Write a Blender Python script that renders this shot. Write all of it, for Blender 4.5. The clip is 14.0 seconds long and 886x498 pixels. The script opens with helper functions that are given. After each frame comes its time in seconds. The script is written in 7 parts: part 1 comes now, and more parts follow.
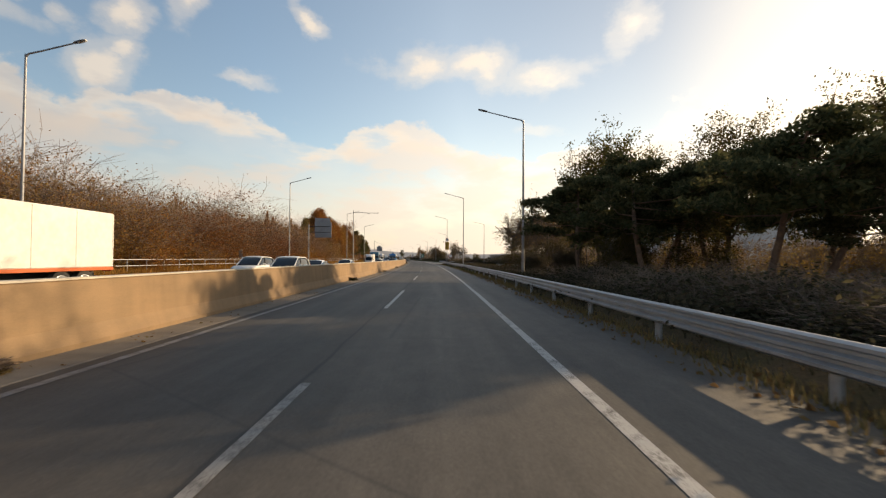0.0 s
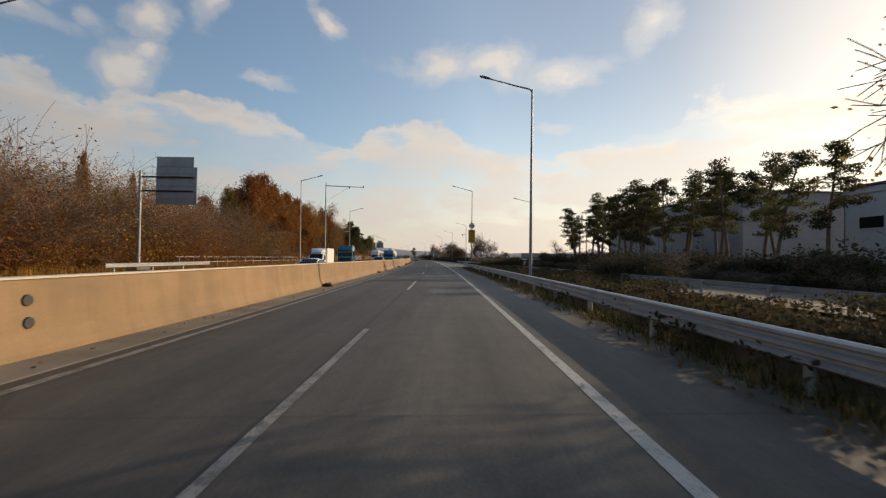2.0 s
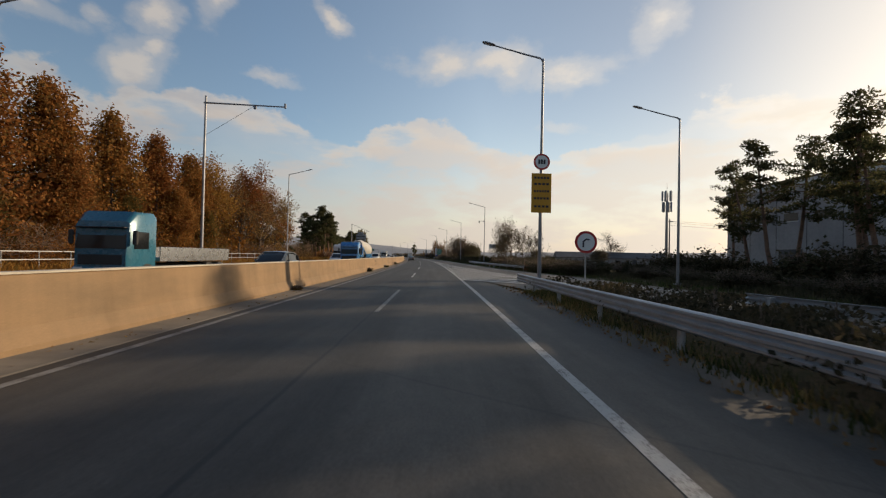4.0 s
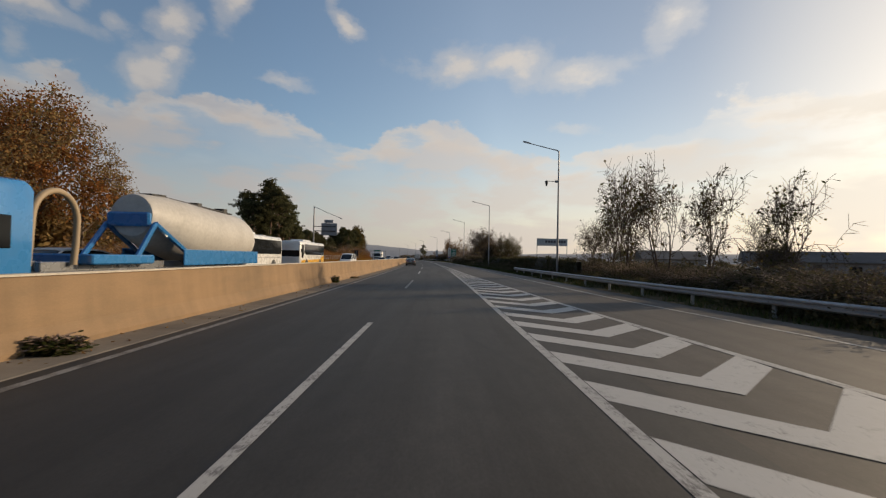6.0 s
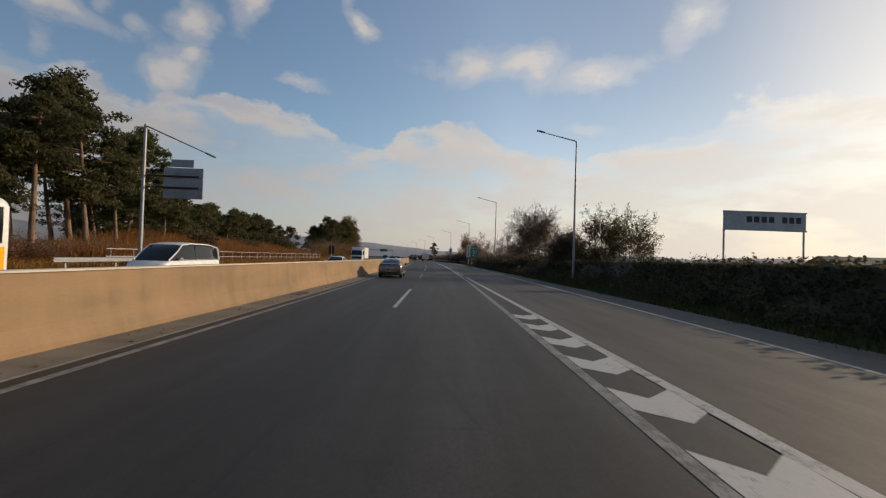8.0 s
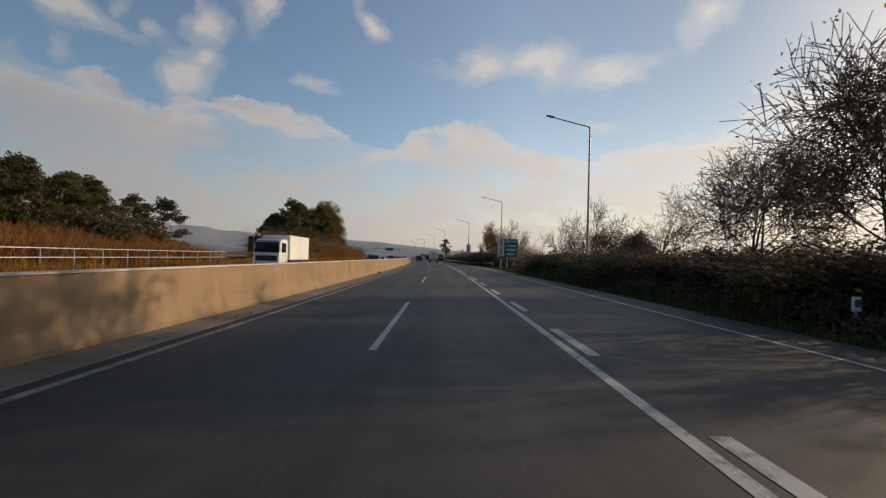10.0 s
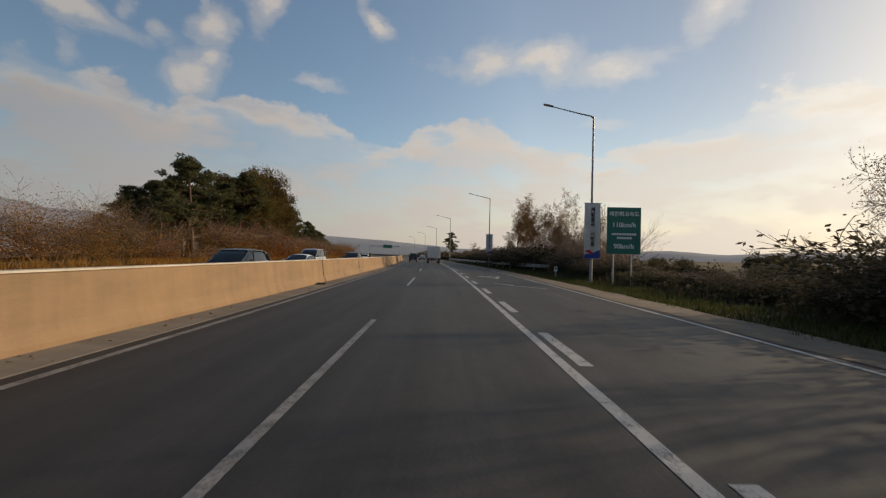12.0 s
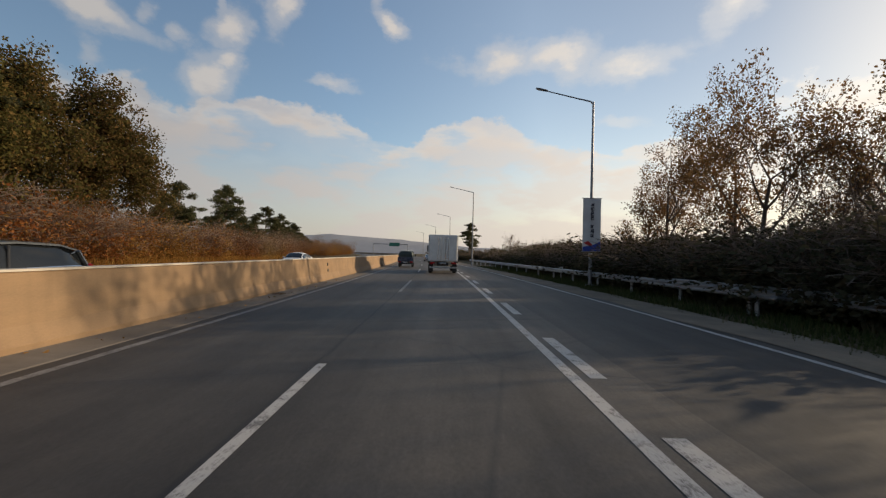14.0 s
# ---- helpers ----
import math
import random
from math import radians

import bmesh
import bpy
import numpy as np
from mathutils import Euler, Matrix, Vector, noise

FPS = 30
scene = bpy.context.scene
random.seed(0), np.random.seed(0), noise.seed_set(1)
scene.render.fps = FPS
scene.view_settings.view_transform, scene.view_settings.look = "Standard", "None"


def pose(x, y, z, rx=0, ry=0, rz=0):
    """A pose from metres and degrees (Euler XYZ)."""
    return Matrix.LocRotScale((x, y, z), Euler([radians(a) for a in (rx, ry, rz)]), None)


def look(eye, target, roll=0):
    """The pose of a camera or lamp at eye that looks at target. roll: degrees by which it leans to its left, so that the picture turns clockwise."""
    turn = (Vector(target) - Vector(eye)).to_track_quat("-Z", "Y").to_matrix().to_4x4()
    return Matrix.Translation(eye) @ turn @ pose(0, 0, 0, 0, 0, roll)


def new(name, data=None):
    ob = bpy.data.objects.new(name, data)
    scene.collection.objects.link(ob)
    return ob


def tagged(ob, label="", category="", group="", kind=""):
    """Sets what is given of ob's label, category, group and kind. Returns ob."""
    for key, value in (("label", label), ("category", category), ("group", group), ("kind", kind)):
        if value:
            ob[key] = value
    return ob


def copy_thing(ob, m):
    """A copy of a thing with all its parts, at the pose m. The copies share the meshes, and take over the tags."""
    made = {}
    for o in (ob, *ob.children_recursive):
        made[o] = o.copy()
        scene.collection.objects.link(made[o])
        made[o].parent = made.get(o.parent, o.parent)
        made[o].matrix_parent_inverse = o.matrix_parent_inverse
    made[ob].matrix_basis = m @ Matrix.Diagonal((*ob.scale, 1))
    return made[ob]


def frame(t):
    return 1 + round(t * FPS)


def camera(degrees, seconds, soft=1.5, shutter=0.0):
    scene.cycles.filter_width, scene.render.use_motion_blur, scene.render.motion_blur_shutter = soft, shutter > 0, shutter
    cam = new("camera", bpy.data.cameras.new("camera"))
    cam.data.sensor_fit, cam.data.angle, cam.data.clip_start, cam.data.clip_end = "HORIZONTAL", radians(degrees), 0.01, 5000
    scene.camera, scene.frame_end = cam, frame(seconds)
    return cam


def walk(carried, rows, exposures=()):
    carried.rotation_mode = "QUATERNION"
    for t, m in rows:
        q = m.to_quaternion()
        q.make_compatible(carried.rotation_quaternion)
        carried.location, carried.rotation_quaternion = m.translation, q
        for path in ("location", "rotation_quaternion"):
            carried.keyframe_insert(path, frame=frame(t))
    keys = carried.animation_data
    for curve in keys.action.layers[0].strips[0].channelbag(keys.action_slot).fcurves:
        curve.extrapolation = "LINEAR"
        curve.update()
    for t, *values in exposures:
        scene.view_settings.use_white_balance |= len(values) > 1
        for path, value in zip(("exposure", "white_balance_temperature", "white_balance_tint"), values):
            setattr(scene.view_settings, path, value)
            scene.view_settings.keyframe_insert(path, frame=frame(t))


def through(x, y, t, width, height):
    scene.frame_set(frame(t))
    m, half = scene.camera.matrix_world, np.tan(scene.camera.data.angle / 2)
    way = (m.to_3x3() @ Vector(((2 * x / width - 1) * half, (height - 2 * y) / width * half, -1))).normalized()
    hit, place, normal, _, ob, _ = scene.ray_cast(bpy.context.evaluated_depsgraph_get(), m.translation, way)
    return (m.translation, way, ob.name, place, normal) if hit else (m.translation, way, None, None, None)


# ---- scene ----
cam = camera(90.17, 14.0, soft=1.25, shutter=0.05)
PATH = [  # seconds, x, y, z, tilt, lean, heading
    (0.0, 0.068, 4.075, 1.614, 91.24, -0.42, -0.24),
    (0.5, -0.014, 17.138, 1.614, 91.27, -0.68, 0.16),
    (1.0, -0.123, 30.074, 1.614, 91.28, -0.72, 0.53),
    (1.5, -0.310, 42.915, 1.614, 91.24, -0.72, 1.26),
    (2.0, -0.688, 55.603, 1.614, 91.11, -0.78, 1.82),
    (2.5, -0.99, 67.919, 1.614, 91.05, -0.83, 2.07),
    (3.0, -1.460, 80.137, 1.614, 90.83, -1.19, 2.24),
    (3.5, -2.003, 92.495, 1.614, 90.83, -1.29, 2.17),
    (4.0, -2.673, 104.944, 1.614, 90.91, -1.27, 2.32),
    (4.5, -3.424, 117.432, 1.614, 91.02, -1.21, 2.57),
    (5.0, -4.211, 129.901, 1.614, 91.12, -1.15, 2.91),
    (5.5, -4.985, 142.298, 1.614, 91.17, -1.14, 3.41),
    (6.0, -5.831, 154.567, 1.614, 91.12, -1.18, 3.90),
    (6.5, -6.813, 166.644, 1.614, 91.05, -1.39, 4.33),
    (7.0, -7.940, 178.549, 1.614, 91.02, -1.37, 4.73),
    (7.5, -9.091, 190.947, 1.614, 91.22, -1.68, 5.06),
    (8.0, -10.249, 203.173, 1.614, 91.15, -1.88, 5.51),
    (8.5, -11.523, 214.879, 1.614, 91.09, -1.89, 6.02),
    (9.0, -12.829, 226.436, 1.614, 91.10, -1.76, 6.62),
    (9.5, -14.176, 237.933, 1.614, 91.13, -1.71, 6.97),
    (10.0, -15.525, 249.312, 1.614, 91.06, -1.62, 7.03),
    (10.5, -16.883, 260.549, 1.614, 90.94, -1.53, 7.00),
    (11.0, -18.229, 271.657, 1.614, 90.82, -1.46, 7.06),
    (11.5, -19.516, 282.686, 1.614, 90.74, -1.45, 7.44),
    (12.0, -20.898, 293.706, 1.614, 90.78, -1.37, 7.74),
    (12.5, -22.413, 304.747, 1.614, 91.03, -1.06, 8.09),
    (13.0, -24.011, 315.846, 1.614, 90.67, -1.19, 8.49),
    (13.5, -25.793, 326.855, 1.614, 90.58, -1.33, 8.96),
    (14.0, -27.446, 337.689, 1.614, 90.63, -1.35, 9.53),
]
walk(cam, [(t, pose(*row)) for t, *row in PATH], exposures=((0.0, 0.36, 8000, 10), (0.5, 0.46, 7900, 10), (1.0, 0.5, 8200, 10), (1.5, 0.2, 7700, 10), (2.0, -0.04, 7200, 10), (3.0, -0.14, 7100, 10), (5.5, -0.26, 7200, 10), (6.5, -0.3, 6700, 10), (9.0, -0.3, 6800, 10), (11.5, -0.32, 7000, 10), (13.0, -0.2, 7200, 10), (14.0, -0.08, 7000, 10)))

KAPPA = (0.44, 0.45, 0.54, 0.43, 0.50, 0.46, 0.46, 0.44, 0.73, 0.76, 0.76, 0.76, 0.76, 0.76, 0.76, 0.76)  # bend of the road per km, every 50 m from s = -50


# ---- sky, clouds and sun ----
SUN_AZIMUTH, SUN_ELEVATION = 61.5, 17.8  # degrees clockwise from +y, and above the horizon


def nd(tree, kind, op=None, data=None, mode=None, feature=None, clamp=False, **inputs):
    """A node with its inputs set by name or number (i0, i1): a value, or a socket to link from."""
    n = tree.nodes.new(kind)
    if op:
        n.operation = op
    if clamp:
        n.use_clamp = True
    if data:
        n.data_type = data
    if mode:
        n.blend_type = mode
    if feature:
        n.feature = feature
    for key, value in inputs.items():
        sock = n.inputs[int(key[1:])] if key[0] == "i" and key[1:].isdigit() else n.inputs[key]
        if isinstance(value, bpy.types.NodeSocket):
            tree.links.new(value, sock)
        else:
            sock.default_value = value
    return n


def calc(tree, op, a, b=0.0, c=0.0, clamp=False):
    n = nd(tree, "ShaderNodeMath", op=op, clamp=clamp, i0=a, i1=b)
    if op in ("MULTIPLY_ADD", "SMOOTH_MIN", "SMOOTH_MAX", "COMPARE", "WRAP"):
        if isinstance(c, bpy.types.NodeSocket):
            tree.links.new(c, n.inputs[2])
        else:
            n.inputs[2].default_value = c
    return n.outputs[0]


def ramp(tree, fac, stops, mode="LINEAR"):
    n = nd(tree, "ShaderNodeValToRGB", Fac=fac)
    n.color_ramp.interpolation = mode
    e = n.color_ramp.elements
    while len(e) < len(stops):
        e.new(0.5)
    for el, (at, col) in zip(e, stops):
        el.position, el.color = at, (*col, 1.0) if len(col) == 3 else col
    return n.outputs[0]


def blend(tree, fac, a, b, mode="MIX"):
    n = nd(tree, "ShaderNodeMix", data="RGBA", mode=mode)
    for sock, value in ((n.inputs[0], fac), (n.inputs[6], a), (n.inputs[7], b)):
        if isinstance(value, bpy.types.NodeSocket):
            tree.links.new(value, sock)
        else:
            sock.default_value = value if isinstance(value, float) else (*value, 1.0)
    return n.outputs[2]


# upper edge of the cloud bank: azimuth to the right of +y and elevation, in degrees
BANK = ((-90, 15.0), (-60, 17.5), (-52, 17.3), (-47, 16.4), (-41, 15.2), (-36, 16.4), (-31, 17.2), (-23, 15.9), (-19, 14.4), (-14, 13.8), (-10, 15.6), (-7, 16.8), (-2, 16.2), (6, 13.0), (12, 12.2), (17, 14.2), (20, 14.6), (24, 14.2), (28, 17.6), (34, 16.9), (42, 16.0), (60, 20.0), (90, 15.0))
# single clouds: azimuth, elevation, half width, half height in degrees, density, slope
PUFFS = (
    (-37.9, 18.2, 2.0, 2.6, 1.1, 0.0), (-36.6, 20.4, 1.5, 1.2, 1.0, 0.0), (-30.2, 27.6, 1.7, 1.8, 0.9, 0.3), (-36.0, 24.0, 1.7, 1.7, 1.0, 0.4), (-36.6, 26.2, 0.7, 2.0, 0.7, 0.2), (-40.6, 22.4, 1.1, 0.9, 0.7, 0.0), (-48.6, 22.6, 4.6, 1.2, 1.0, -0.25), (-43.8, 23.7, 0.8, 1.2, 0.6, 0.0), (-48.0, 18.6, 0.9, 1.3, 0.5, 0.0), (-16.6, 27.3, 1.9, 0.8, 0.9, -0.35),
)
MORE_PUFFS = (
    (-18.6, 29.6, 0.8, 1.5, 0.55, 0.0), (-23.9, 20.2, 2.9, 0.55, 0.75, -0.1), (-1.3, 23.8, 2.9, 1.6, 0.95, 0.1), (5.0, 23.6, 4.2, 1.7, 1.05, -0.05), (13.5, 22.4, 4.6, 1.4, 0.85, 0.05), (-5.0, 23.2, 4.0, 0.9, 0.45, 0.0), (23.6, 26.2, 1.8, 2.4, 0.8, 0.5), (12.2, 16.4, 2.2, 0.6, 0.6, 0.0), (-58.0, 28.0, 6.0, 2.0, 0.9, 0.0), (-66.0, 24.0, 5.0, 2.5, 0.9, 0.0), (62.0, 26.0, 12.0, 5.0, 0.9, 0.0),
)


def make_world():
    world = bpy.data.worlds.new("world")
    scene.world = world
    world.use_nodes = True
    t = world.node_tree
    t.nodes.clear()
    sky = nd(t, "ShaderNodeTexSky")
    sky.sky_type, sky.sun_disc = "NISHITA", False
    sky.sun_elevation, sky.sun_rotation = radians(SUN_ELEVATION), radians(SUN_AZIMUTH)
    sky.air_density, sky.dust_density, sky.ozone_density = 1.0, 1.2, 1.5
    way = nd(t, "ShaderNodeTexCoord").outputs["Generated"]
    # ragged edges: the direction is shaken before it is compared with each cloud
    flat = nd(t, "ShaderNodeMapping", Vector=way, Scale=(1.0, 1.0, 1.5)).outputs[0]
    big = nd(t, "ShaderNodeTexNoise", Vector=flat, Scale=7.0, Detail=7.0, Roughness=0.58)
    sep = nd(t, "ShaderNodeSeparateXYZ", Vector=way)
    shake = nd(t, "ShaderNodeSeparateColor", Color=big.outputs["Color"])
    az0 = calc(t, "MULTIPLY", calc(t, "ARCTAN2", sep.outputs[0], sep.outputs[1]), 57.2958)
    el0 = calc(t, "MULTIPLY", calc(t, "ARCSINE", sep.outputs[2]), 57.2958)
    az = calc(t, "MULTIPLY_ADD", calc(t, "SUBTRACT", shake.outputs[0], 0.5), 7.0, az0)
    el = calc(t, "MULTIPLY_ADD", calc(t, "SUBTRACT", shake.outputs[1], 0.5), 6.0, el0)
    fine = nd(t, "ShaderNodeTexNoise", Vector=flat, Scale=16.0, Detail=8.0, Roughness=0.6).outputs["Fac"]
    soft = nd(t, "ShaderNodeTexNoise", Vector=nd(t, "ShaderNodeMapping", Vector=way, Scale=(1.0, 1.0, 3.0)).outputs[0], Scale=5.0, Detail=5.0, Roughness=0.55).outputs["Fac"]
    # the bank: how far below its upper edge a direction lies
    edge = calc(t, "MULTIPLY", ramp(t, calc(t, "MULTIPLY_ADD", az, 1.0 / 180.0, 0.5), [((a + 90.0) / 180.0, (e / 30.0,) * 3) for a, e in BANK], "EASE"), 30.0)
    below = calc(t, "MULTIPLY_ADD", calc(t, "SUBTRACT", fine, 0.5), 3.0, calc(t, "SUBTRACT", edge, el))
    bank = ramp(t, calc(t, "MULTIPLY_ADD", below, 0.05, 0.2), ((0.17, (0, 0, 0)), (0.215, (0.7, 0.7, 0.7)), (0.30, (0.95, 0.95, 0.95)), (0.42, (0.72, 0.72, 0.72)), (0.7, (0.8, 0.8, 0.8))), "EASE")
    gaps = ramp(t, soft, ((0.4, (0.28, 0.28, 0.28)), (0.56, (1, 1, 1))), "EASE")
    bank = calc(t, "MULTIPLY", bank, gaps)
    total = None
    for a, e, w, h, dens, slope in PUFFS + MORE_PUFFS:
        du = calc(t, "SUBTRACT", az, a)
        u = calc(t, "MULTIPLY", du, 1.0 / w)
        v = calc(t, "MULTIPLY", calc(t, "SUBTRACT", calc(t, "MULTIPLY_ADD", du, -slope, el), e), 1.0 / h)
        r = calc(t, "MULTIPLY_ADD", u, u, calc(t, "MULTIPLY", v, v))
        g = calc(t, "MULTIPLY", calc(t, "EXPONENT", calc(t, "MULTIPLY", r, -0.62)), dens)
        total = g if total is None else calc(t, "MAXIMUM", total, g)
    puff = calc(t, "ADD", total, calc(t, "MULTIPLY", calc(t, "SUBTRACT", fine, 0.5), 0.8))
    puff = ramp(t, puff, ((0.1, (0, 0, 0)), (0.55, (0.3, 0.3, 0.3)), (1.15, (0.74, 0.74, 0.74))), "EASE")
    cover = calc(t, "MAXIMUM", bank, puff)
    # clouds are brighter towards the sun and at their upper edges, greyer where they are thick
    sun = (math.sin(radians(SUN_AZIMUTH)) * math.cos(radians(SUN_ELEVATION)), math.cos(radians(SUN_AZIMUTH)) * math.cos(radians(SUN_ELEVATION)), math.sin(radians(SUN_ELEVATION)))
    near = nd(t, "ShaderNodeVectorMath", op="DOT_PRODUCT", i0=way, i1=sun).outputs["Value"]
    near = calc(t, "MULTIPLY_ADD", near, 0.5, 0.5)
    rim = ramp(t, near, ((0.3, (5.2, 5.0, 4.8)), (0.5, (6.9, 6.4, 6.0)), (0.77, (8.6, 7.8, 7.0)), (0.9, (10.0, 9.4, 8.7)), (1.0, (14.0, 13.2, 12.2))))
    body = ramp(t, near, ((0.3, (3.7, 3.7, 3.9)), (0.5, (5.4, 5.1, 5.1)), (0.77, (7.7, 7.15, 6.8)), (0.9, (9.2, 8.6, 8.0)), (1.0, (11.0, 10.2, 9.2))))
    thick = ramp(t, calc(t, "MULTIPLY_ADD", below, 0.05, calc(t, "MULTIPLY_ADD", calc(t, "SUBTRACT", soft, 0.5), 1.4, 0.12)), ((0.1, (0, 0, 0)), (0.34, (1, 1, 1))), "EASE")
    lit = blend(t, thick, rim, body)
    blue = blend(t, 1.0, sky.outputs[0], ramp(t, near, ((0.3, (1.2, 1.27, 1.32)), (0.6, (1.75, 1.83, 1.88)), (0.78, (2.15, 2.02, 1.9)), (0.9, (1.55, 1.5, 1.45)), (1.0, (1.0, 1.0, 1.0)))), "MULTIPLY")
    col = blend(t, cover, blue, lit)
    # pale haze above the horizon
    haze = ramp(t, sep.outputs[2], ((0.0, (0.8, 0.8, 0.8)), (0.10, (0.45, 0.45, 0.45)), (0.22, (0.0, 0.0, 0.0))), "EASE")
    glow = ramp(t, near, ((0.3, (4.2, 4.2, 4.4)), (0.5, (5.3, 5.0, 5.0)), (0.8, (8.2, 7.5, 7.0)), (0.9, (9.6, 8.9, 8.2)), (1.0, (11.0, 10.2, 9.2))))
    col = blend(t, haze, col, glow)
    # thin bright veil round the sun
    veil = ramp(t, near, ((0.91, (0, 0, 0)), (0.975, (0.3, 0.3, 0.3)), (1.0, (0.9, 0.9, 0.9))), "EASE")
    col = blend(t, veil, col, (12.0, 11.6, 10.8))
    bg = nd(t, "ShaderNodeBackground", Color=col, Strength=0.1)
    nd(t, "ShaderNodeOutputWorld", Surface=bg.outputs[0])


make_world()
sun_data = bpy.data.lights.new("sun", "SUN")
sun_data.energy, sun_data.angle, sun_data.color = 4.7, radians(0.6), (1.0, 0.8, 0.57)
sun_ob = new("sun", sun_data)
sun_ob.matrix_world = look((math.sin(radians(SUN_AZIMUTH)) * 100, math.cos(radians(SUN_AZIMUTH)) * 100, math.tan(radians(SUN_ELEVATION)) * 100), (0, 0, 0))
scene.view_settings.exposure = 0.0


# ---- road line, meshes and materials ----
STEP = 2.0
_s = np.arange(-400.0, 1601.0, STEP)
_k = np.interp(_s, np.arange(-50.0, 701.0, 50.0), KAPPA) / 1000.0
_h = np.concatenate([[0.0], np.cumsum((_k[1:] + _k[:-1]) * STEP / 2)])
_h -= np.interp(0.0, _s, _h)
_m = (_h[1:] + _h[:-1]) / 2
_x = np.concatenate([[0.0], np.cumsum(-np.sin(_m) * STEP)])
_y = np.concatenate([[0.0], np.cumsum(np.cos(_m) * STEP)])
_x -= np.interp(0.0, _s, _x)
_y -= np.interp(0.0, _s, _y)


def heading(s):
    return float(np.interp(s, _s, _h))


def P(s, d, z=0.0):
    """The place s metres along the road, d metres to the right of its line, z metres up."""
    h = heading(s)
    return (float(np.interp(s, _s, _x)) + d * math.cos(h), float(np.interp(s, _s, _y)) + d * math.sin(h), z)


def stand(s, d, z=0.0, turn=0.0):
    """The pose of a thing beside the road: its y runs along the road, turned by some degrees."""
    return pose(*P(s, d, z), 0, 0, math.degrees(heading(s)) + turn)


class Geo:
    """Collects vertices and faces of one mesh."""

    def __init__(self):
        self.v, self.f = [], []

    def add(self, verts, faces):
        n = len(self.v)
        self.v.extend(verts)
        self.f.extend([tuple(i + n for i in f) for f in faces])
        return self

    def box(self, c, size, m=None, bevel=0.0):
        x, y, z = (a / 2 for a in size)
        b = min(bevel, x * 0.9, y * 0.9, z * 0.9)
        if b <= 0:
            vs = [Vector((sx * x, sy * y, sz * z)) for sz in (-1, 1) for sx, sy in ((-1, -1), (1, -1), (1, 1), (-1, 1))]
            fs = [(3, 2, 1, 0), (4, 5, 6, 7), (0, 1, 5, 4), (1, 2, 6, 5), (2, 3, 7, 6), (3, 0, 4, 7)]
        else:
            vs, fs = [], []
            for zz, q in ((-z, b), (-z + b, 0), (z - b, 0), (z, b)):
                i = len(vs)
                for sx, sy in ((-1, -1), (1, -1), (1, 1), (-1, 1)):
                    ex, ey = x - q, y - q
                    p1, p2 = (sx * (ex - b), sy * ey), (sx * ex, sy * (ey - b))
                    if sx * sy < 0:
                        p1, p2 = p1, p2
                    else:
                        p1, p2 = p2, p1
                    vs += [Vector((*p1, zz)), Vector((*p2, zz))]
                if i:
                    fs += [(i - 8 + k, i - 8 + (k + 1) % 8, i + (k + 1) % 8, i + k) for k in range(8)]
            fs += [tuple(range(7, -1, -1)), tuple(range(24, 32))]
        c = Vector(c)
        vs = [((m @ v) if m else v) + c for v in vs]
        return self.add([tuple(v) for v in vs], fs)

    def tube(self, p0, p1, r0, r1=None, n=8, caps=True):
        r1 = r0 if r1 is None else r1
        p0, p1 = Vector(p0), Vector(p1)
        ax = p1 - p0
        if ax.length < 1e-6:
            return self
        ax.normalize()
        u = ax.orthogonal().normalized()
        w = ax.cross(u)
        vs = []
        for p, r in ((p0, r0), (p1, r1)):
            for k in range(n):
                a = 2 * math.pi * k / n
                vs.append(tuple(p + (u * math.cos(a) + w * math.sin(a)) * r))
        fs = [(k, (k + 1) % n, n + (k + 1) % n, n + k) for k in range(n)]
        if caps:
            fs += [tuple(range(n - 1, -1, -1)), tuple(range(n, 2 * n))]
        return self.add(vs, fs)

    def bent(self, points, radii, n=8):
        """A tube along several points."""
        pts = [Vector(p) for p in points]
        vs, fs = [], []
        u = None
        for i, p in enumerate(pts):
            ax = (pts[min(i + 1, len(pts) - 1)] - pts[max(i - 1, 0)]).normalized()
            u = ax.orthogonal().normalized() if u is None else (u - ax * u.dot(ax)).normalized()
            w = ax.cross(u)
            for k in range(n):
                a = 2 * math.pi * k / n
                vs.append(tuple(p + (u * math.cos(a) + w * math.sin(a)) * radii[i]))
            if i:
                fs += [((i - 1) * n + k, (i - 1) * n + (k + 1) % n, i * n + (k + 1) % n, i * n + k) for k in range(n)]
        fs += [tuple(range(n - 1, -1, -1)), tuple(range((len(pts) - 1) * n, len(pts) * n))]
        return self.add(vs, fs)

    def loft(self, rings, cap=True):
        """Closed rings of equally many points, joined in order."""
        n = len(rings[0])
        vs = [tuple(p) for r in rings for p in r]
        fs = []
        for i in range(1, len(rings)):
            fs += [((i - 1) * n + k, (i - 1) * n + (k + 1) % n, i * n + (k + 1) % n, i * n + k) for k in range(n)]
        if cap:
            fs += [tuple(range(n - 1, -1, -1)), tuple(range((len(rings) - 1) * n, len(rings) * n))]
        return self.add(vs, fs)

    def slab(self, outline, z0, z1):
        """An upright prism over an outline of (x, y), anticlockwise."""
        n = len(outline)
        vs = [(x, y, z) for z in (z0, z1) for x, y in outline]
        fs = [tuple(range(n - 1, -1, -1)), tuple(range(n, 2 * n))] + [(k, (k + 1) % n, n + (k + 1) % n, n + k) for k in range(n)]
        return self.add(vs, fs)


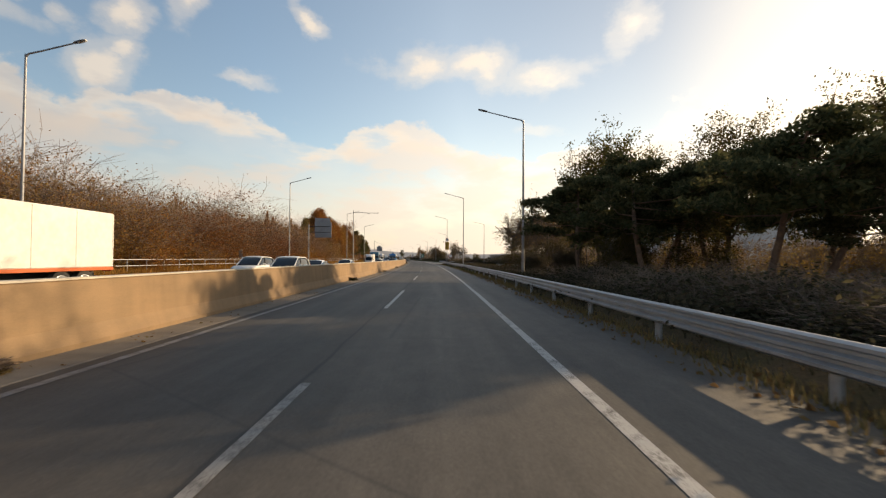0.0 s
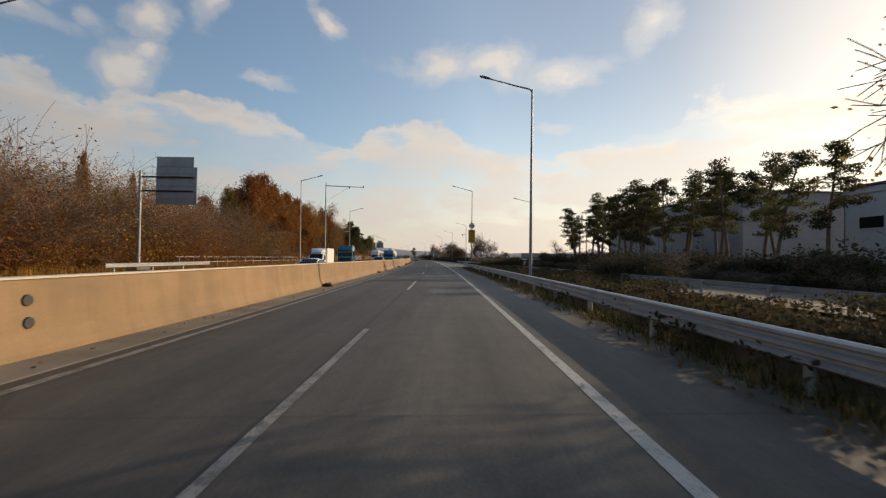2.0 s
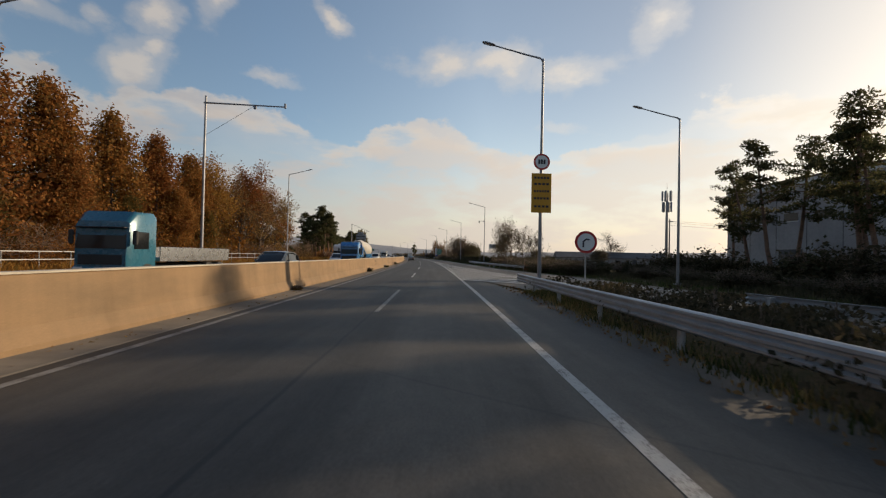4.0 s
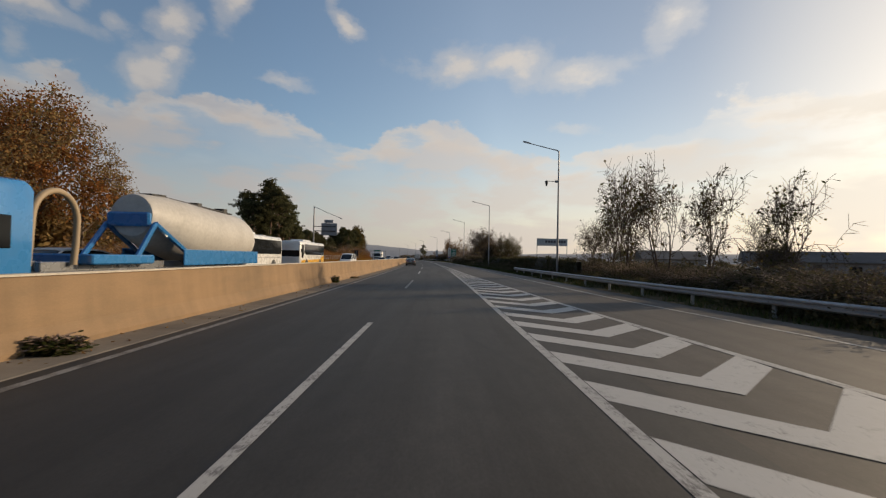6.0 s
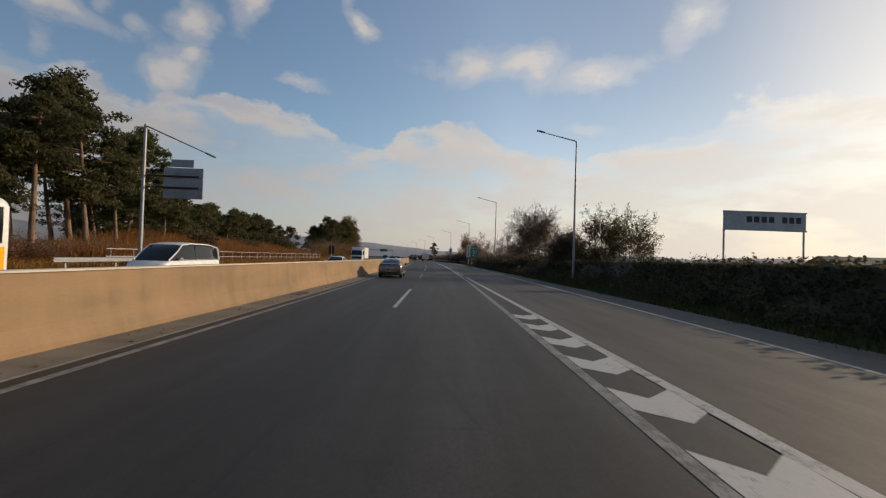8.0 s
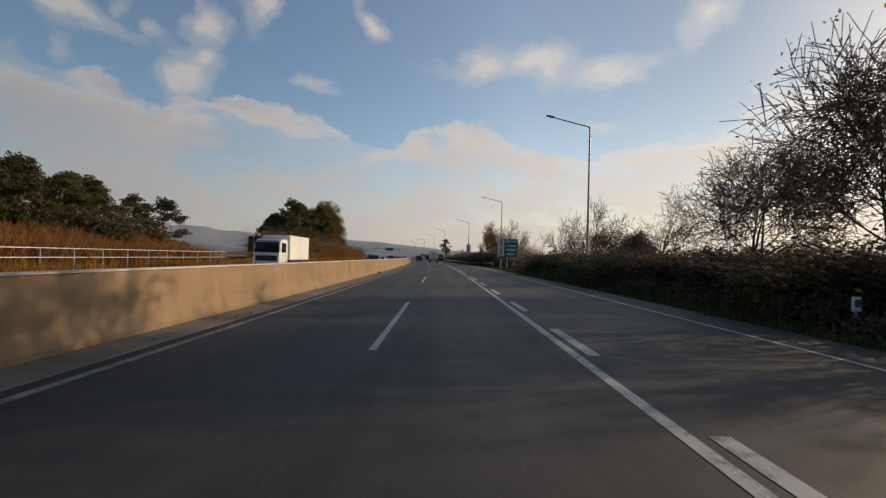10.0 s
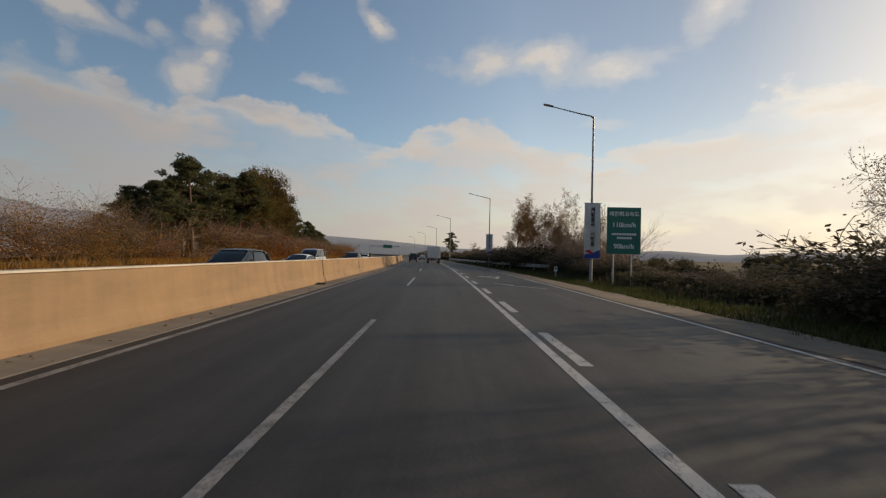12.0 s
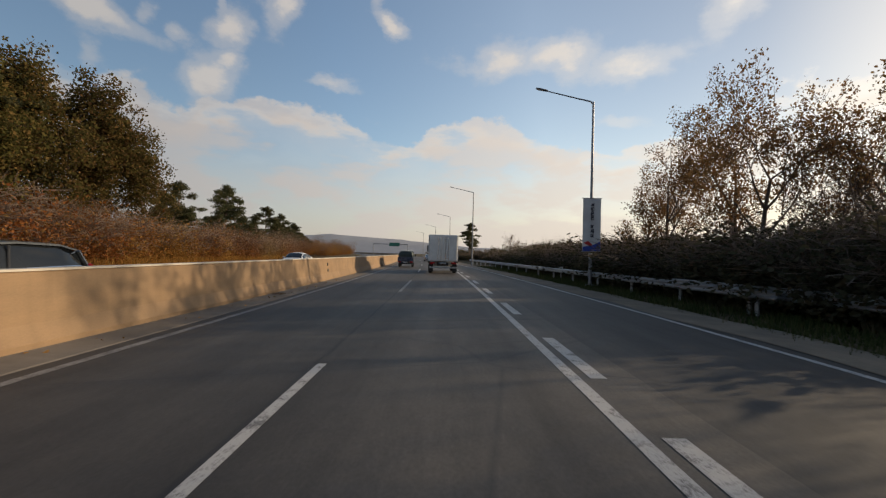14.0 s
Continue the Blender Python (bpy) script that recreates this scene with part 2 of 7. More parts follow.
def mesh_of(name, geo, material, smooth=False, uv=None):
    me = bpy.data.meshes.new(name)
    me.from_pydata(geo.v, [], geo.f)
    if uv is not None:
        layer = me.uv_layers.new(name="UVMap")
        idx = np.empty(len(me.loops), dtype=np.int32)
        me.loops.foreach_get("vertex_index", idx)
        layer.data.foreach_set("uv", np.asarray(uv, dtype=np.float32)[idx].ravel())
    if smooth:
        me.polygons.foreach_set("use_smooth", [True] * len(me.polygons))
        if smooth != "all":
            me.set_sharp_from_angle(angle=radians(38))
    me.materials.append(material)
    me.update()
    return me


def part(name, geo, material, parent=None, label="", smooth=False, uv=None, m=None):
    """One mesh object, under a thing or a part when a parent is given."""
    ob = new(name, mesh_of(name, geo, material, smooth, uv))
    if parent is not None:
        ob.parent = parent
    if m is not None:
        ob.matrix_basis = m
    return tagged(ob, label) if label else ob


def thing(name, label, category, group="", kind=""):
    return tagged(new(name), label, category, group, kind)


def ribbon(s0, s1, edges, step=4.0, thick=0.0):
    """A strip along the road: edges is a list of (d, z) functions of s or pairs, from left to right. Returns geo and uv (d, s)."""
    g, uv = Geo(), []
    n = max(1, int(math.ceil((s1 - s0) / step)))
    cols = len(edges)
    for i in range(n + 1):
        s = s0 + (s1 - s0) * i / n
        for e in edges:
            d, z = e(s) if callable(e) else e
            g.v.append(P(s, d, z))
            uv.append((d, s))
        if i:
            for k in range(cols - 1):
                a = (i - 1) * cols + k
                g.f.append((a, a + 1, a + cols + 1, a + cols))
    return g, uv


def sweep(s0, s1, outline, step=4.0, d0=0.0):
    """A closed outline of (d, z) drawn along the road, anticlockwise as seen looking ahead. Returns geo and uv (s, z)."""
    g, uv = Geo(), []
    n = max(1, int(math.ceil((s1 - s0) / step)))
    rings = []
    for i in range(n + 1):
        s = s0 + (s1 - s0) * i / n
        off = d0(s) if callable(d0) else d0
        rings.append([P(s, d + off, z) for d, z in outline])
        uv += [(s, z) for d, z in outline]
    g.loft(rings)
    return g, uv


# ---- materials ----
def principled(name):
    m = bpy.data.materials.new(name)
    m.use_nodes = True
    t = m.node_tree
    b = t.nodes["Principled BSDF"]
    return m, t, b


def put(t, b, **inputs):
    for key, value in inputs.items():
        sock = b.inputs[key.replace("_", " ")]
        if isinstance(value, bpy.types.NodeSocket):
            t.links.new(value, sock)
        else:
            sock.default_value = value


def bumped(t, b, height, strength=0.3, distance=0.02):
    n = nd(t, "ShaderNodeBump", Height=height, Strength=strength, Distance=distance)
    t.links.new(n.outputs[0], b.inputs["Normal"])


def surface(name, col, col2=None, rough=0.6, metal=0.0, grain=12.0, stain=0.8, bump=0.15, vary=0.0, coat=0.0):
    """A material with grain and stains of its own: two colours mixed at two scales."""
    m, t, b = principled(name)
    col2 = col2 or tuple(c * 0.72 for c in col)
    pos = nd(t, "ShaderNodeTexCoord").outputs["Object"]
    a = nd(t, "ShaderNodeTexNoise", Vector=pos, Scale=stain, Detail=5.0, Roughness=0.65).outputs["Fac"]
    f = nd(t, "ShaderNodeTexNoise", Vector=pos, Scale=grain, Detail=3.0, Roughness=0.6).outputs["Fac"]
    mixf = calc(t, "MULTIPLY_ADD", calc(t, "SUBTRACT", f, 0.5), 0.5, a)
    c = blend(t, ramp(t, mixf, ((0.35, (0, 0, 0)), (0.68, (1, 1, 1)))), col, col2)
    if vary:
        r = nd(t, "ShaderNodeObjectInfo").outputs["Random"]
        c = nd(t, "ShaderNodeHueSaturation", Color=c, Value=calc(t, "MULTIPLY_ADD", r, vary, 1.0 - vary / 2)).outputs[0]
    put(t, b, Base_Color=c, Metallic=metal, Roughness=calc(t, "MULTIPLY_ADD", a, 0.25, rough - 0.12, clamp=True))
    if coat:
        put(t, b, Coat_Weight=coat, Coat_Roughness=0.05)
    if bump:
        bumped(t, b, mixf, bump, 0.01)
    return m


def leafy(name, cols, rough=0.6, through=0.35):
    """Leaves: a colour for each leaf, a shift for each plant, light passing through."""
    m = bpy.data.materials.new(name)
    m.use_nodes = True
    t = m.node_tree
    t.nodes.clear()
    r = nd(t, "ShaderNodeNewGeometry").outputs["Random Per Island"]
    stops = [(i / max(1, len(cols) - 1), c) for i, c in enumerate(cols)]
    c = ramp(t, r, stops)
    o = nd(t, "ShaderNodeObjectInfo").outputs["Random"]
    c = nd(t, "ShaderNodeHueSaturation", Color=c, Hue=calc(t, "MULTIPLY_ADD", o, 0.03, 0.485), Value=calc(t, "MULTIPLY_ADD", o, 0.4, 0.8)).outputs[0]
    d = nd(t, "ShaderNodeBsdfDiffuse", Color=c)
    g = nd(t, "ShaderNodeBsdfTranslucent", Color=c)
    mix = nd(t, "ShaderNodeMixShader", i0=through, i1=d.outputs[0], i2=g.outputs[0])
    nd(t, "ShaderNodeOutputMaterial", Surface=mix.outputs[0])
    return m


def asphalt(name, seam=None, dust=None, tone=1.0, relaid_or_shaded=None, across=None, pale=(2.4, 2.28, 2.14), late=(2.0, 1.93, 1.86)):
    """Worn asphalt laid along the road: u is metres across, v metres along."""
    m, t, b = principled(name)
    uv = nd(t, "ShaderNodeTexCoord").outputs["UV"]
    x = nd(t, "ShaderNodeSeparateXYZ", Vector=uv)
    long = nd(t, "ShaderNodeMapping", Vector=uv, Scale=(1.1, 0.06, 1.0)).outputs[0]
    streak = nd(t, "ShaderNodeTexNoise", Vector=long, Scale=1.0, Detail=5.0, Roughness=0.6).outputs["Fac"]
    blot = nd(t, "ShaderNodeTexNoise", Vector=uv, Scale=0.35, Detail=5.0, Roughness=0.6).outputs["Fac"]
    stone = nd(t, "ShaderNodeTexNoise", Vector=uv, Scale=26.0, Detail=5.0, Roughness=0.75).outputs["Fac"]
    c = ramp(t, streak, ((0.25, (0.058 * tone, 0.056 * tone, 0.055 * tone)), (0.5, (0.086 * tone, 0.081 * tone, 0.076 * tone)), (0.75, (0.118 * tone, 0.109 * tone, 0.1 * tone))))
    c = blend(t, 0.35, c, ramp(t, blot, ((0.3, (0.6, 0.6, 0.6)), (0.7, (1.25, 1.22, 1.18)))), "MULTIPLY")
    c = blend(t, 0.75, c, ramp(t, stone, ((0.3, (0.55, 0.55, 0.55)), (0.7, (1.45, 1.45, 1.45)))), "MULTIPLY")
    lane = nd(t, "ShaderNodeTexNoise", Vector=nd(t, "ShaderNodeMapping", Vector=uv, Scale=(7.0, 0.12, 1.0)).outputs[0], Scale=1.0, Detail=4.0, Roughness=0.7).outputs["Fac"]
    c = blend(t, 0.14, c, ramp(t, lane, ((0.3, (0.62, 0.62, 0.62)), (0.7, (1.4, 1.38, 1.36)))), "MULTIPLY")
    mottle = nd(t, "ShaderNodeTexNoise", Vector=nd(t, "ShaderNodeMapping", Vector=uv, Scale=(1.0, 0.6, 1.0)).outputs[0], Scale=3.2, Detail=6.0, Roughness=0.72).outputs["Fac"]
    c = blend(t, 0.45, c, ramp(t, mottle, ((0.3, (0.55, 0.55, 0.55)), (0.7, (1.45, 1.44, 1.42)))), "MULTIPLY")
    if across is not None:
        # oil-dark and worn-pale bands along the lanes, with uneven borders
        drift = calc(t, "MULTIPLY_ADD", calc(t, "SUBTRACT", blot, 0.5), 0.7, x.outputs[0])
        c = blend(t, 1.0, c, ramp(t, calc(t, "MULTIPLY_ADD", drift, 0.1, 0.6), [((d + 6.0) / 10.0, (k, k, k * 0.985)) for d, k in across]), "MULTIPLY")
    if relaid_or_shaded is not None:
        # an older, paler surface before the resurfaced stretch; on the slip road the darker rest paints shade
        # the late stop pales the road again, partly standing for sunlight
        old = ramp(t, calc(t, "MULTIPLY", x.outputs[1], 1.0 / 400.0), ((relaid_or_shaded / 400.0 - 0.04, pale), (relaid_or_shaded / 400.0 + 0.03, (1, 1, 1)), (0.82, (1.1, 1.08, 1.06)), (0.87, late)))
        c = blend(t, 1.0, c, old, "MULTIPLY")
    # transverse cracks, sealed dark
    crackv = nd(t, "ShaderNodeMapping", Vector=uv, Scale=(0.12, 0.22, 1.0)).outputs[0]
    crack = nd(t, "ShaderNodeTexVoronoi", Vector=crackv, feature="DISTANCE_TO_EDGE", Scale=0.6, Randomness=1.0).outputs["Distance"]
    c = blend(t, ramp(t, crack, ((0.0, (0.5, 0.5, 0.5)), (0.004, (0, 0, 0)))), c, (0.02, 0.02, 0.021))
    wob = nd(t, "ShaderNodeTexNoise", Vector=nd(t, "ShaderNodeMapping", Vector=uv, Scale=(0.0, 0.5, 1.0)).outputs[0], Scale=1.0, Detail=3.0).outputs["Fac"]
    if seam is not None:
        off = calc(t, "ABSOLUTE", calc(t, "SUBTRACT", calc(t, "MULTIPLY_ADD", wob, 0.16, x.outputs[0]), seam + 0.08))
        c = blend(t, ramp(t, off, ((0.0, (0.9, 0.9, 0.9)), (0.02, (0.75, 0.75, 0.75)), (0.045, (0, 0, 0)))), c, (0.016, 0.016, 0.017))
    if dust is not None:
        d0, d1 = dust
        f = calc(t, "MULTIPLY_ADD", blot, 1.2, calc(t, "SUBTRACT", x.outputs[0], d0))
        k = ramp(t, calc(t, "MULTIPLY", f, 1.0 / (d1 - d0)), ((0.45, (0, 0, 0)), (0.9, (0.85, 0.85, 0.85))))
        c = blend(t, k, c, ramp(t, stone, ((0.3, (0.05, 0.042, 0.033)), (0.7, (0.12, 0.098, 0.075)))))
    put(t, b, Base_Color=c, Roughness=calc(t, "MULTIPLY_ADD", streak, -0.18, 0.78), Specular_IOR_Level=0.4)
    bumped(t, b, stone, 0.35, 0.006)
    return m


def paint_line(name, wear=0.5, tone=0.72):
    """Road paint, rubbed down to the asphalt in places."""
    m, t, b = principled(name)
    pos = nd(t, "ShaderNodeTexCoord").outputs["Object"]
    a = nd(t, "ShaderNodeTexNoise", Vector=pos, Scale=3.0, Detail=6.0, Roughness=0.75).outputs["Fac"]
    f = nd(t, "ShaderNodeTexNoise", Vector=pos, Scale=40.0, Detail=3.0, Roughness=0.7).outputs["Fac"]
    k = calc(t, "MULTIPLY_ADD", calc(t, "SUBTRACT", f, 0.5), 0.7, a)
    worn = ramp(t, k, ((wear - 0.09, (1, 1, 1)), (wear + 0.07, (0, 0, 0))))
    c = blend(t, worn, blend(t, a, (tone, tone * 0.985, tone * 0.95), (tone * 0.66, tone * 0.64, tone * 0.6)), (0.085, 0.08, 0.075))
    put(t, b, Base_Color=c, Roughness=0.6)
    bumped(t, b, f, 0.2, 0.004)
    return m


def concrete(name, base, stained):
    """Cast concrete with upright run marks and blotches; u metres along, v metres up."""
    m, t, b = principled(name)
    uv = nd(t, "ShaderNodeTexCoord").outputs["UV"]
    run = nd(t, "ShaderNodeTexNoise", Vector=nd(t, "ShaderNodeMapping", Vector=uv, Scale=(1.5, 0.22, 1.0)).outputs[0], Scale=1.0, Detail=5.0, Roughness=0.6).outputs["Fac"]
    blot = nd(t, "ShaderNodeTexNoise", Vector=nd(t, "ShaderNodeMapping", Vector=uv, Scale=(0.28, 0.9, 1.0)).outputs[0], Scale=1.0, Detail=6.0, Roughness=0.65).outputs["Fac"]
    fine = nd(t, "ShaderNodeTexNoise", Vector=uv, Scale=35.0, Detail=4.0, Roughness=0.7).outputs["Fac"]
    c = blend(t, ramp(t, blot, ((0.38, (0, 0, 0)), (0.72, (1, 1, 1)))), base, stained)
    c = blend(t, 0.55, c, ramp(t, run, ((0.3, (0.72, 0.72, 0.72)), (0.62, (1.12, 1.12, 1.12)))), "MULTIPLY")
    c = blend(t, 0.35, c, ramp(t, fine, ((0.25, (0.6, 0.6, 0.6)), (0.75, (1.3, 1.3, 1.3)))), "MULTIPLY")
    put(t, b, Base_Color=c, Roughness=0.85, Specular_IOR_Level=0.3)
    bumped(t, b, calc(t, "ADD", fine, blot), 0.25, 0.01)
    return m


def earth(name):
    """Dry ground: soil, dead grass and green tufts at several scales."""
    m, t, b = principled(name)
    pos = nd(t, "ShaderNodeTexCoord").outputs["Object"]
    a = nd(t, "ShaderNodeTexNoise", Vector=pos, Scale=0.05, Detail=5.0, Roughness=0.6).outputs["Fac"]
    f = nd(t, "ShaderNodeTexNoise", Vector=pos, Scale=1.5, Detail=6.0, Roughness=0.7).outputs["Fac"]
    g = nd(t, "ShaderNodeTexNoise", Vector=pos, Scale=18.0, Detail=4.0, Roughness=0.7).outputs["Fac"]
    c = blend(t, ramp(t, a, ((0.4, (0, 0, 0)), (0.6, (1, 1, 1)))), (0.13, 0.09, 0.055), (0.075, 0.06, 0.036))
    c = blend(t, ramp(t, f, ((0.42, (0, 0, 0)), (0.66, (0.8, 0.8, 0.8)))), c, (0.065, 0.062, 0.028))
    c = blend(t, 0.6, c, ramp(t, g, ((0.3, (0.5, 0.5, 0.5)), (0.7, (1.5, 1.45, 1.35)))), "MULTIPLY")
    put(t, b, Base_Color=c, Roughness=0.95, Specular_IOR_Level=0.15)
    bumped(t, b, calc(t, "ADD", g, f), 0.6, 0.06)
    return m


def plain(name, col, rough=0.5, metal=0.0, coat=0.0):
    m, t, b = principled(name)
    put(t, b, Base_Color=(*col, 1.0), Roughness=rough, Metallic=metal)
    if coat:
        put(t, b, Coat_Weight=coat, Coat_Roughness=0.04)
    return m


M_ROAD = asphalt("asphalt", seam=-1.72, dust=(3.6, 5.0), tone=0.36, relaid_or_shaded=118.0, across=((-5.2, 0.62), (-4.2, 0.8), (-3.3, 0.62), (-2.4, 0.78), (-1.75, 0.66), (-1.0, 0.8), (0.0, 1.15), (1.0, 0.95), (1.8, 1.12), (3.0, 1.1)))
# slip road: the darker tone past 236 m is shade put into the colour
M_RAMP = asphalt("asphalt_ramp", dust=(8.4, 11.4), tone=0.38, relaid_or_shaded=236.0, pale=(1.6, 1.46, 1.33), late=(1.05, 1.05, 1.05))
M_FAR = asphalt("asphalt_far", tone=0.7)
M_LINE = paint_line("road_paint", 0.43, 0.46)
M_HATCH = paint_line("hatching_paint", 0.36, 0.5)
M_LINE_WORN = paint_line("worn_road_paint", 0.5, 0.27)
M_BAR = concrete("barrier_concrete", (0.29, 0.19, 0.108), (0.2, 0.138, 0.084))
M_GUTTER = concrete("gutter_concrete", (0.19, 0.165, 0.135), (0.11, 0.095, 0.08))
M_OLDWALL = surface("old_wall", (0.15, 0.145, 0.125), (0.06, 0.062, 0.05), rough=0.9, grain=6.0, stain=0.5, bump=0.4)
M_EARTH = earth("earth")
M_STEEL = surface("galvanised_steel", (0.42, 0.43, 0.44), (0.33, 0.33, 0.33), rough=0.5, metal=0.65, grain=25, stain=1.5, bump=0.06)
M_POLE = surface("lamp_pole_steel", (0.30, 0.31, 0.33), (0.22, 0.22, 0.23), rough=0.5, metal=0.6, grain=30, stain=1.2, bump=0.05)
M_BARK = surface("bark", (0.12, 0.085, 0.06), (0.06, 0.045, 0.035), rough=0.9, grain=14, stain=3, bump=0.6)
M_PINEBARK = surface("pine_bark", (0.22, 0.13, 0.085), (0.1, 0.07, 0.055), rough=0.9, grain=10, stain=2, bump=0.6)
M_TWIG = surface("twig_bark", (0.23, 0.165, 0.125), (0.14, 0.1, 0.075), rough=0.9, grain=6, stain=1, bump=0.0, vary=0.4)
M_NEEDLE = leafy("pine_needles", ((0.046, 0.054, 0.028), (0.085, 0.088, 0.042), (0.135, 0.12, 0.064)), through=0.5)
M_RUST = leafy("rust_leaves", ((0.15, 0.06, 0.02), (0.26, 0.11, 0.035), (0.34, 0.155, 0.05), (0.16, 0.11, 0.04)), through=0.4)
M_BROWN = leafy("brown_leaves", ((0.15, 0.08, 0.038), (0.24, 0.14, 0.06), (0.31, 0.195, 0.085), (0.13, 0.105, 0.048)), through=0.35)
M_AUTUMN = leafy("yellow_autumn_leaves", ((0.3, 0.19, 0.05), (0.38, 0.27, 0.09), (0.24, 0.13, 0.05), (0.2, 0.18, 0.07)), through=0.6)
M_GOLD = leafy("golden_leaves", ((0.15, 0.088, 0.028), (0.22, 0.14, 0.045), (0.12, 0.105, 0.038), (0.08, 0.08, 0.03)), through=0.45)
M_OLIVE = leafy("olive_leaves", ((0.04, 0.042, 0.016), (0.08, 0.074, 0.026), (0.14, 0.1, 0.038)), through=0.5)
M_OAK = leafy("oak_leaves", ((0.06, 0.056, 0.02), (0.105, 0.085, 0.03), (0.17, 0.1, 0.042)), through=0.45)
M_DARK = leafy("dark_hedge_leaves", ((0.045, 0.045, 0.027), (0.08, 0.072, 0.042), (0.12, 0.098, 0.06)), through=0.4)
M_GREEN = leafy("weed_leaves", ((0.03, 0.042, 0.015), (0.065, 0.075, 0.027), (0.11, 0.1, 0.045)), through=0.35)
M_REED = leafy("rust_orange_grass", ((0.19, 0.08, 0.03), (0.29, 0.135, 0.055), (0.24, 0.13, 0.065)), through=0.4)
M_STRAW = leafy("dry_grass", ((0.17, 0.115, 0.055), (0.28, 0.2, 0.095), (0.14, 0.12, 0.045)), through=0.45)


# ---- ground, roads and their markings ----
def lerp(table):
    xs, ys = zip(*table)
    return lambda s: float(np.interp(s, xs, ys))


RAMP_L = lerp(((60, 15.2), (100, 12.4), (132, 8.9), (145, 7.3), (158, 5.7), (171, 4.55), (196, 3.2), (220, 2.6), (238, 2.25), (700, 2.25)))
RAMP_R = lerp(((60, 19.2), (100, 16.2), (132, 12.4), (147, 10.6), (160, 8.9), (174, 7.6), (190, 7.1), (205, 6.85), (240, 6.7), (320, 6.5), (350, 6.1), (385, 4.9), (440, 2.6), (700, 2.6)))
RAMP_OUT = lerp(((60, 20.6), (100, 17.8), (132, 14.2), (147, 12.6), (160, 10.6), (174, 9.4), (190, 9.0), (240, 8.4), (320, 8.2), (350, 7.8), (400, 6.0), (700, 5.6)))


RAMP_IN = lerp(((60, 13.2), (100, 10.4), (116, 7.6), (126, 4.9), (131, 4.0), (138, 2.2), (700, 2.2)))


ROAD_R = lerp(((-60, 4.5), (126, 4.5), (136, 2.75), (1500, 2.55)))


def ground_height(s, d):
    if -25.0 <= d < 24.0:
        return -0.12
    if -60.0 < d < -25.0 and 236.0 < s < 312.0:
        # a low wooded rise beyond the opposite carriageway
        rise = 2.3 * min(1.0, (s - 236.0) / 14.0, (312.0 - s) / 22.0) * min(1.0, (-25.0 - d) / 7.0, (60.0 + d) / 12.0)
        return -0.12 + rise
    if -26.0 < d <= -25.0:
        return -0.12
    far = max(0.0, (-26.0 - d) if d < 0 else (d - 24.0))
    return -0.12 + 0.5 * math.sin(s * 0.031 + d * 0.05) * min(1.0, far / 60.0) - 0.004 * min(far, 300.0)


def make_ground():
    g = Geo()
    ds = [-4200, -2400, -1200, -600, -300, -160, -100, -70, -60, -52, -48, -40, -32, -28, -25, -22, 0, 9, 14, 24, 32, 42, 60, 90, 150, 300, 700, 1500, 2800, 4200]
    ss = [-390, -200, -100, -50] + list(range(-20, 500, 10)) + [520, 560, 620, 700, 800, 950, 1150, 1400, 1590]
    n = len(ds)
    for i, s in enumerate(ss):
        for d in ds:
            g.v.append(P(s, d, ground_height(s, d)))
        if i:
            g.f += [((i - 1) * n + k, (i - 1) * n + k + 1, i * n + k + 1, i * n + k) for k in range(n - 1)]
    # the land beyond both ends
    x0, y0 = g.v[0][0], g.v[0][1]
    ob = part("ground", g, M_EARTH, smooth="all")
    tagged(ob, "dry brown soil and dead grass beside the road", "ground", kind="structure")
    far = Geo()
    far.add([(-4800, -4800, -2.2), (4800, -4800, -2.2), (4800, 4900, -2.2), (-4800, 4900, -2.2)], [(0, 1, 2, 3)])
    tagged(part("ground", far, M_EARTH), "brown plain reaching to the horizon", "ground", kind="structure")


make_ground()
g, uv = ribbon(-60, 1500, [(-6.55, 0.0), (-5.05, 0.0), (-3.3, 0.0), (-1.6, 0.0), (0.1, 0.0), (1.9, 0.0), lambda s: (ROAD_R(s) - 1.0 if s < 132 else 2.4, 0.0), lambda s: (ROAD_R(s), -0.02 if s < 132 else -0.001), lambda s: (ROAD_R(s) + (0.12 if s < 132 else 0.01), -0.14 if s < 132 else -0.03)])
tagged(part("road", g, M_ROAD, uv=uv), "worn grey-brown asphalt of the two-lane carriageway", "road", kind="structure")
g, uv = ribbon(60, 700, [lambda s: (RAMP_IN(s), -0.005), lambda s: (0.5 * RAMP_L(s) + 0.5 * RAMP_R(s), -0.003), lambda s: (RAMP_R(s), -0.005), lambda s: (RAMP_OUT(s), -0.03), lambda s: (RAMP_OUT(s) + 0.25, -0.16)])
tagged(part("road", g, M_RAMP, uv=uv), "pale grey asphalt of the merging slip road", "road", kind="structure")
g, uv = ribbon(-60, 1500, [(-22.4, -0.14), (-22.2, 0.0), (-15.0, 0.0), (-6.6, 0.0)])
tagged(part("road", g, M_FAR, uv=uv), "grey asphalt of the opposite carriageway", "road", kind="structure")

# sandy strip between the merging lane's edge line and the grass
g, uv = ribbon(296, 430, [lambda s: (RAMP_R(s) + 0.3 + 0.12 * math.sin(s * 0.8), 0.003), lambda s: (0.5 * RAMP_R(s) + 0.5 * RAMP_OUT(s), 0.006), lambda s: (RAMP_OUT(s) + 0.2 + 0.1 * math.sin(s * 1.3), -0.02)], step=1.5)
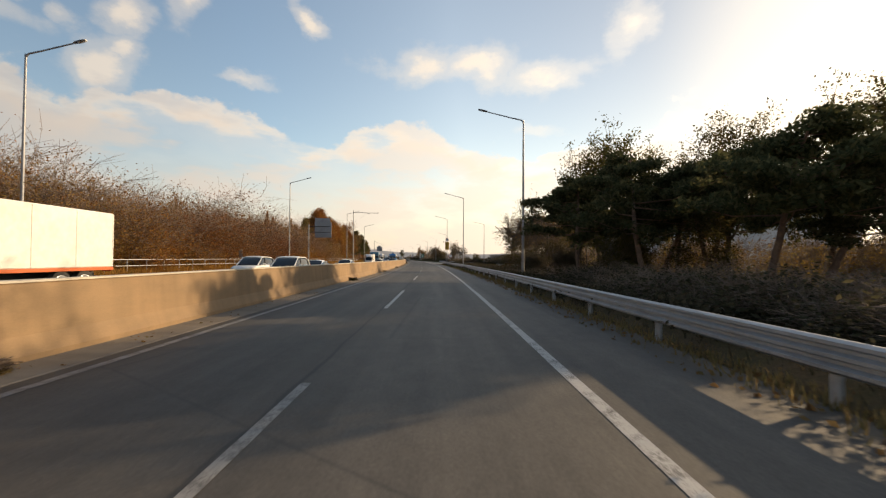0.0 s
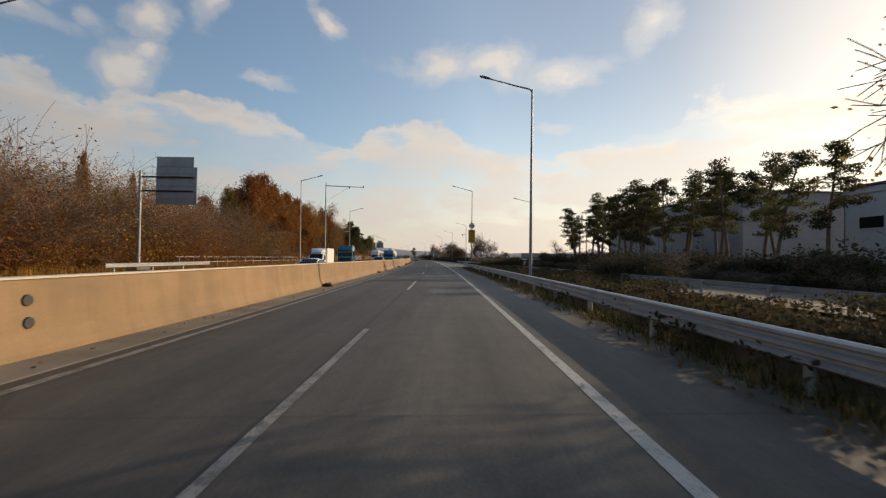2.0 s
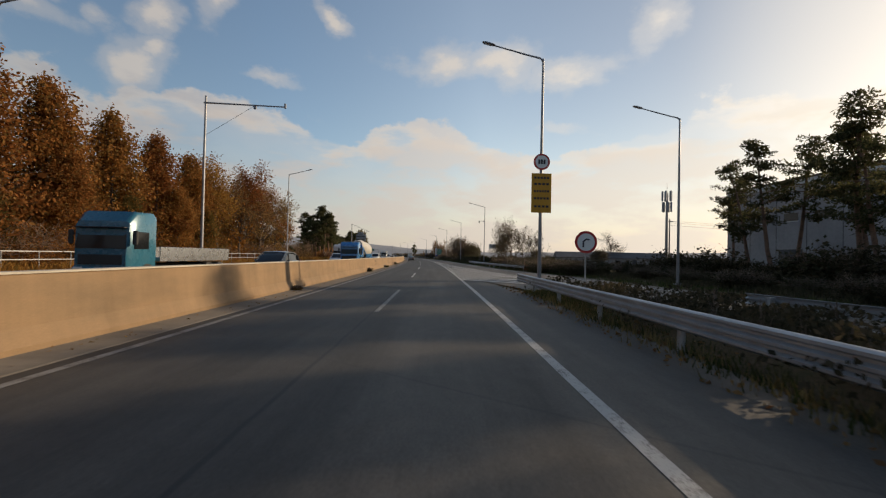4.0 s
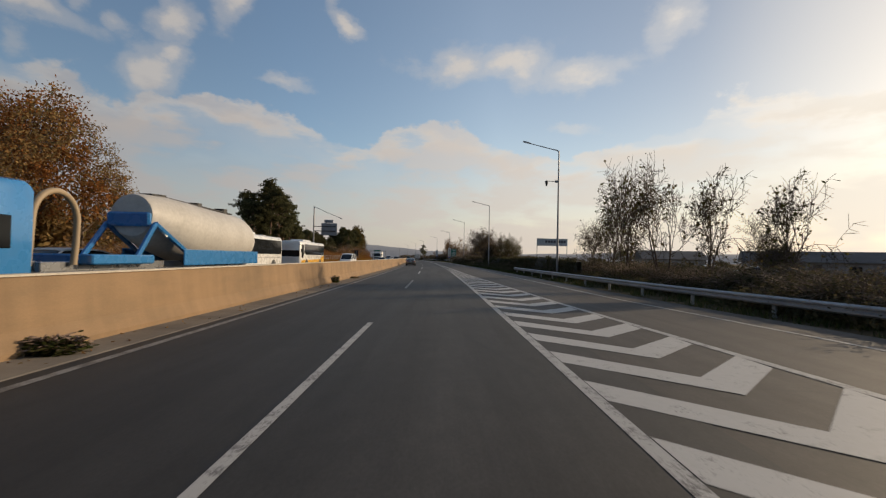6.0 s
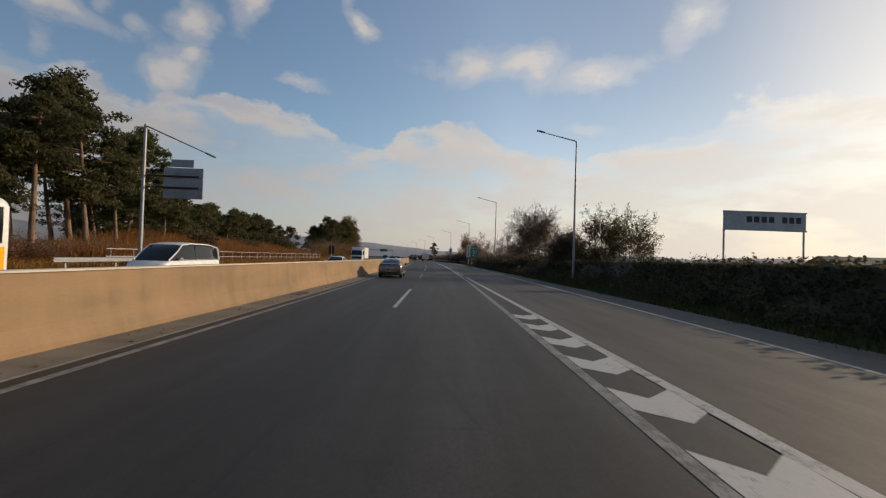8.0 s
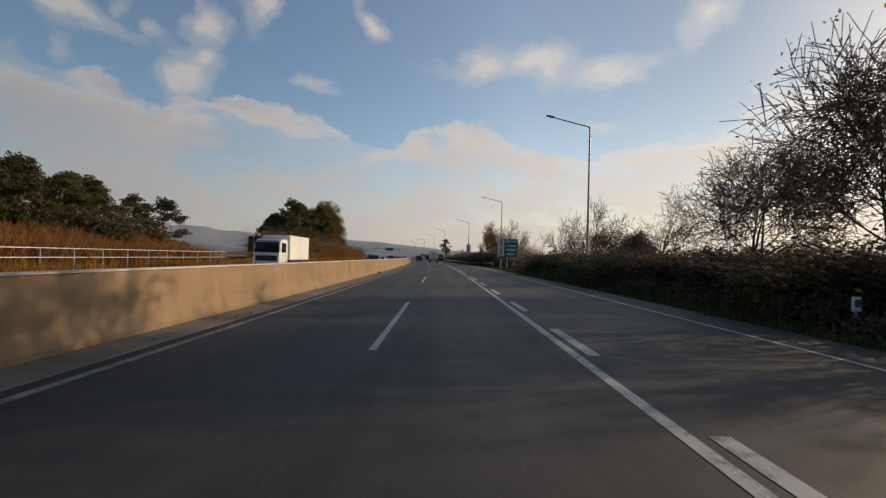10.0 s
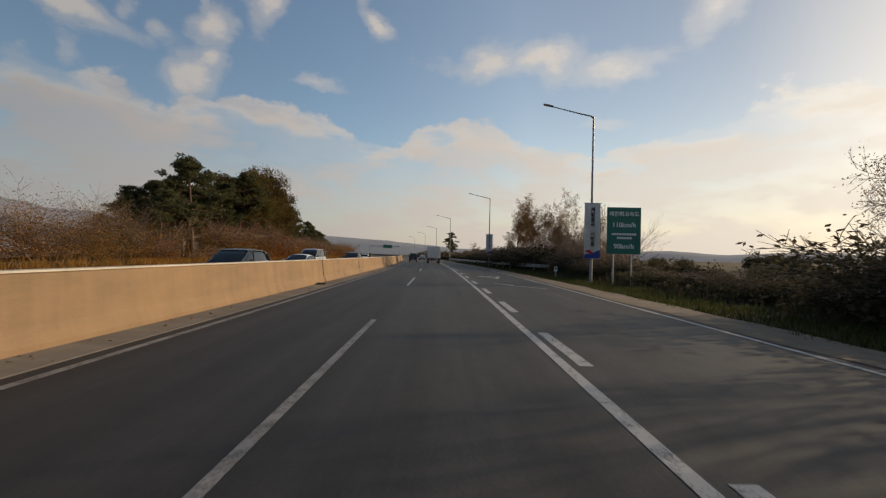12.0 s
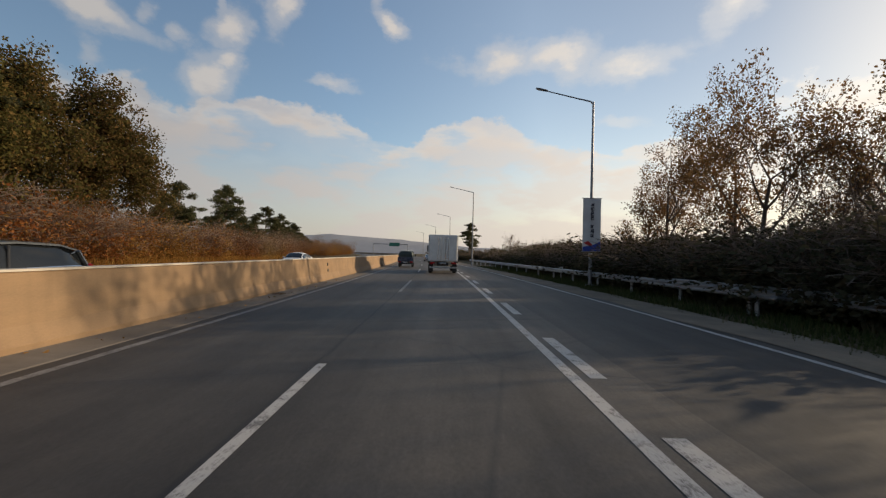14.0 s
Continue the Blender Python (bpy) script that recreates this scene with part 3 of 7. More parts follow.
tagged(part("verge", g, surface("sandy_grit", (0.2, 0.15, 0.1), (0.12, 0.095, 0.07), rough=0.95, grain=30, stain=0.9, bump=0.5), uv=uv), "pale brown grit washed onto the lane's edge", "verge", kind="structure")

# low earth bank under and behind the guardrail
BANK_Z = lerp(((-60, 1.0), (112, 1.0), (130, 0.0)))
g, uv = ribbon(-60, 130, [(4.45, -0.1), lambda s: (4.62, -0.08 + 0.14 * BANK_Z(s)), lambda s: (5.0, -0.13 + 0.36 * BANK_Z(s)), lambda s: (5.8, -0.13 + 0.5 * BANK_Z(s)), lambda s: (7.2, -0.14 + 0.35 * BANK_Z(s)), (8.6, -0.16)])
tagged(part("verge", g, M_EARTH, uv=uv), "dark soil bank under the guardrail", "verge", kind="structure")

# low retaining wall behind the slip road's verge
WALL_TOP = lerp(((192, 1.5), (200, 1.85), (236, 1.75), (250, 1.45), (256, 1.2)))
g, uv = ribbon(192, 256, [(11.95, -0.3), lambda s: (11.98, WALL_TOP(s) - 0.04), lambda s: (12.02, WALL_TOP(s)), lambda s: (12.36, WALL_TOP(s)), (12.4, -0.3)], step=2.0)
tagged(part("wall_verge", g, M_OLDWALL, uv=uv), "old dark stained concrete wall overgrown with creeper", "wall", kind="structure")

# gutter strip at the foot of the median barrier
g, uv = ribbon(-60, 900, [(-6.1, 0.03), (-5.32, 0.012), (-5.25, -0.01)])
tagged(part("gutter", g, M_GUTTER, uv=uv), "dusty concrete gutter strip below the median barrier", "gutter", kind="structure")

LINE_Z = 0.005


def stripe(name, s0, s1, d, width, material, label, z=LINE_Z, group="", step=6.0):
    """A painted line: d is a number or a function of s."""
    fd = d if callable(d) else (lambda s, d=d: d)
    g, uv = ribbon(s0, s1, [lambda s: (fd(s) - width / 2, z), lambda s: (fd(s) + width / 2, z)], step=step)
    return tagged(part(name, g, material, uv=uv), label, "road marking", group, "structure")


stripe("edge_line", -60, 900, -4.95, 0.15, M_LINE_WORN, "worn white edge line beside the median gutter")
stripe("edge_line", 204, 243, 1.87, 0.17, M_LINE_WORN, "faded white line beside the gore's end")
stripe("edge_line", -60, 204, 1.87, 0.17, M_LINE, "solid white line at the lane's outer edge")
stripe("edge_line", 243, 900, 1.84, 0.17, M_LINE, "solid white line between lane and merging lane")
for i in range(-2, 42):
    end = {0: 9.8, 1: 26.3, 2: 44.9}.get(i, 5.5 + 20.0 * i)
    stripe("lane_dash", end - 8.0, end, -1.63, 0.13, M_LINE if i % 3 else M_LINE_WORN, "white broken lane line, scuffed", group="broken lane lines")
for i in range(-2, 40):
    for d in (-11.95, -15.45):
        stripe("lane_dash", 20.0 * i, 20.0 * i + 8.0, d, 0.15, M_LINE, "white broken lane line of the opposite carriageway", group="opposite lane lines")
stripe("edge_line", -60, 900, -18.95, 0.15, M_LINE, "white outer edge line of the opposite carriageway")
stripe("edge_line", -60, 900, -8.4, 0.15, M_LINE, "yellowed inner edge line of the opposite carriageway")
stripe("edge_line", 60, 241, lambda s: RAMP_L(s), 0.2, M_LINE, "solid white border of the hatched gore")
stripe("edge_line", 60, 430, lambda s: RAMP_R(s), 0.14, M_LINE, "thin white outer edge line of the slip road", z=0.002)
for i in range(24):
    end = 247.9 + 6.25 * i + {7: -2.3, 15: 1.5}.get(i, 0.0)
    stripe("merge_dash", end - 2.85, end, 2.17, 0.22, M_LINE, "short thick white dash along the merging lane", group="merge lane dashes")


def chevron(s):
    """One bar of the hatched gore, from the inner border to the outer, bent back near its outer end."""
    d0, d1 = 1.97, RAMP_L(s + 0.6) - 0.1
    if d1 - d0 < 0.5:
        return
    knee = d0 + (d1 - d0) * 0.56
    back, on, w = 0.86 * (knee - d0), 1.0 * (d1 - knee), 0.84
    near = [(s, d0), (s - back, knee), (s - back + on, d1)]
    far = [(s + w, d0), (s - back + w * 0.96, knee - 0.08), (s - back + on + w * 1.02, d1)]
    g = Geo()
    g.v = [P(a, b, 0.004) for a, b in near + far]
    g.f = [(0, 1, 4, 3), (1, 2, 5, 4)]
    tagged(part("chevron_bar", g, M_HATCH), "broad white hatching bar on the gore", "road marking", "gore hatching bars", "structure")


for i in range(44):
    chevron(135.52 + 1.87 * i)


def merge_arrow(s):
    """A slanted lane-ends arrow in the merging lane."""
    g = Geo()
    shaft = [(s - 0.04, 5.48), (s + 0.06, 5.56), (s + 2.32, 4.15), (s + 2.2, 4.08)]
    head = [(s + 3.85, 3.2), (s + 1.9, 4.08), (s + 2.6, 4.3)]
    g.add([P(a, b, 0.004) for a, b in shaft], [(0, 1, 2, 3)])
    g.add([P(a, b, 0.0045) for a, b in head], [(0, 1, 2)])
    tagged(part("merge_arrow", g, M_LINE), "white slanted merge arrow painted on the slip lane", "road marking", "merge arrows", "structure")


for s in (290.45, 317.1):
    merge_arrow(s)
g = Geo()
outer, inner = [(326.2, 4.28), (329.7, 3.15), (329.7, 5.0)], [(327.3, 4.22), (329.4, 3.5), (329.4, 4.68)]
g.v = [P(a, b, 0.004) for a, b in outer + inner]
g.f = [(0, 1, 4, 3), (1, 2, 5, 4), (2, 0, 3, 5)]
tagged(part("yield_triangle", g, M_LINE), "white give-way triangle outline on the slip lane", "road marking", kind="structure")

# ---- median barrier ----
BAR = [(-6.72, 0.0), (-6.08, 0.0), (-6.08, 0.12), (-6.2, 0.4), (-6.27, 1.17), (-6.3, 1.2), (-6.5, 1.2), (-6.53, 1.17), (-6.6, 0.4), (-6.72, 0.12)]
g, uv = sweep(-60, 900, BAR)
tagged(part("median_barrier", g, M_BAR, uv=uv), "long stained beige concrete median barrier", "barrier", kind="structure")
g, uv = sweep(-60, 900, [(-6.54, 1.2), (-6.26, 1.2), (-6.26, 1.235), (-6.54, 1.235)])
tagged(part("trim", g, surface("barrier_cap", (0.55, 0.5, 0.42), (0.42, 0.38, 0.31), rough=0.8)), "pale cap along the barrier's top", "trim", kind="structure")


# ---- lamps and guardrails ----
M_LENS = plain("lamp_lens", (0.5, 0.5, 0.48), 0.3)


def street_lamp(height=11.6, arm=3.3):
    """A tapered pole with one slanting arm towards -x and a flat luminaire."""
    t = thing("street_lamp", "tall grey steel street lamp with one slanting arm", "street lamp", "street lamps along the road")
    part("base_plate", Geo().box((0, 0, 0.06), (0.46, 0.46, 0.12), bevel=0.02), M_POLE, t)
    part("pole", Geo().tube((0, 0, 0.1), (0, 0, height), 0.11, 0.06, 12), M_POLE, t, smooth=True)
    part("arm", Geo().bent([(0, 0, height - 0.15), (-0.15, 0, height + 0.02), (-0.9, 0, height + 0.17), (-arm + 0.5, 0, height + 0.6)], [0.055, 0.05, 0.045, 0.035], 8), M_POLE, t, smooth=True)
    a = math.atan2(0.42, arm - 1.3)
    head = part("luminaire", Geo().loft([[(-arm + 0.55 - q * math.cos(a) * 0.75 + 0, w * c, height + 0.6 + q * math.sin(a) * 0.75 + h * e) for c, e in ((-1, 0), (-0.7, 0.7), (0.7, 0.7), (1, 0), (0.6, -0.5), (-0.6, -0.5))] for q, w, h in ((-0.05, 0.05, 0.04), (0.1, 0.12, 0.07), (0.6, 0.15, 0.08), (0.95, 0.1, 0.05))]), M_POLE, t, smooth=True)
    part("lens", Geo().box((-arm + 0.12, 0, height + 0.66), (0.42, 0.18, 0.03), Matrix.Rotation(a, 3, "Y")), M_LENS, head)
    return t


lamp = street_lamp()
RIGHT_LAMPS = ((37.2, 6.56, 1.055), (84.25, 5.84, 1.046), (129.6, 5.85, 1.06), (196.2, 11.5, 0.99), (241.0, 11.3, 0.99), (284.2, 10.9, 1.0), (324.4, 10.3, 0.93), (365.3, 9.0, 0.9), (403.0, 5.6, 0.88), (449.0, 5.8, 0.9), (492.0, 5.6, 0.9), (540.0, 5.5, 0.9), (136.5, 17.6, 0.99))
LEFT_LAMPS = ((-18.0, -24.3, 1.1), (30.0, -24.0, 1.1), (77.9, -23.5, 1.15), (127.2, -22.0, 1.13), (172.8, -21.8, 1.11))
spots = [(s, d, k, 0) for s, d, k in RIGHT_LAMPS] + [(s, d, k, 180) for s, d, k in LEFT_LAMPS]
for i, (s, d, k, turn) in enumerate(spots):
    m = stand(s, d, -0.12, turn) @ Matrix.Diagonal((1.0, 1.0, k, 1.0))
    if i:
        copy_thing(lamp, m)
    else:
        lamp.matrix_basis = m


def w_beam(side=1):
    """Outline of a W-beam rail about its back face; side 1 faces -d."""
    pts = [(0.0, -0.155), (-0.035, -0.13), (-0.08, -0.1), (-0.08, -0.06), (-0.02, -0.015), (-0.02, 0.015), (-0.08, 0.06), (-0.08, 0.1), (-0.035, 0.13), (0.0, 0.155)]
    inner = [(x + 0.012, y * 0.96) for x, y in reversed(pts)]
    return [(x * side, y) for x, y in pts + inner][:: -side]


def deep_beam(side=1):
    """Outline of a three-ridged beam 0.4 m deep about its back face."""
    pts = [(0.0, -0.245), (-0.04, -0.225), (-0.075, -0.2), (-0.075, -0.16), (-0.02, -0.125), (-0.02, -0.085), (-0.075, -0.06), (-0.075, -0.02), (-0.02, 0.015), (-0.02, 0.05), (-0.075, 0.08), (-0.075, 0.12), (-0.04, 0.145), (0.0, 0.155)]
    inner = [(x + 0.012, y * 0.98) for x, y in reversed(pts)]
    return [(x * side, y) for x, y in pts + inner][:: -side]


def guardrail(s0, s1, d, label, side=1, gap=4.0, top=0.72, beam=w_beam):
    t = thing("guardrail", label, "guardrail", "steel guardrails")
    fd = d if callable(d) else (lambda s: d)
    g, uv = sweep(s0, s1, [(x, z + top - 0.155) for x, z in beam(side)], d0=fd)
    part("rail", g, M_STEEL, t, smooth=True)
    post = Geo().tube((0, 0, -0.35), (0, 0, top - 0.06), 0.07, 0.07, 10)
    me = mesh_of("post", post, M_STEEL, True)
    blk = mesh_of("spacer", Geo().box((0, 0, 0), (0.12, 0.1, 0.22), bevel=0.01), M_STEEL)
    s = s0 + 1.0
    while s < s1:
        o = new("post", me)
        o.parent = t
        o.matrix_basis = stand(s, fd(s) + 0.16 * side, 0.0)
        b = new("spacer", blk)
        b.parent = o
        b.matrix_basis = pose(-0.1 * side, 0, top - 0.155)
        s += gap
    return t


guardrail(-40, 128, 4.36, "long galvanised steel three-ridged guardrail on round posts", top=0.79, beam=deep_beam)
guardrail(60, 118, lambda s: RAMP_L(s) - 1.2, "dull steel guardrail beside the slip road", side=-1)
guardrail(160, 210, lambda s: lerp(((160, 11.6), (175, 10.3), (190, 10.0), (210, 10.1)))(s), "grey steel guardrail outside the slip road", top=0.6)
guardrail(340.6, 357, lambda s: lerp(((340.6, 12.0), (348, 10.9), (357, 9.5)))(s), "short steel guardrail with a striped end", top=0.84, beam=deep_beam)
guardrail(352, 420, lambda s: lerp(((352, 9.9), (380, 8.4), (420, 7.2)))(s), "grey steel guardrail beside the merging lane", top=0.75)
for s0, s1 in ((84, 97), (228, 243)):
    guardrail(s0, s1, -21.4, "pale steel guardrail before a sign post", side=-1, top=0.95)


def pipe_fence(s0, s1, d, h):
    """A low two-pipe railing on thin posts."""
    t = thing("pipe_railing", "thin pale two-pipe railing behind the guardrail", "railing", "pipe railings")
    for z in (h, h * 0.62):
        g, uv = sweep(s0, s1, [(0.03, z - 0.03), (0.03, z + 0.03), (-0.03, z + 0.03), (-0.03, z - 0.03)], d0=d)
        part("pipe", g, M_STEEL, t)
    me = mesh_of("post", Geo().tube((0, 0, -0.3), (0, 0, h), 0.035, 0.035, 6), M_STEEL)
    s = s0 + 0.5
    while s < s1:
        o = new("post", me)
        o.parent, o.matrix_basis = t, stand(s, d)
        s += 2.5


pipe_fence(236, 300, -24.4, 1.5)
pipe_fence(-20, 74, -25.0, 1.35)
pipe_fence(98, 182, -25.0, 1.35)


# ---- plants: builders ----
def cards(centers, size, rng, aspect=1.6, up=0.0):
    """Small leaf quads at the centers, turned at random."""
    n = len(centers)
    c = np.asarray(centers, dtype=float)
    a = rng.normal(size=(n, 3))
    a[:, 2] += up
    a /= np.linalg.norm(a, axis=1)[:, None]
    b = np.cross(a, rng.normal(size=(n, 3)))
    b /= np.linalg.norm(b, axis=1)[:, None] + 1e-9
    s = size * rng.uniform(0.6, 1.3, size=(n, 1))
    a, b = a * s * aspect / 2, b * s / 2
    v = np.stack([c - a, c + b * 0.9, c + a, c - b * 0.9], 1).reshape(-1, 3)
    g = Geo()
    g.v = [tuple(p) for p in v]
    g.f = [(4 * i, 4 * i + 1, 4 * i + 2, 4 * i + 3) for i in range(n)]
    return g


def grow(rng, start, way, length, radius, depth, spread=0.6, droop=0.0, kids=3, keep=None, bend=0.12):
    """A branch and its twigs as (p0, p1, r0, r1) pieces; also the tips."""
    keep = keep if keep is not None else ([], [])
    segs, tips = keep
    p, w = np.array(start, float), np.array(way, float)
    w /= np.linalg.norm(w)
    steps = 4 if depth > 0 else 2
    for i in range(steps):
        w = w + rng.normal(size=3) * bend + np.array([0, 0, -droop if depth < 2 else 0.04])
        w /= np.linalg.norm(w)
        q = p + w * length / steps
        r0, r1 = radius * (1 - 0.6 * i / steps), radius * (1 - 0.6 * (i + 1) / steps)
        segs.append((tuple(p), tuple(q), r0, r1))
        if depth > 0 and i >= (1 if depth > 1 else 0):
            for _ in range(kids if i else max(1, kids - 1)):
                side = rng.normal(size=3)
                side -= w * side.dot(w)
                side /= np.linalg.norm(side) + 1e-9
                grow(rng, q, w * (1 - spread * 0.45) + side * spread, length * rng.uniform(0.45, 0.68), r1 * 0.62, depth - 1, spread, droop, kids, keep, bend)
        p = q
    tips.append(tuple(p))
    return keep


def wood(segs, thin=0.012):
    g = Geo()
    for p0, p1, r0, r1 in segs:
        g.tube(p0, p1, max(r0, thin), max(r1, thin * 0.7), 6 if r0 > 0.05 else 3, caps=False)
    return g


def pine_tree(seed, height=12.0, crown_from=0.4, width=3.2, tiers=9, lean=0.05, clumps=5, needles=46):
    rng = np.random.default_rng(seed)
    t = thing("pine_tree", "dark green pine with layered needle clumps and bare reddish trunk", "tree", "pine trees")
    pts, p = [], np.zeros(3)
    w = np.array([rng.normal() * lean, rng.normal() * lean, 1.0])
    for i in range(9):
        pts.append(tuple(p))
        w = w + rng.normal(size=3) * np.array([0.06, 0.06, 0])
        p = p + w / np.linalg.norm(w) * height / 8.4
    pts = np.array(pts)
    radii = [0.19 * (1 - 0.85 * i / 8) + 0.015 for i in range(9)]
    segs, centers = [], []
    for k in range(tiers * 3):
        f = crown_from + (0.99 - crown_from) * (k + rng.uniform(0, 0.8)) / (tiers * 3)
        at = np.array([np.interp(f * 8, range(9), pts[:, j]) for j in range(3)])
        env = max(0.16, math.sin(math.pi * min(1.0, 0.22 + 0.80 * (f - crown_from) / (1 - crown_from)))) * width * rng.uniform(0.55, 1.1)
        a = rng.uniform(0, 2 * math.pi)
        end = at + np.array([math.cos(a) * env, math.sin(a) * env, env * rng.uniform(-0.02, 0.35)])
        mid = (at + end) / 2 + np.array([0, 0, -0.08 * env])
        segs += [(tuple(at), tuple(mid), 0.05, 0.035), (tuple(mid), tuple(end), 0.035, 0.015)]
        for _ in range(clumps):
            u = rng.uniform(0.4, 1.05)
            c = at + (end - at) * u + rng.normal(size=3) * np.array([0.38, 0.38, 0.16])
            m = needles
            q = rng.normal(size=(m, 3))
            q /= np.linalg.norm(q, axis=1)[:, None]
            q *= (rng.uniform(0, 1, (m, 1)) ** 0.4) * np.array([0.62, 0.62, 0.30])
            centers.append(c + q)
    trunk = Geo().bent(pts, radii, 8)
    w_ = wood(segs, 0.015)
    trunk.add(w_.v, w_.f)
    part("trunk", trunk, M_PINEBARK, t, smooth="all")
    part("crown", cards(np.concatenate(centers), 0.13, rng, 2.4, 0.3), M_NEEDLE, t, "dense dark green needles")
    return t


def leaf_tree(seed, material, height=10.0, label="broadleaf tree with brown autumn leaves", leaves=5200, stems=1, width=0.42, size=0.17, low=0.25, name="broadleaf_tree", group="broadleaf trees", tight=0.4, twigs=2):
    rng = np.random.default_rng(seed)
    t = thing(name, label, "tree", group)
    keep = ([], [])
    for k in range(stems):
        a = rng.uniform(0, 6.28)
        off = (0.0 if stems == 1 else 0.35)
        grow(rng, (math.cos(a) * off, math.sin(a) * off, 0), (math.cos(a) * (0.1 if stems == 1 else 0.28), math.sin(a) * (0.1 if stems == 1 else 0.28), 1), height * 0.62, 0.017 * height / math.sqrt(stems), 3, 0.75, 0.0, twigs, keep)
    segs, tips = keep
    tips = np.array(tips)
    top = max(tips[:, 2].max(), 0.1)
    k = height / top
    wide = np.percentile(np.hypot(tips[:, 0], tips[:, 1]), 95)
    kx = width * height / max(wide, 0.1)
    sc = np.array([kx, kx, k])
    segs = [(tuple(np.array(a) * sc), tuple(np.array(b) * sc), r0, r1) for a, b, r0, r1 in segs]
    part("trunk", wood(segs, 0.015), M_BARK, t, smooth="all")
    tips = tips * sc
    tips = tips[tips[:, 2] > height * low]
    if leaves:
        pick = tips[rng.integers(0, len(tips), leaves)] + rng.normal(size=(leaves, 3)) * tight * height * 0.042
        pick[:, 2] = np.maximum(pick[:, 2], height * low * 0.6)
        part("crown", cards(pick, size, rng, 1.5), material, t, "clusters of dry leaves")
    return t


def shrub(seed, material, height=5.0, label="thicket shrub of brown twigs and dead leaves", stems=10, leaves=4200, name="thicket_shrub", size=0.15, group="roadside thicket", wide=0.45, spread=0.6, kids=3):
    """Many stems rising from the ground, with fine twigs and leaves."""
    rng = np.random.default_rng(seed)
    t = thing(name, label, "shrub", group)
    keep = ([], [])
    for k in range(stems):
        a = rng.uniform(0, 6.28)
        r = rng.uniform(0, 0.22) * height
        grow(rng, (math.cos(a) * r, math.sin(a) * r, 0), (math.cos(a) * 0.28, math.sin(a) * 0.28, 1), height * rng.uniform(0.5, 0.85), 0.006 * height, 2, spread, 0.0, kids, keep, 0.12 if spread > 0.4 else 0.05)
    segs, tips = keep
    tips = np.array(tips)
    k = height / np.percentile(tips[:, 2], 99)
    sc = np.array([1.0, 1.0, k])
    part("twigwork", wood([(tuple(np.array(a) * sc), tuple(np.array(b) * sc), r0, r1) for a, b, r0, r1 in segs], 0.011), M_TWIG, t, smooth="all")
    tips = tips * sc
    if leaves:
        pick = tips[rng.integers(0, len(tips), leaves)] * rng.uniform(0.55, 1.0, (leaves, 1)) ** np.array([0.5, 0.5, 1.0]) + rng.normal(size=(leaves, 3)) * 0.05 * height
        pick[:, 2] = np.abs(pick[:, 2]) * np.where(rng.uniform(size=leaves) < 0.3, 0.5, 1.0)
        part("foliage", cards(pick, size, rng, 1.6), material, t)
    return t


def cone_tree(seed, material, height=14.0, label="dense tapering tree with golden brown foliage", width=4.6, leaves=15000, size=0.19):
    rng = np.random.default_rng(seed)
    t = thing("tapering_tree", label, "tree", "tapering golden trees")
    segs, centers = [], []
    for k in range(90):
        f = rng.uniform(0.08, 0.97)
        r = width * (1 - f) ** 0.7 * rng.uniform(0.6, 1.15) + 0.15
        a = rng.uniform(0, 6.28)
        end = np.array([math.cos(a) * r, math.sin(a) * r, f * height + 0.45 * r])
        segs.append(((0, 0, f * height), tuple(end), 0.045, 0.012))
        m = leaves // 90
        u = rng.uniform(0.25, 1.05, (m, 1))
        centers.append(np.array([0, 0, f * height]) * (1 - u) + end * u + rng.normal(size=(m, 3)) * np.array([0.42, 0.42, 0.5]))
    g = Geo().tube((0, 0, 0), (0, 0, height * 0.97), 0.2, 0.02, 8)
    w_ = wood(segs)
    part("trunk", g.add(w_.v, w_.f), M_BARK, t, smooth="all")
    part("crown", cards(np.concatenate(centers), size, rng, 1.5), material, t)
    return t


def scatter(models, places):
    """Models stand at the first places and are copied to the others: (s, d, scale or (wide, high), z)."""
    rng = np.random.default_rng(len(places) * 7 + 3)
    for i, (s, d, k, *z) in enumerate(places):
        kx, kz = k if isinstance(k, tuple) else (k, k)
        m = stand(s, d, (z[0] if z else ground_height(s, d) - 0.03), rng.uniform(0, 360)) @ Matrix.Diagonal((kx, kx, kz, 1.0))
        ob = models[i % len(models)]
        if ob.get("placed"):
            copy_thing(ob, m)
        else:
            ob.matrix_basis = m
            ob["placed"] = 1


def row(s0, s1, gap, d0, d1, k0, k1, seed, z=None):
    """Uneven places in a belt along the road."""
    rng = np.random.default_rng(seed)
    out, s = [], s0
    while s < s1:
        k = rng.uniform(k0, k1)
        place = (s + rng.uniform(-0.4, 0.4) * gap, rng.uniform(d0, d1), (k * rng.uniform(0.9, 1.2), k))
        out.append(place if z is None else (*place, z))
        s += gap
    return out


# ---- plants: where they stand ----
pines = [pine_tree(11, 12.0, 0.42, 3.1, 9, 0.05, 6, 52), pine_tree(12, 12.0, 0.36, 3.5, 9, 0.05, 6, 52), pine_tree(13, 12.0, 0.5, 2.9, 9, 0.05, 6, 52)]
tall = [pine_tree(18, 13.0, 0.4, 2.2, 7, 0.08, 4, 40), pine_tree(19, 13.0, 0.34, 2.5, 8, 0.1, 4, 36), pine_tree(20, 13.0, 0.46, 2.0, 7, 0.08, 4, 40)]
umbrella = [pine_tree(14, 9.0, 0.46, 4.4, 8, 0.16, 8, 66), pine_tree(15, 9.0, 0.42, 4.6, 8, 0.16, 8, 66)]
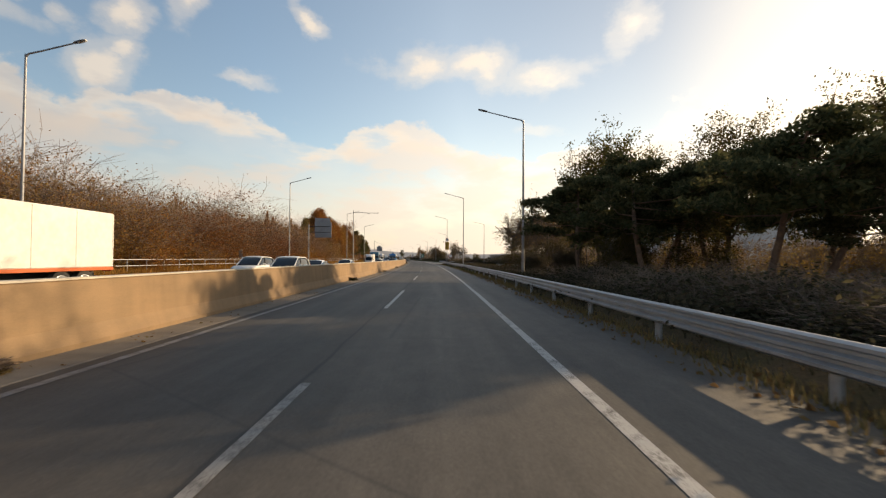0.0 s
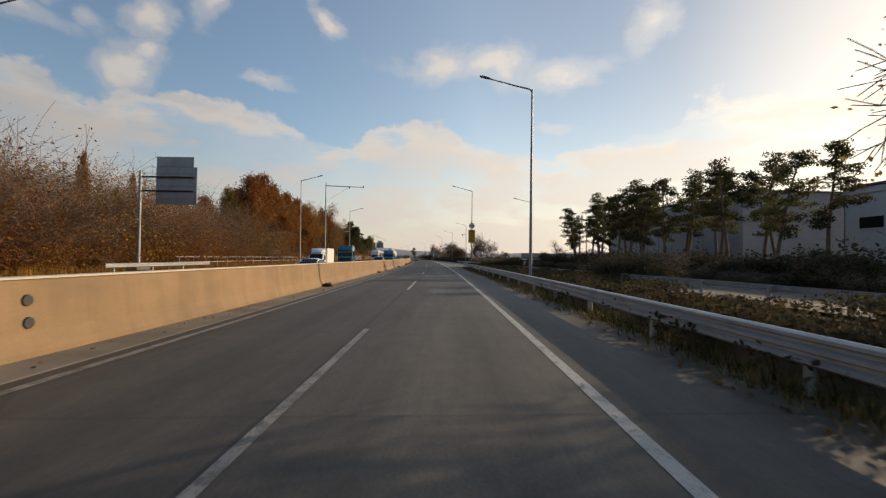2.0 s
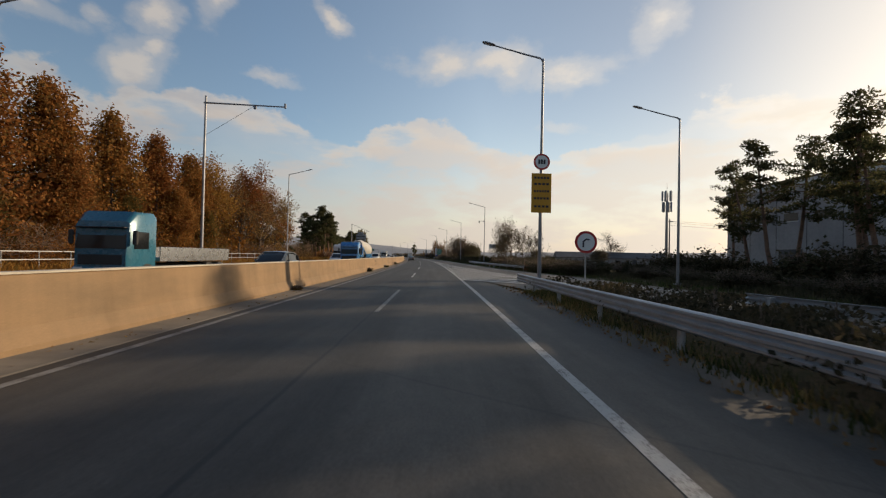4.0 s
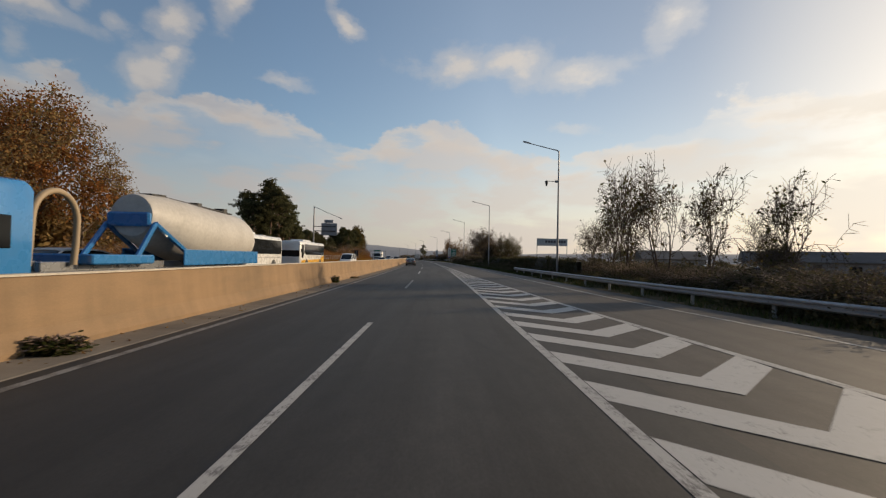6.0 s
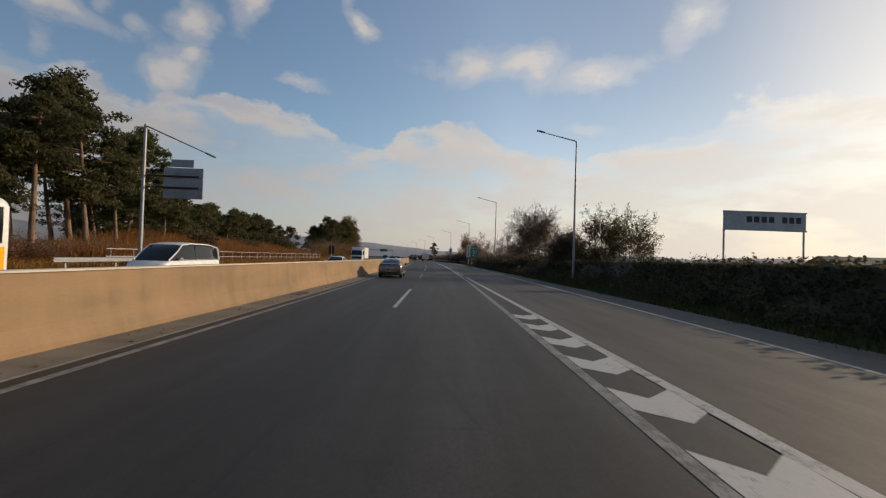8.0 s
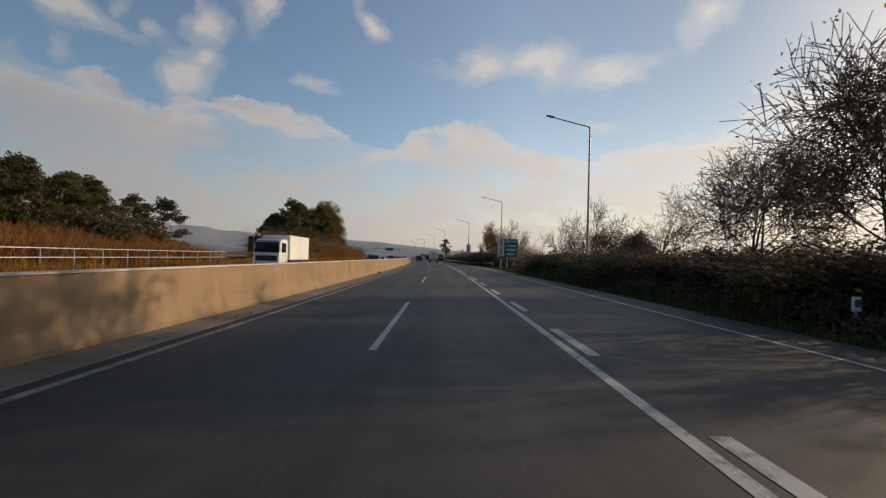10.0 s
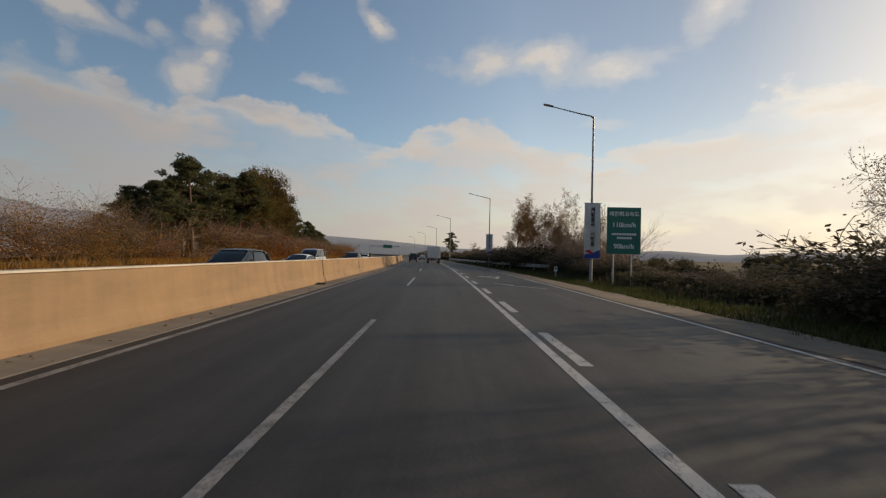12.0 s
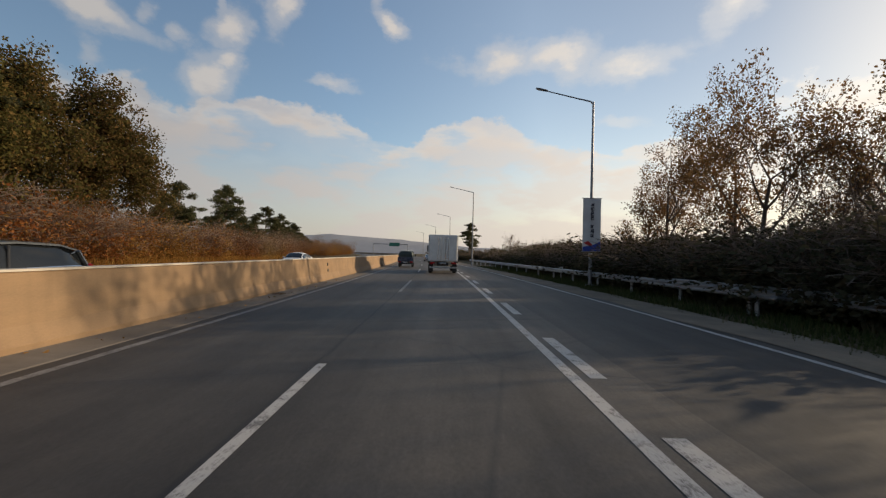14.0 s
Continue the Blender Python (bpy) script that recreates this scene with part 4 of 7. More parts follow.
young = [pine_tree(16, 8.0, 0.06, 2.9, 9), pine_tree(17, 8.0, 0.05, 3.1, 9)]
olive = [leaf_tree(21, M_OLIVE, 11.0, "broadleaf tree with olive brown leaves", 6500, width=0.3, size=0.11, tight=0.5), leaf_tree(22, M_OLIVE, 11.0, "broadleaf tree with olive brown leaves", 6500, width=0.32, size=0.11, tight=0.5)]
spreading = [leaf_tree(36, M_BROWN, 9.0, "spreading nearly bare tree with fine twigs and a few leaves", 2400, stems=3, width=0.48, name="bare_tree", group="bare trees", size=0.085, low=0.2, tight=0.3, twigs=3)]
locust = [leaf_tree(34, M_OLIVE, 9.0, "slender many-stemmed tree with drooping leaf tufts at the tips", 420, stems=4, width=0.34, name="bare_tree", group="slender roadside trees", size=0.17, tight=0.22), leaf_tree(35, M_OLIVE, 9.0, "slender many-stemmed tree with sparse leaf tufts", 320, stems=3, width=0.34, name="bare_tree", group="slender roadside trees", size=0.17, tight=0.22)]
rust = [leaf_tree(23, M_RUST, 13.0, "tall tree with rust red autumn leaves", 11000, width=0.36, size=0.15, low=0.12, tight=0.7), leaf_tree(24, M_BROWN, 13.0, "tall tree with dull brown autumn leaves", 6500, width=0.32, size=0.12, tight=0.45)]
oak = [leaf_tree(25, M_OAK, 16.0, "large spreading tree with olive and brown leaves", 20000, width=0.44, size=0.18, low=0.16, tight=0.6)]
bare = [leaf_tree(31, M_BROWN, 9.0, "nearly bare tree with a few dry leaves", 1300, width=0.4, name="bare_tree", group="bare trees", size=0.09), leaf_tree(32, M_BROWN, 9.0, "bare tree with fine twigs against the sky", 150, width=0.42, name="bare_tree", group="bare trees", size=0.07, twigs=3), leaf_tree(33, M_BROWN, 9.0, "nearly bare tree of many stems with dry leaves", 1800, stems=5, width=0.44, name="bare_tree", group="bare trees", size=0.09)]
thicket = [shrub(41, M_RUST, 9.0, leaves=12000, size=0.1), shrub(42, M_BROWN, 9.0, "thicket shrub with dull brown leaves", leaves=12000, size=0.1), shrub(43, M_RUST, 9.0, "tall thicket shrub with thin rusty leaves", leaves=6000, size=0.1)]
rusty = [shrub(44, M_RUST, 4.0, "low shrub with rust orange leaves", 9, 5200, "rust_shrub", 0.1, group="rust shrubs"), shrub(45, M_RUST, 4.0, "low shrub with rust orange leaves", 9, 5200, "rust_shrub", 0.1, group="rust shrubs")]
hedge = [shrub(46, M_DARK, 3.2, "dark tangled roadside bush", 10, 6500, "dark_bush", 0.11, "dark bushes"), shrub(47, M_DARK, 3.2, "dark tangled roadside bush", 11, 6500, "dark_bush", 0.11, "dark bushes")]
canes = [shrub(48, M_BROWN, 7.5, "clump of bare upright saplings", 6, 420, "sapling_clump", 0.09, "bare sapling clumps", spread=0.36, kids=2)]
golden = [cone_tree(51, M_GOLD, 15.0), cone_tree(52, M_RUST, 15.0, "dense tapering tree with rust brown foliage")]

autumn = [shrub(74, M_AUTUMN, 5.0, "yellowing undergrowth shrub between tree trunks", 7, 1300, "yellow_shrub", 0.13, "yellowing undergrowth"), shrub(75, M_AUTUMN, 5.0, "brown leafy undergrowth shrub between tree trunks", 7, 1000, "yellow_shrub", 0.13, "yellowing undergrowth")]
backing = [shrub(71, M_BROWN, 8.0, "dense brown undergrowth shrub", 5, 3000, "undergrowth_shrub", 0.34, "dense undergrowth"), shrub(72, M_RUST, 8.0, "dense rusty undergrowth shrub", 5, 3000, "undergrowth_shrub", 0.34, "dense undergrowth")]
darkback = [shrub(73, M_DARK, 4.0, "dense dark undergrowth shrub", 5, 3200, "dense_bush", 0.26, "dense undergrowth")]
bushy = [leaf_tree(26, M_DARK, 6.5, "round dark leafy tree with low branches", 16000, stems=5, width=0.46, size=0.07, low=0.04, tight=0.5, twigs=3), leaf_tree(27, M_OLIVE, 6.5, "round olive leafy tree with low branches", 6500, stems=3, width=0.46, size=0.08, low=0.1, tight=0.4)]

# beyond the opposite carriageway
scatter(backing, row(-30, 130, 4.2, -40.0, -33.0, 0.75, 1.0, 33) + row(126, 200, 4.0, -41.0, -33.0, 0.9, 1.25, 34) + row(363, 400, 4.0, -31.0, -29.0, 0.4, 0.6, 35) + row(400, 600, 7.0, -37.0, -30.0, 0.5, 0.75, 36) + row(200, 236, 5.0, -42, -36, 0.4, 0.55, 37))
scatter(darkback, row(66, 152, 2.2, 24.0, 29.0, 0.65, 1.0, 38) + row(85, 150, 5.0, 34.0, 40.0, 0.6, 0.9, 39) + row(150, 330, 2.6, 17.0, 21.0, 0.48, 0.62, 40) + row(170, 470, 7.0, 55.0, 110.0, 0.7, 1.1, 84) + row(328, 346, 3.2, 14.0, 16.5, 0.42, 0.52, 41) + row(346, 402, 2.4, 13.5, 16.5, 0.85, 1.05, 59) + row(402, 600, 6.0, 14.0, 18.0, 0.7, 1.2, 43) + row(248, 298, 4.0, -36.0, -29.0, 0.7, 1.0, 44))
scatter(bushy, [(249.5, 14.0, 0.86), (243.2, 14.3, 1.08), (247.0, 15.2, 0.7), (240.0, 15.2, 0.95), (254.0, 15.0, 0.6), (300.0, 19.0, 0.8), (289.0, 17.5, 0.9), (224.0, 30.0, 0.7), (205.0, 40.0, 0.8), (47.0, 9.0, (0.6, 0.5)), (52.0, 10.5, (0.6, 0.5)), (57.0, 9.5, (0.5, 0.4)), (36.0, 9.8, (0.6, 0.5)), (28.0, 9.5, (0.6, 0.5)), (39.5, 8.2, (0.5, 0.45)), (44.0, 11.5, (0.7, 0.6)), (31.5, 11.5, (0.7, 0.6))])
scatter(thicket, row(-30, 128, 2.6, -35.0, -28.5, 0.85, 1.15, 1) + row(-20, 130, 3.4, -42.0, -36.0, 1.05, 1.35, 2) + row(200, 236, 5.0, -38.0, -30.0, 0.45, 0.7, 3) + row(330, 345, 4.5, -36.0, -30.0, 0.55, 0.75, 4) + row(398, 620, 6.0, -36.0, -29.0, 0.45, 0.75, 5))
scatter(rusty, row(-30, 200, 5.0, -28.0, -26.3, 0.5, 0.95, 6) + row(228, 240, 3.6, -28.0, -26.2, 0.6, 0.9, 7) + row(240, 298, 5.0, -27.5, -26.0, 0.22, 0.4, 71) + row(338, 361, 2.6, -28.8, -26.4, 0.4, 0.7, 8) + row(361, 404, 2.0, -28.8, -26.4, 1.0, 1.5, 78) + row(356, 378, 2.2, -30.0, -28.0, 1.4, 1.8, 88))
scatter(golden, [(126, -33, 0.8), (129.5, -31, 0.98), (132, -34, 1.06), (135, -31, 1.08), (138, -34, 1.1), (141, -31, 1.02), (144.5, -33, 1.04), (147.5, -30.5, 0.98), (151, -33, 1.04), (154.5, -30.5, 0.96), (158, -33, 1.0), (161.5, -30.5, 0.92), (165, -32.5, 0.98), (123, -35, 0.7), (133, -28.5, (0.7, 0.6)), (140, -28.5, (0.7, 0.62)), (147, -28.3, (0.7, 0.55)), (155, -28.4, (0.7, 0.58)), (162, -28.5, (0.7, 0.55)), (98, -34, (0.24, 0.76)), (104, -35, (0.22, 0.72)), (112, -33, (0.24, 0.74)), (118, -35, (0.24, 0.78))])
scatter(golden, [(101, -36, (0.2, 0.72)), (108, -36, (0.2, 0.74)), (115, -36, (0.2, 0.74))])
scatter(rust, [(168.5, -30, 1.05), (173, -29, 0.98), (178, -31, 1.12), (183, -29.5, 1.18), (188, -31, 1.08), (193, -30, 1.0), (171, -36, 1.1), (181, -37, 1.2), (190, -37, 1.1)])
scatter(rust[1:], [(40, -33, (0.7, 0.72)), (50, -35, (0.75, 0.8)), (58, -32, (0.7, 0.78)), (65, -34, (0.7, 0.82)), (72, -32, (0.65, 0.72)), (80, -35, (0.7, 0.74)), (28, -34, (0.7, 0.7)), (90, -34, (0.65, 0.66))])
scatter(pines, [(349, -38, 0.8), (356, -39, 0.95), (363, -38.5, 1.0), (371, -39, 1.1), (378, -38, 1.1), (244, -35, 1.1), (251, -35, 0.95), (233.5, -31, 1.0), (236, -29.5, 1.18), (238, -33, 1.26), (239.5, -28.5, 1.22), (242, -31.5, 1.3), (244, -29.2, 1.2), (247, -28.8, 1.08), (249, -32, 1.05), (252, -30, 0.92), (198.5, -31.5, 0.66), (202, -33, 0.6), (339, -31, 0.45), (341.5, -33, 0.62), (345, -31, 0.72), (348.5, -32.5, 1.08), (351.5, -30.5, 1.22), (355, -33, 1.25)])
scatter(pines, [(358, -30.5, 1.22), (361, -33, 1.24), (364, -30.8, 1.2), (367, -33, 1.32), (370, -30.8, 1.26), (373, -34, 1.26), (399, -36, 1.0), (408, -38, 1.1), (420, -38, 1.15), (432, -40, 1.2), (446, -38, 1.1), (462, -40, 1.0), (480, -42, 0.95), (346, -32, 0.6), (349.5, -34, 0.68), (352.5, -31.5, 0.76), (355.5, -33.5, 0.95), (350, -37, 0.8), (359.5, -36, 1.2)])
scatter(pines, row(402, 475, 4.0, -41.0, -34.0, 0.6, 0.85, 56))
scatter(young, [(86, 37, 0.8), (83, 35, 0.7)] + row(246, 300, 1.9, -35.0, -31.0, 0.85, 1.15, 9) + row(250, 296, 4.0, -42.0, -36.0, 1.05, 1.35, 10) + row(345, 378, 4.5, -40.0, -33.0, 0.75, 1.0, 31) + row(398, 520, 7.0, -44.0, -37.0, 0.7, 1.0, 32) + [(205, -31, 0.5), (211, -32, 0.55), (218, -31, 0.6), (224, -33, 0.6)])
scatter(oak, [(374.5, -31, 0.98), (371.0, -30.0, 0.92), (378.0, -33.5, 1.05), (380.5, -32.0, 0.86), (385.0, -33.5, 0.64), (389.5, -32.5, 0.42)])

# right of the carriageway
scatter(umbrella, [(21.0, 12.8, 0.82), (25.5, 10.4, 0.84), (29, 12.6, 1.1), (32, 9.2, 1.0), (35, 11.8, 1.1), (18.0, 15.5, 0.74), (24, 17.5, 1.06), (32, 17.5, 1.15), (27, 14.5, 1.02)])
scatter(olive, [(38.0, 10.8, 1.0), (39.0, 13.6, 1.0), (35.5, 15.0, 1.05), (41.0, 17.5, 0.8), (28.0, 16.0, 1.0), (22.0, 19.5, 0.95), (22.5, 23.0, 0.95), (26.0, 24.0, 0.95), (31.0, 14.8, 0.8), (26.5, 20.5, 0.95), (33.5, 12.5, (0.6, 0.5)), (25.0, 13.5, (0.6, 0.42)), (29.0, 11.0, (0.5, 0.36))])
scatter(autumn, row(19, 68, 1.7, 17.0, 26.0, 0.6, 1.0, 81) + row(20, 64, 3.0, 28.0, 34.0, 0.9, 1.2, 83) + row(10, 60, 3.0, 8.5, 15.5, 0.25, 0.5, 82))
scatter(locust, [(187.0, 14.0, (0.95, 1.06)), (184.0, 15.2, (0.9, 0.95)), (191.0, 14.2, (0.75, 0.74)), (180.5, 16.0, (0.9, 0.88)), (194.5, 14.4, (0.65, 0.6)), (176.0, 17.0, (0.8, 0.75))])
scatter(spreading, [(62.8, 14.0, (1.05, 0.98)), (264.0, 14.6, (1.0, 1.12)), (272.0, 15.0, 0.95)])
scatter(bare, [(45.0, 10.2, (0.75, 0.92)), (62.0, 19.0, 0.9), (54.0, 13.0, (0.8, 0.9)), (50.0, 16.0, (0.8, 0.8)), (220.0, 49.0, 1.2), (261.0, 15.5, 0.8), (298.0, 15.0, 0.9), (294.0, 14.5, 1.02), (303.0, 16.0, 0.82), (308.5, 15.0, 0.72), (360.0, 18.5, 0.85), (356.5, 16.0, 0.95), (412.0, 13.0, 0.7), (281.0, 15.0, 0.9), (351.5, 17.0, (0.8, 1.0)), (347.5, 19.0, (0.85, 1.1)), (344.0, 17.5, (0.75, 0.9))])
scatter(rust[1:], [(358.5, 14.2, (0.72, 0.86)), (362.0, 15.2, (0.75, 0.9)), (365.5, 13.8, (0.75, 0.84)), (369.5, 14.5, (0.7, 0.66)), (356.0, 17.5, (0.72, 0.9))])
scatter(canes, row(330, 340, 1.3, 14.2, 16.0, 0.7, 0.82, 11) + row(340, 355, 1.7, 14.6, 16.5, 0.86, 1.05, 61) + row(338, 356, 2.4, 17.0, 20.0, 0.95, 1.2, 62) + row(312, 318, 3.0, 20, 22, 0.6, 0.8, 12) + row(384, 400, 4.0, 14.5, 16.0, 0.7, 0.9, 22))
scatter(hedge, [(86.0, 13.0, (1.2, 0.8)), (88.0, 13.8, (1.15, 0.75)), (225.0, 14.4, 0.9)])
scatter(hedge, row(-10, 60, 1.8, 6.4, 8.4, 0.3, 0.48, 13) + row(-2, 32, 1.4, 7.0, 8.8, 0.5, 0.68, 91) + row(62, 150, 2.4, 19.5, 24.0, 0.4, 0.58, 14) + row(150, 200, 1.7, 13.0, 17.0, 0.55, 0.75, 15) + row(192, 250, 1.5, 13.2, 15.0, 0.5, 0.62, 16) + row(250, 262, 1.5, 12.6, 14.6, 0.55, 0.7, 68) + row(262, 308, 1.8, 12.8, 15.2, 0.95, 1.2, 17) + row(308, 328, 2.0, 13.5, 16.0, 0.45, 0.6, 67) + row(328, 338, 1.7, 12.8, 14.6, 0.62, 0.78, 18))
scatter(hedge, row(338, 350, 1.5, 13.8, 15.6, 0.9, 1.1, 57) + row(350, 402, 1.3, 12.2, 14.6, 1.1, 1.4, 58) + row(402, 560, 5.0, 11.0, 14.0, 0.8, 1.3, 19) + row(150, 330, 9.0, 22.0, 30.0, 0.5, 0.7, 20))
scatter(tall, [(92, 33, 0.97), (96, 31, 0.99), (101, 30, 1.01), (106, 32, 1.08), (111, 29, 1.06), (113.5, 33, 1.10), (116, 31, 1.10), (121, 28.5, 1.08), (123.5, 32, 1.14), (126, 30, 1.10), (130, 28, 1.06), (135, 30, 1.10), (140, 27.5, 1.00), (144, 28.5, 0.92), (148, 30, 0.79), (118, 35, 1.14), (132, 36, 1.14), (104, 36, 1.10), (119, 27.5, 0.97), (137.5, 33, 1.10), (108.5, 34, 1.01), (99, 33.5, 0.97), (114.5, 27.5, 0.95), (124.5, 28.5, 1.02), (128.0, 32.5, 1.08), (133.0, 29.0, 0.98), (142.0, 31.0, 1.0)])
scatter(pines, [(452, 11, 0.85), (458, 13, 0.95)])


# ---- vehicles: y ahead, x to the right, origin on the road under the middle ----
def car_paint(name, col, metal=0.35):
    m, t, b = principled(name)
    pos = nd(t, "ShaderNodeTexCoord").outputs["Object"]
    dirt = nd(t, "ShaderNodeTexNoise", Vector=pos, Scale=2.5, Detail=5.0).outputs["Fac"]
    flake = nd(t, "ShaderNodeTexNoise", Vector=pos, Scale=400.0, Detail=1.0).outputs["Fac"]
    c = blend(t, ramp(t, dirt, ((0.5, (0, 0, 0)), (0.8, (0.35, 0.35, 0.35)))), col, tuple(v * 0.75 + 0.02 for v in col))
    c = blend(t, 0.15, c, ramp(t, flake, ((0.3, (0.7, 0.7, 0.7)), (0.7, (1.2, 1.2, 1.2)))), "MULTIPLY")
    put(t, b, Base_Color=c, Metallic=metal, Roughness=calc(t, "MULTIPLY_ADD", dirt, 0.2, 0.18), Coat_Weight=0.6, Coat_Roughness=0.06)
    return m


M_GLASS = plain("dark_vehicle_glass", (0.012, 0.014, 0.016), 0.06, 0.0)
M_GLASS.node_tree.nodes["Principled BSDF"].inputs["Specular IOR Level"].default_value = 0.35
M_BLACK = surface("black_plastic", (0.018, 0.018, 0.019), (0.03, 0.03, 0.03), rough=0.6, bump=0.05)
M_TYRE = surface("tyre_rubber", (0.022, 0.022, 0.022), (0.04, 0.038, 0.035), rough=0.85, bump=0.1)
M_RIM = plain("alloy_rim", (0.55, 0.55, 0.54), 0.3, 0.85)
M_REDLAMP = plain("red_lamp_glass", (0.36, 0.012, 0.012), 0.15, 0.0, 0.8)
M_CLEARLAMP = plain("clear_lamp_glass", (0.6, 0.62, 0.63), 0.12, 0.2, 0.8)
M_CHROME = plain("chrome_trim", (0.75, 0.75, 0.76), 0.12, 1.0)
M_PLATE = plain("plate_white", (0.7, 0.7, 0.68), 0.4)
M_WHITE = car_paint("white_paint", (0.72, 0.71, 0.68), 0.0)
M_BRONZE = car_paint("grey_bronze_paint", (0.19, 0.165, 0.14), 0.8)
M_NAVY = car_paint("dark_blue_paint", (0.035, 0.05, 0.09), 0.2)
M_BLUE = car_paint("bright_blue_paint", (0.03, 0.19, 0.45), 0.1)
M_TEAL = car_paint("teal_paint", (0.02, 0.13, 0.2), 0.1)
M_YELLOW = car_paint("yellow_paint", (0.75, 0.4, 0.01), 0.0)
M_GREY = car_paint("dark_grey_paint", (0.06, 0.065, 0.07), 0.5)
M_SILVER = car_paint("silver_paint", (0.42, 0.43, 0.44), 0.7)
M_BOX = surface("white_box_panel", (0.74, 0.72, 0.68), (0.6, 0.58, 0.54), rough=0.5, grain=4, stain=0.6, bump=0.04)
M_ORANGE = plain("orange_frame", (0.5, 0.1, 0.02), 0.5)
M_TANK = surface("cement_tank", (0.5, 0.48, 0.44), (0.38, 0.36, 0.33), rough=0.55, grain=8, stain=0.5, bump=0.05)
M_HOSE = plain("tan_hose", (0.32, 0.24, 0.15), 0.6)
M_TARP = surface("dark_tarpaulin", (0.03, 0.05, 0.045), (0.02, 0.03, 0.03), rough=0.7, bump=0.3)


def ring(y, z0, z1, w, round_top=0.12, tuck=0.06, round_low=0.08):
    """A cross-section of a body with rounded shoulders."""
    rt, rl = min(round_top, (z1 - z0) * 0.45), min(round_low, (z1 - z0) * 0.3)
    half = [(w - tuck - rl, z0), (w - tuck * 0.4, z0 + rl), (w, z0 + (z1 - z0) * 0.45), (w - 0.01, z1 - rt), (w - rt * 0.45, z1 - rt * 0.3), (w - rt * 1.3, z1)]
    return [(x, y, z) for x, z in half] + [(-x, y, z) for x, z in reversed(half)]


def wheel(parent, x, y, r=0.32, width=0.2, spokes=5, rim=None):
    """A tyre with its rim and spokes, its outer face turned away from the middle."""
    side = 1 if x > 0 else -1
    g = Geo()
    prof = [(-0.5, 0.62), (-0.5, 0.9), (-0.4, 0.985), (0.4, 0.985), (0.5, 0.9), (0.5, 0.66), (0.35, 0.62)]
    n = 22
    rings = [[(x + side * p * width, y + math.cos(6.2832 * k / n) * q * r, r + math.sin(6.2832 * k / n) * q * r) for k in range(n)] for p, q in prof]
    g.loft(rings, cap=False)
    w = new("wheel")
    w.parent = parent
    part("tyre", g, M_TYRE, w, smooth=True)
    g = Geo()
    rings = [[(x + side * p * width, y + math.cos(6.2832 * k / n) * q * r, r + math.sin(6.2832 * k / n) * q * r) for k in range(n)] for p, q in ((0.42, 0.66), (0.45, 0.6), (0.1, 0.56), (0.1, 0.02))]
    g.loft(rings, cap=True)
    g2 = Geo().tube((x + side * 0.2 * width, y, r), (x + side * 0.46 * width, y, r), r * 0.15, r * 0.12, 10)
    g.add(g2.v, g2.f)
    for k in range(spokes):
        a = 6.2832 * k / spokes
        for off in (-0.12, 0.12):
            p0 = (x + side * 0.38 * width, y + math.cos(a + off) * r * 0.14, r + math.sin(a + off) * r * 0.14)
            p1 = (x + side * 0.40 * width, y + math.cos(a + off * 1.3) * r * 0.6, r + math.sin(a + off * 1.3) * r * 0.6)
            g.tube(p0, p1, r * 0.05, r * 0.045, 5)
    part("rim", g, rim or M_RIM, w, smooth=True)
    return w


def arches(t, spots, w, r):
    """Dark wheel openings let into the body sides."""
    for x, y in spots:
        side = 1 if x > 0 else -1
        g = Geo()
        n = 20
        rings = [[(side * (w + off), y + math.cos(6.2832 * k / n) * q, r + math.sin(6.2832 * k / n) * q) for k in range(n)] for off, q in ((-0.2, r * 1.14), (0.006, r * 1.14), (0.006, r * 0.2))]
        g.loft(rings)
        part("wheel_arch", g, M_BLACK, t)


def plate_bars(parent, x, y, z, ny):
    """A number plate whose characters are plain bars; ny is the way that it faces along y."""
    p = part("number_plate", Geo().box((x, y, z), (0.5, 0.015, 0.11), bevel=0.005), M_PLATE, parent, "white plate with dark bars")
    g = Geo()
    for k in range(6):
        g.box((x - 0.19 + 0.072 * k + (0.02 if k > 2 else 0), y + ny * 0.009, z), (0.042, 0.004, 0.066))
    part("bars", g, M_BLACK, p)

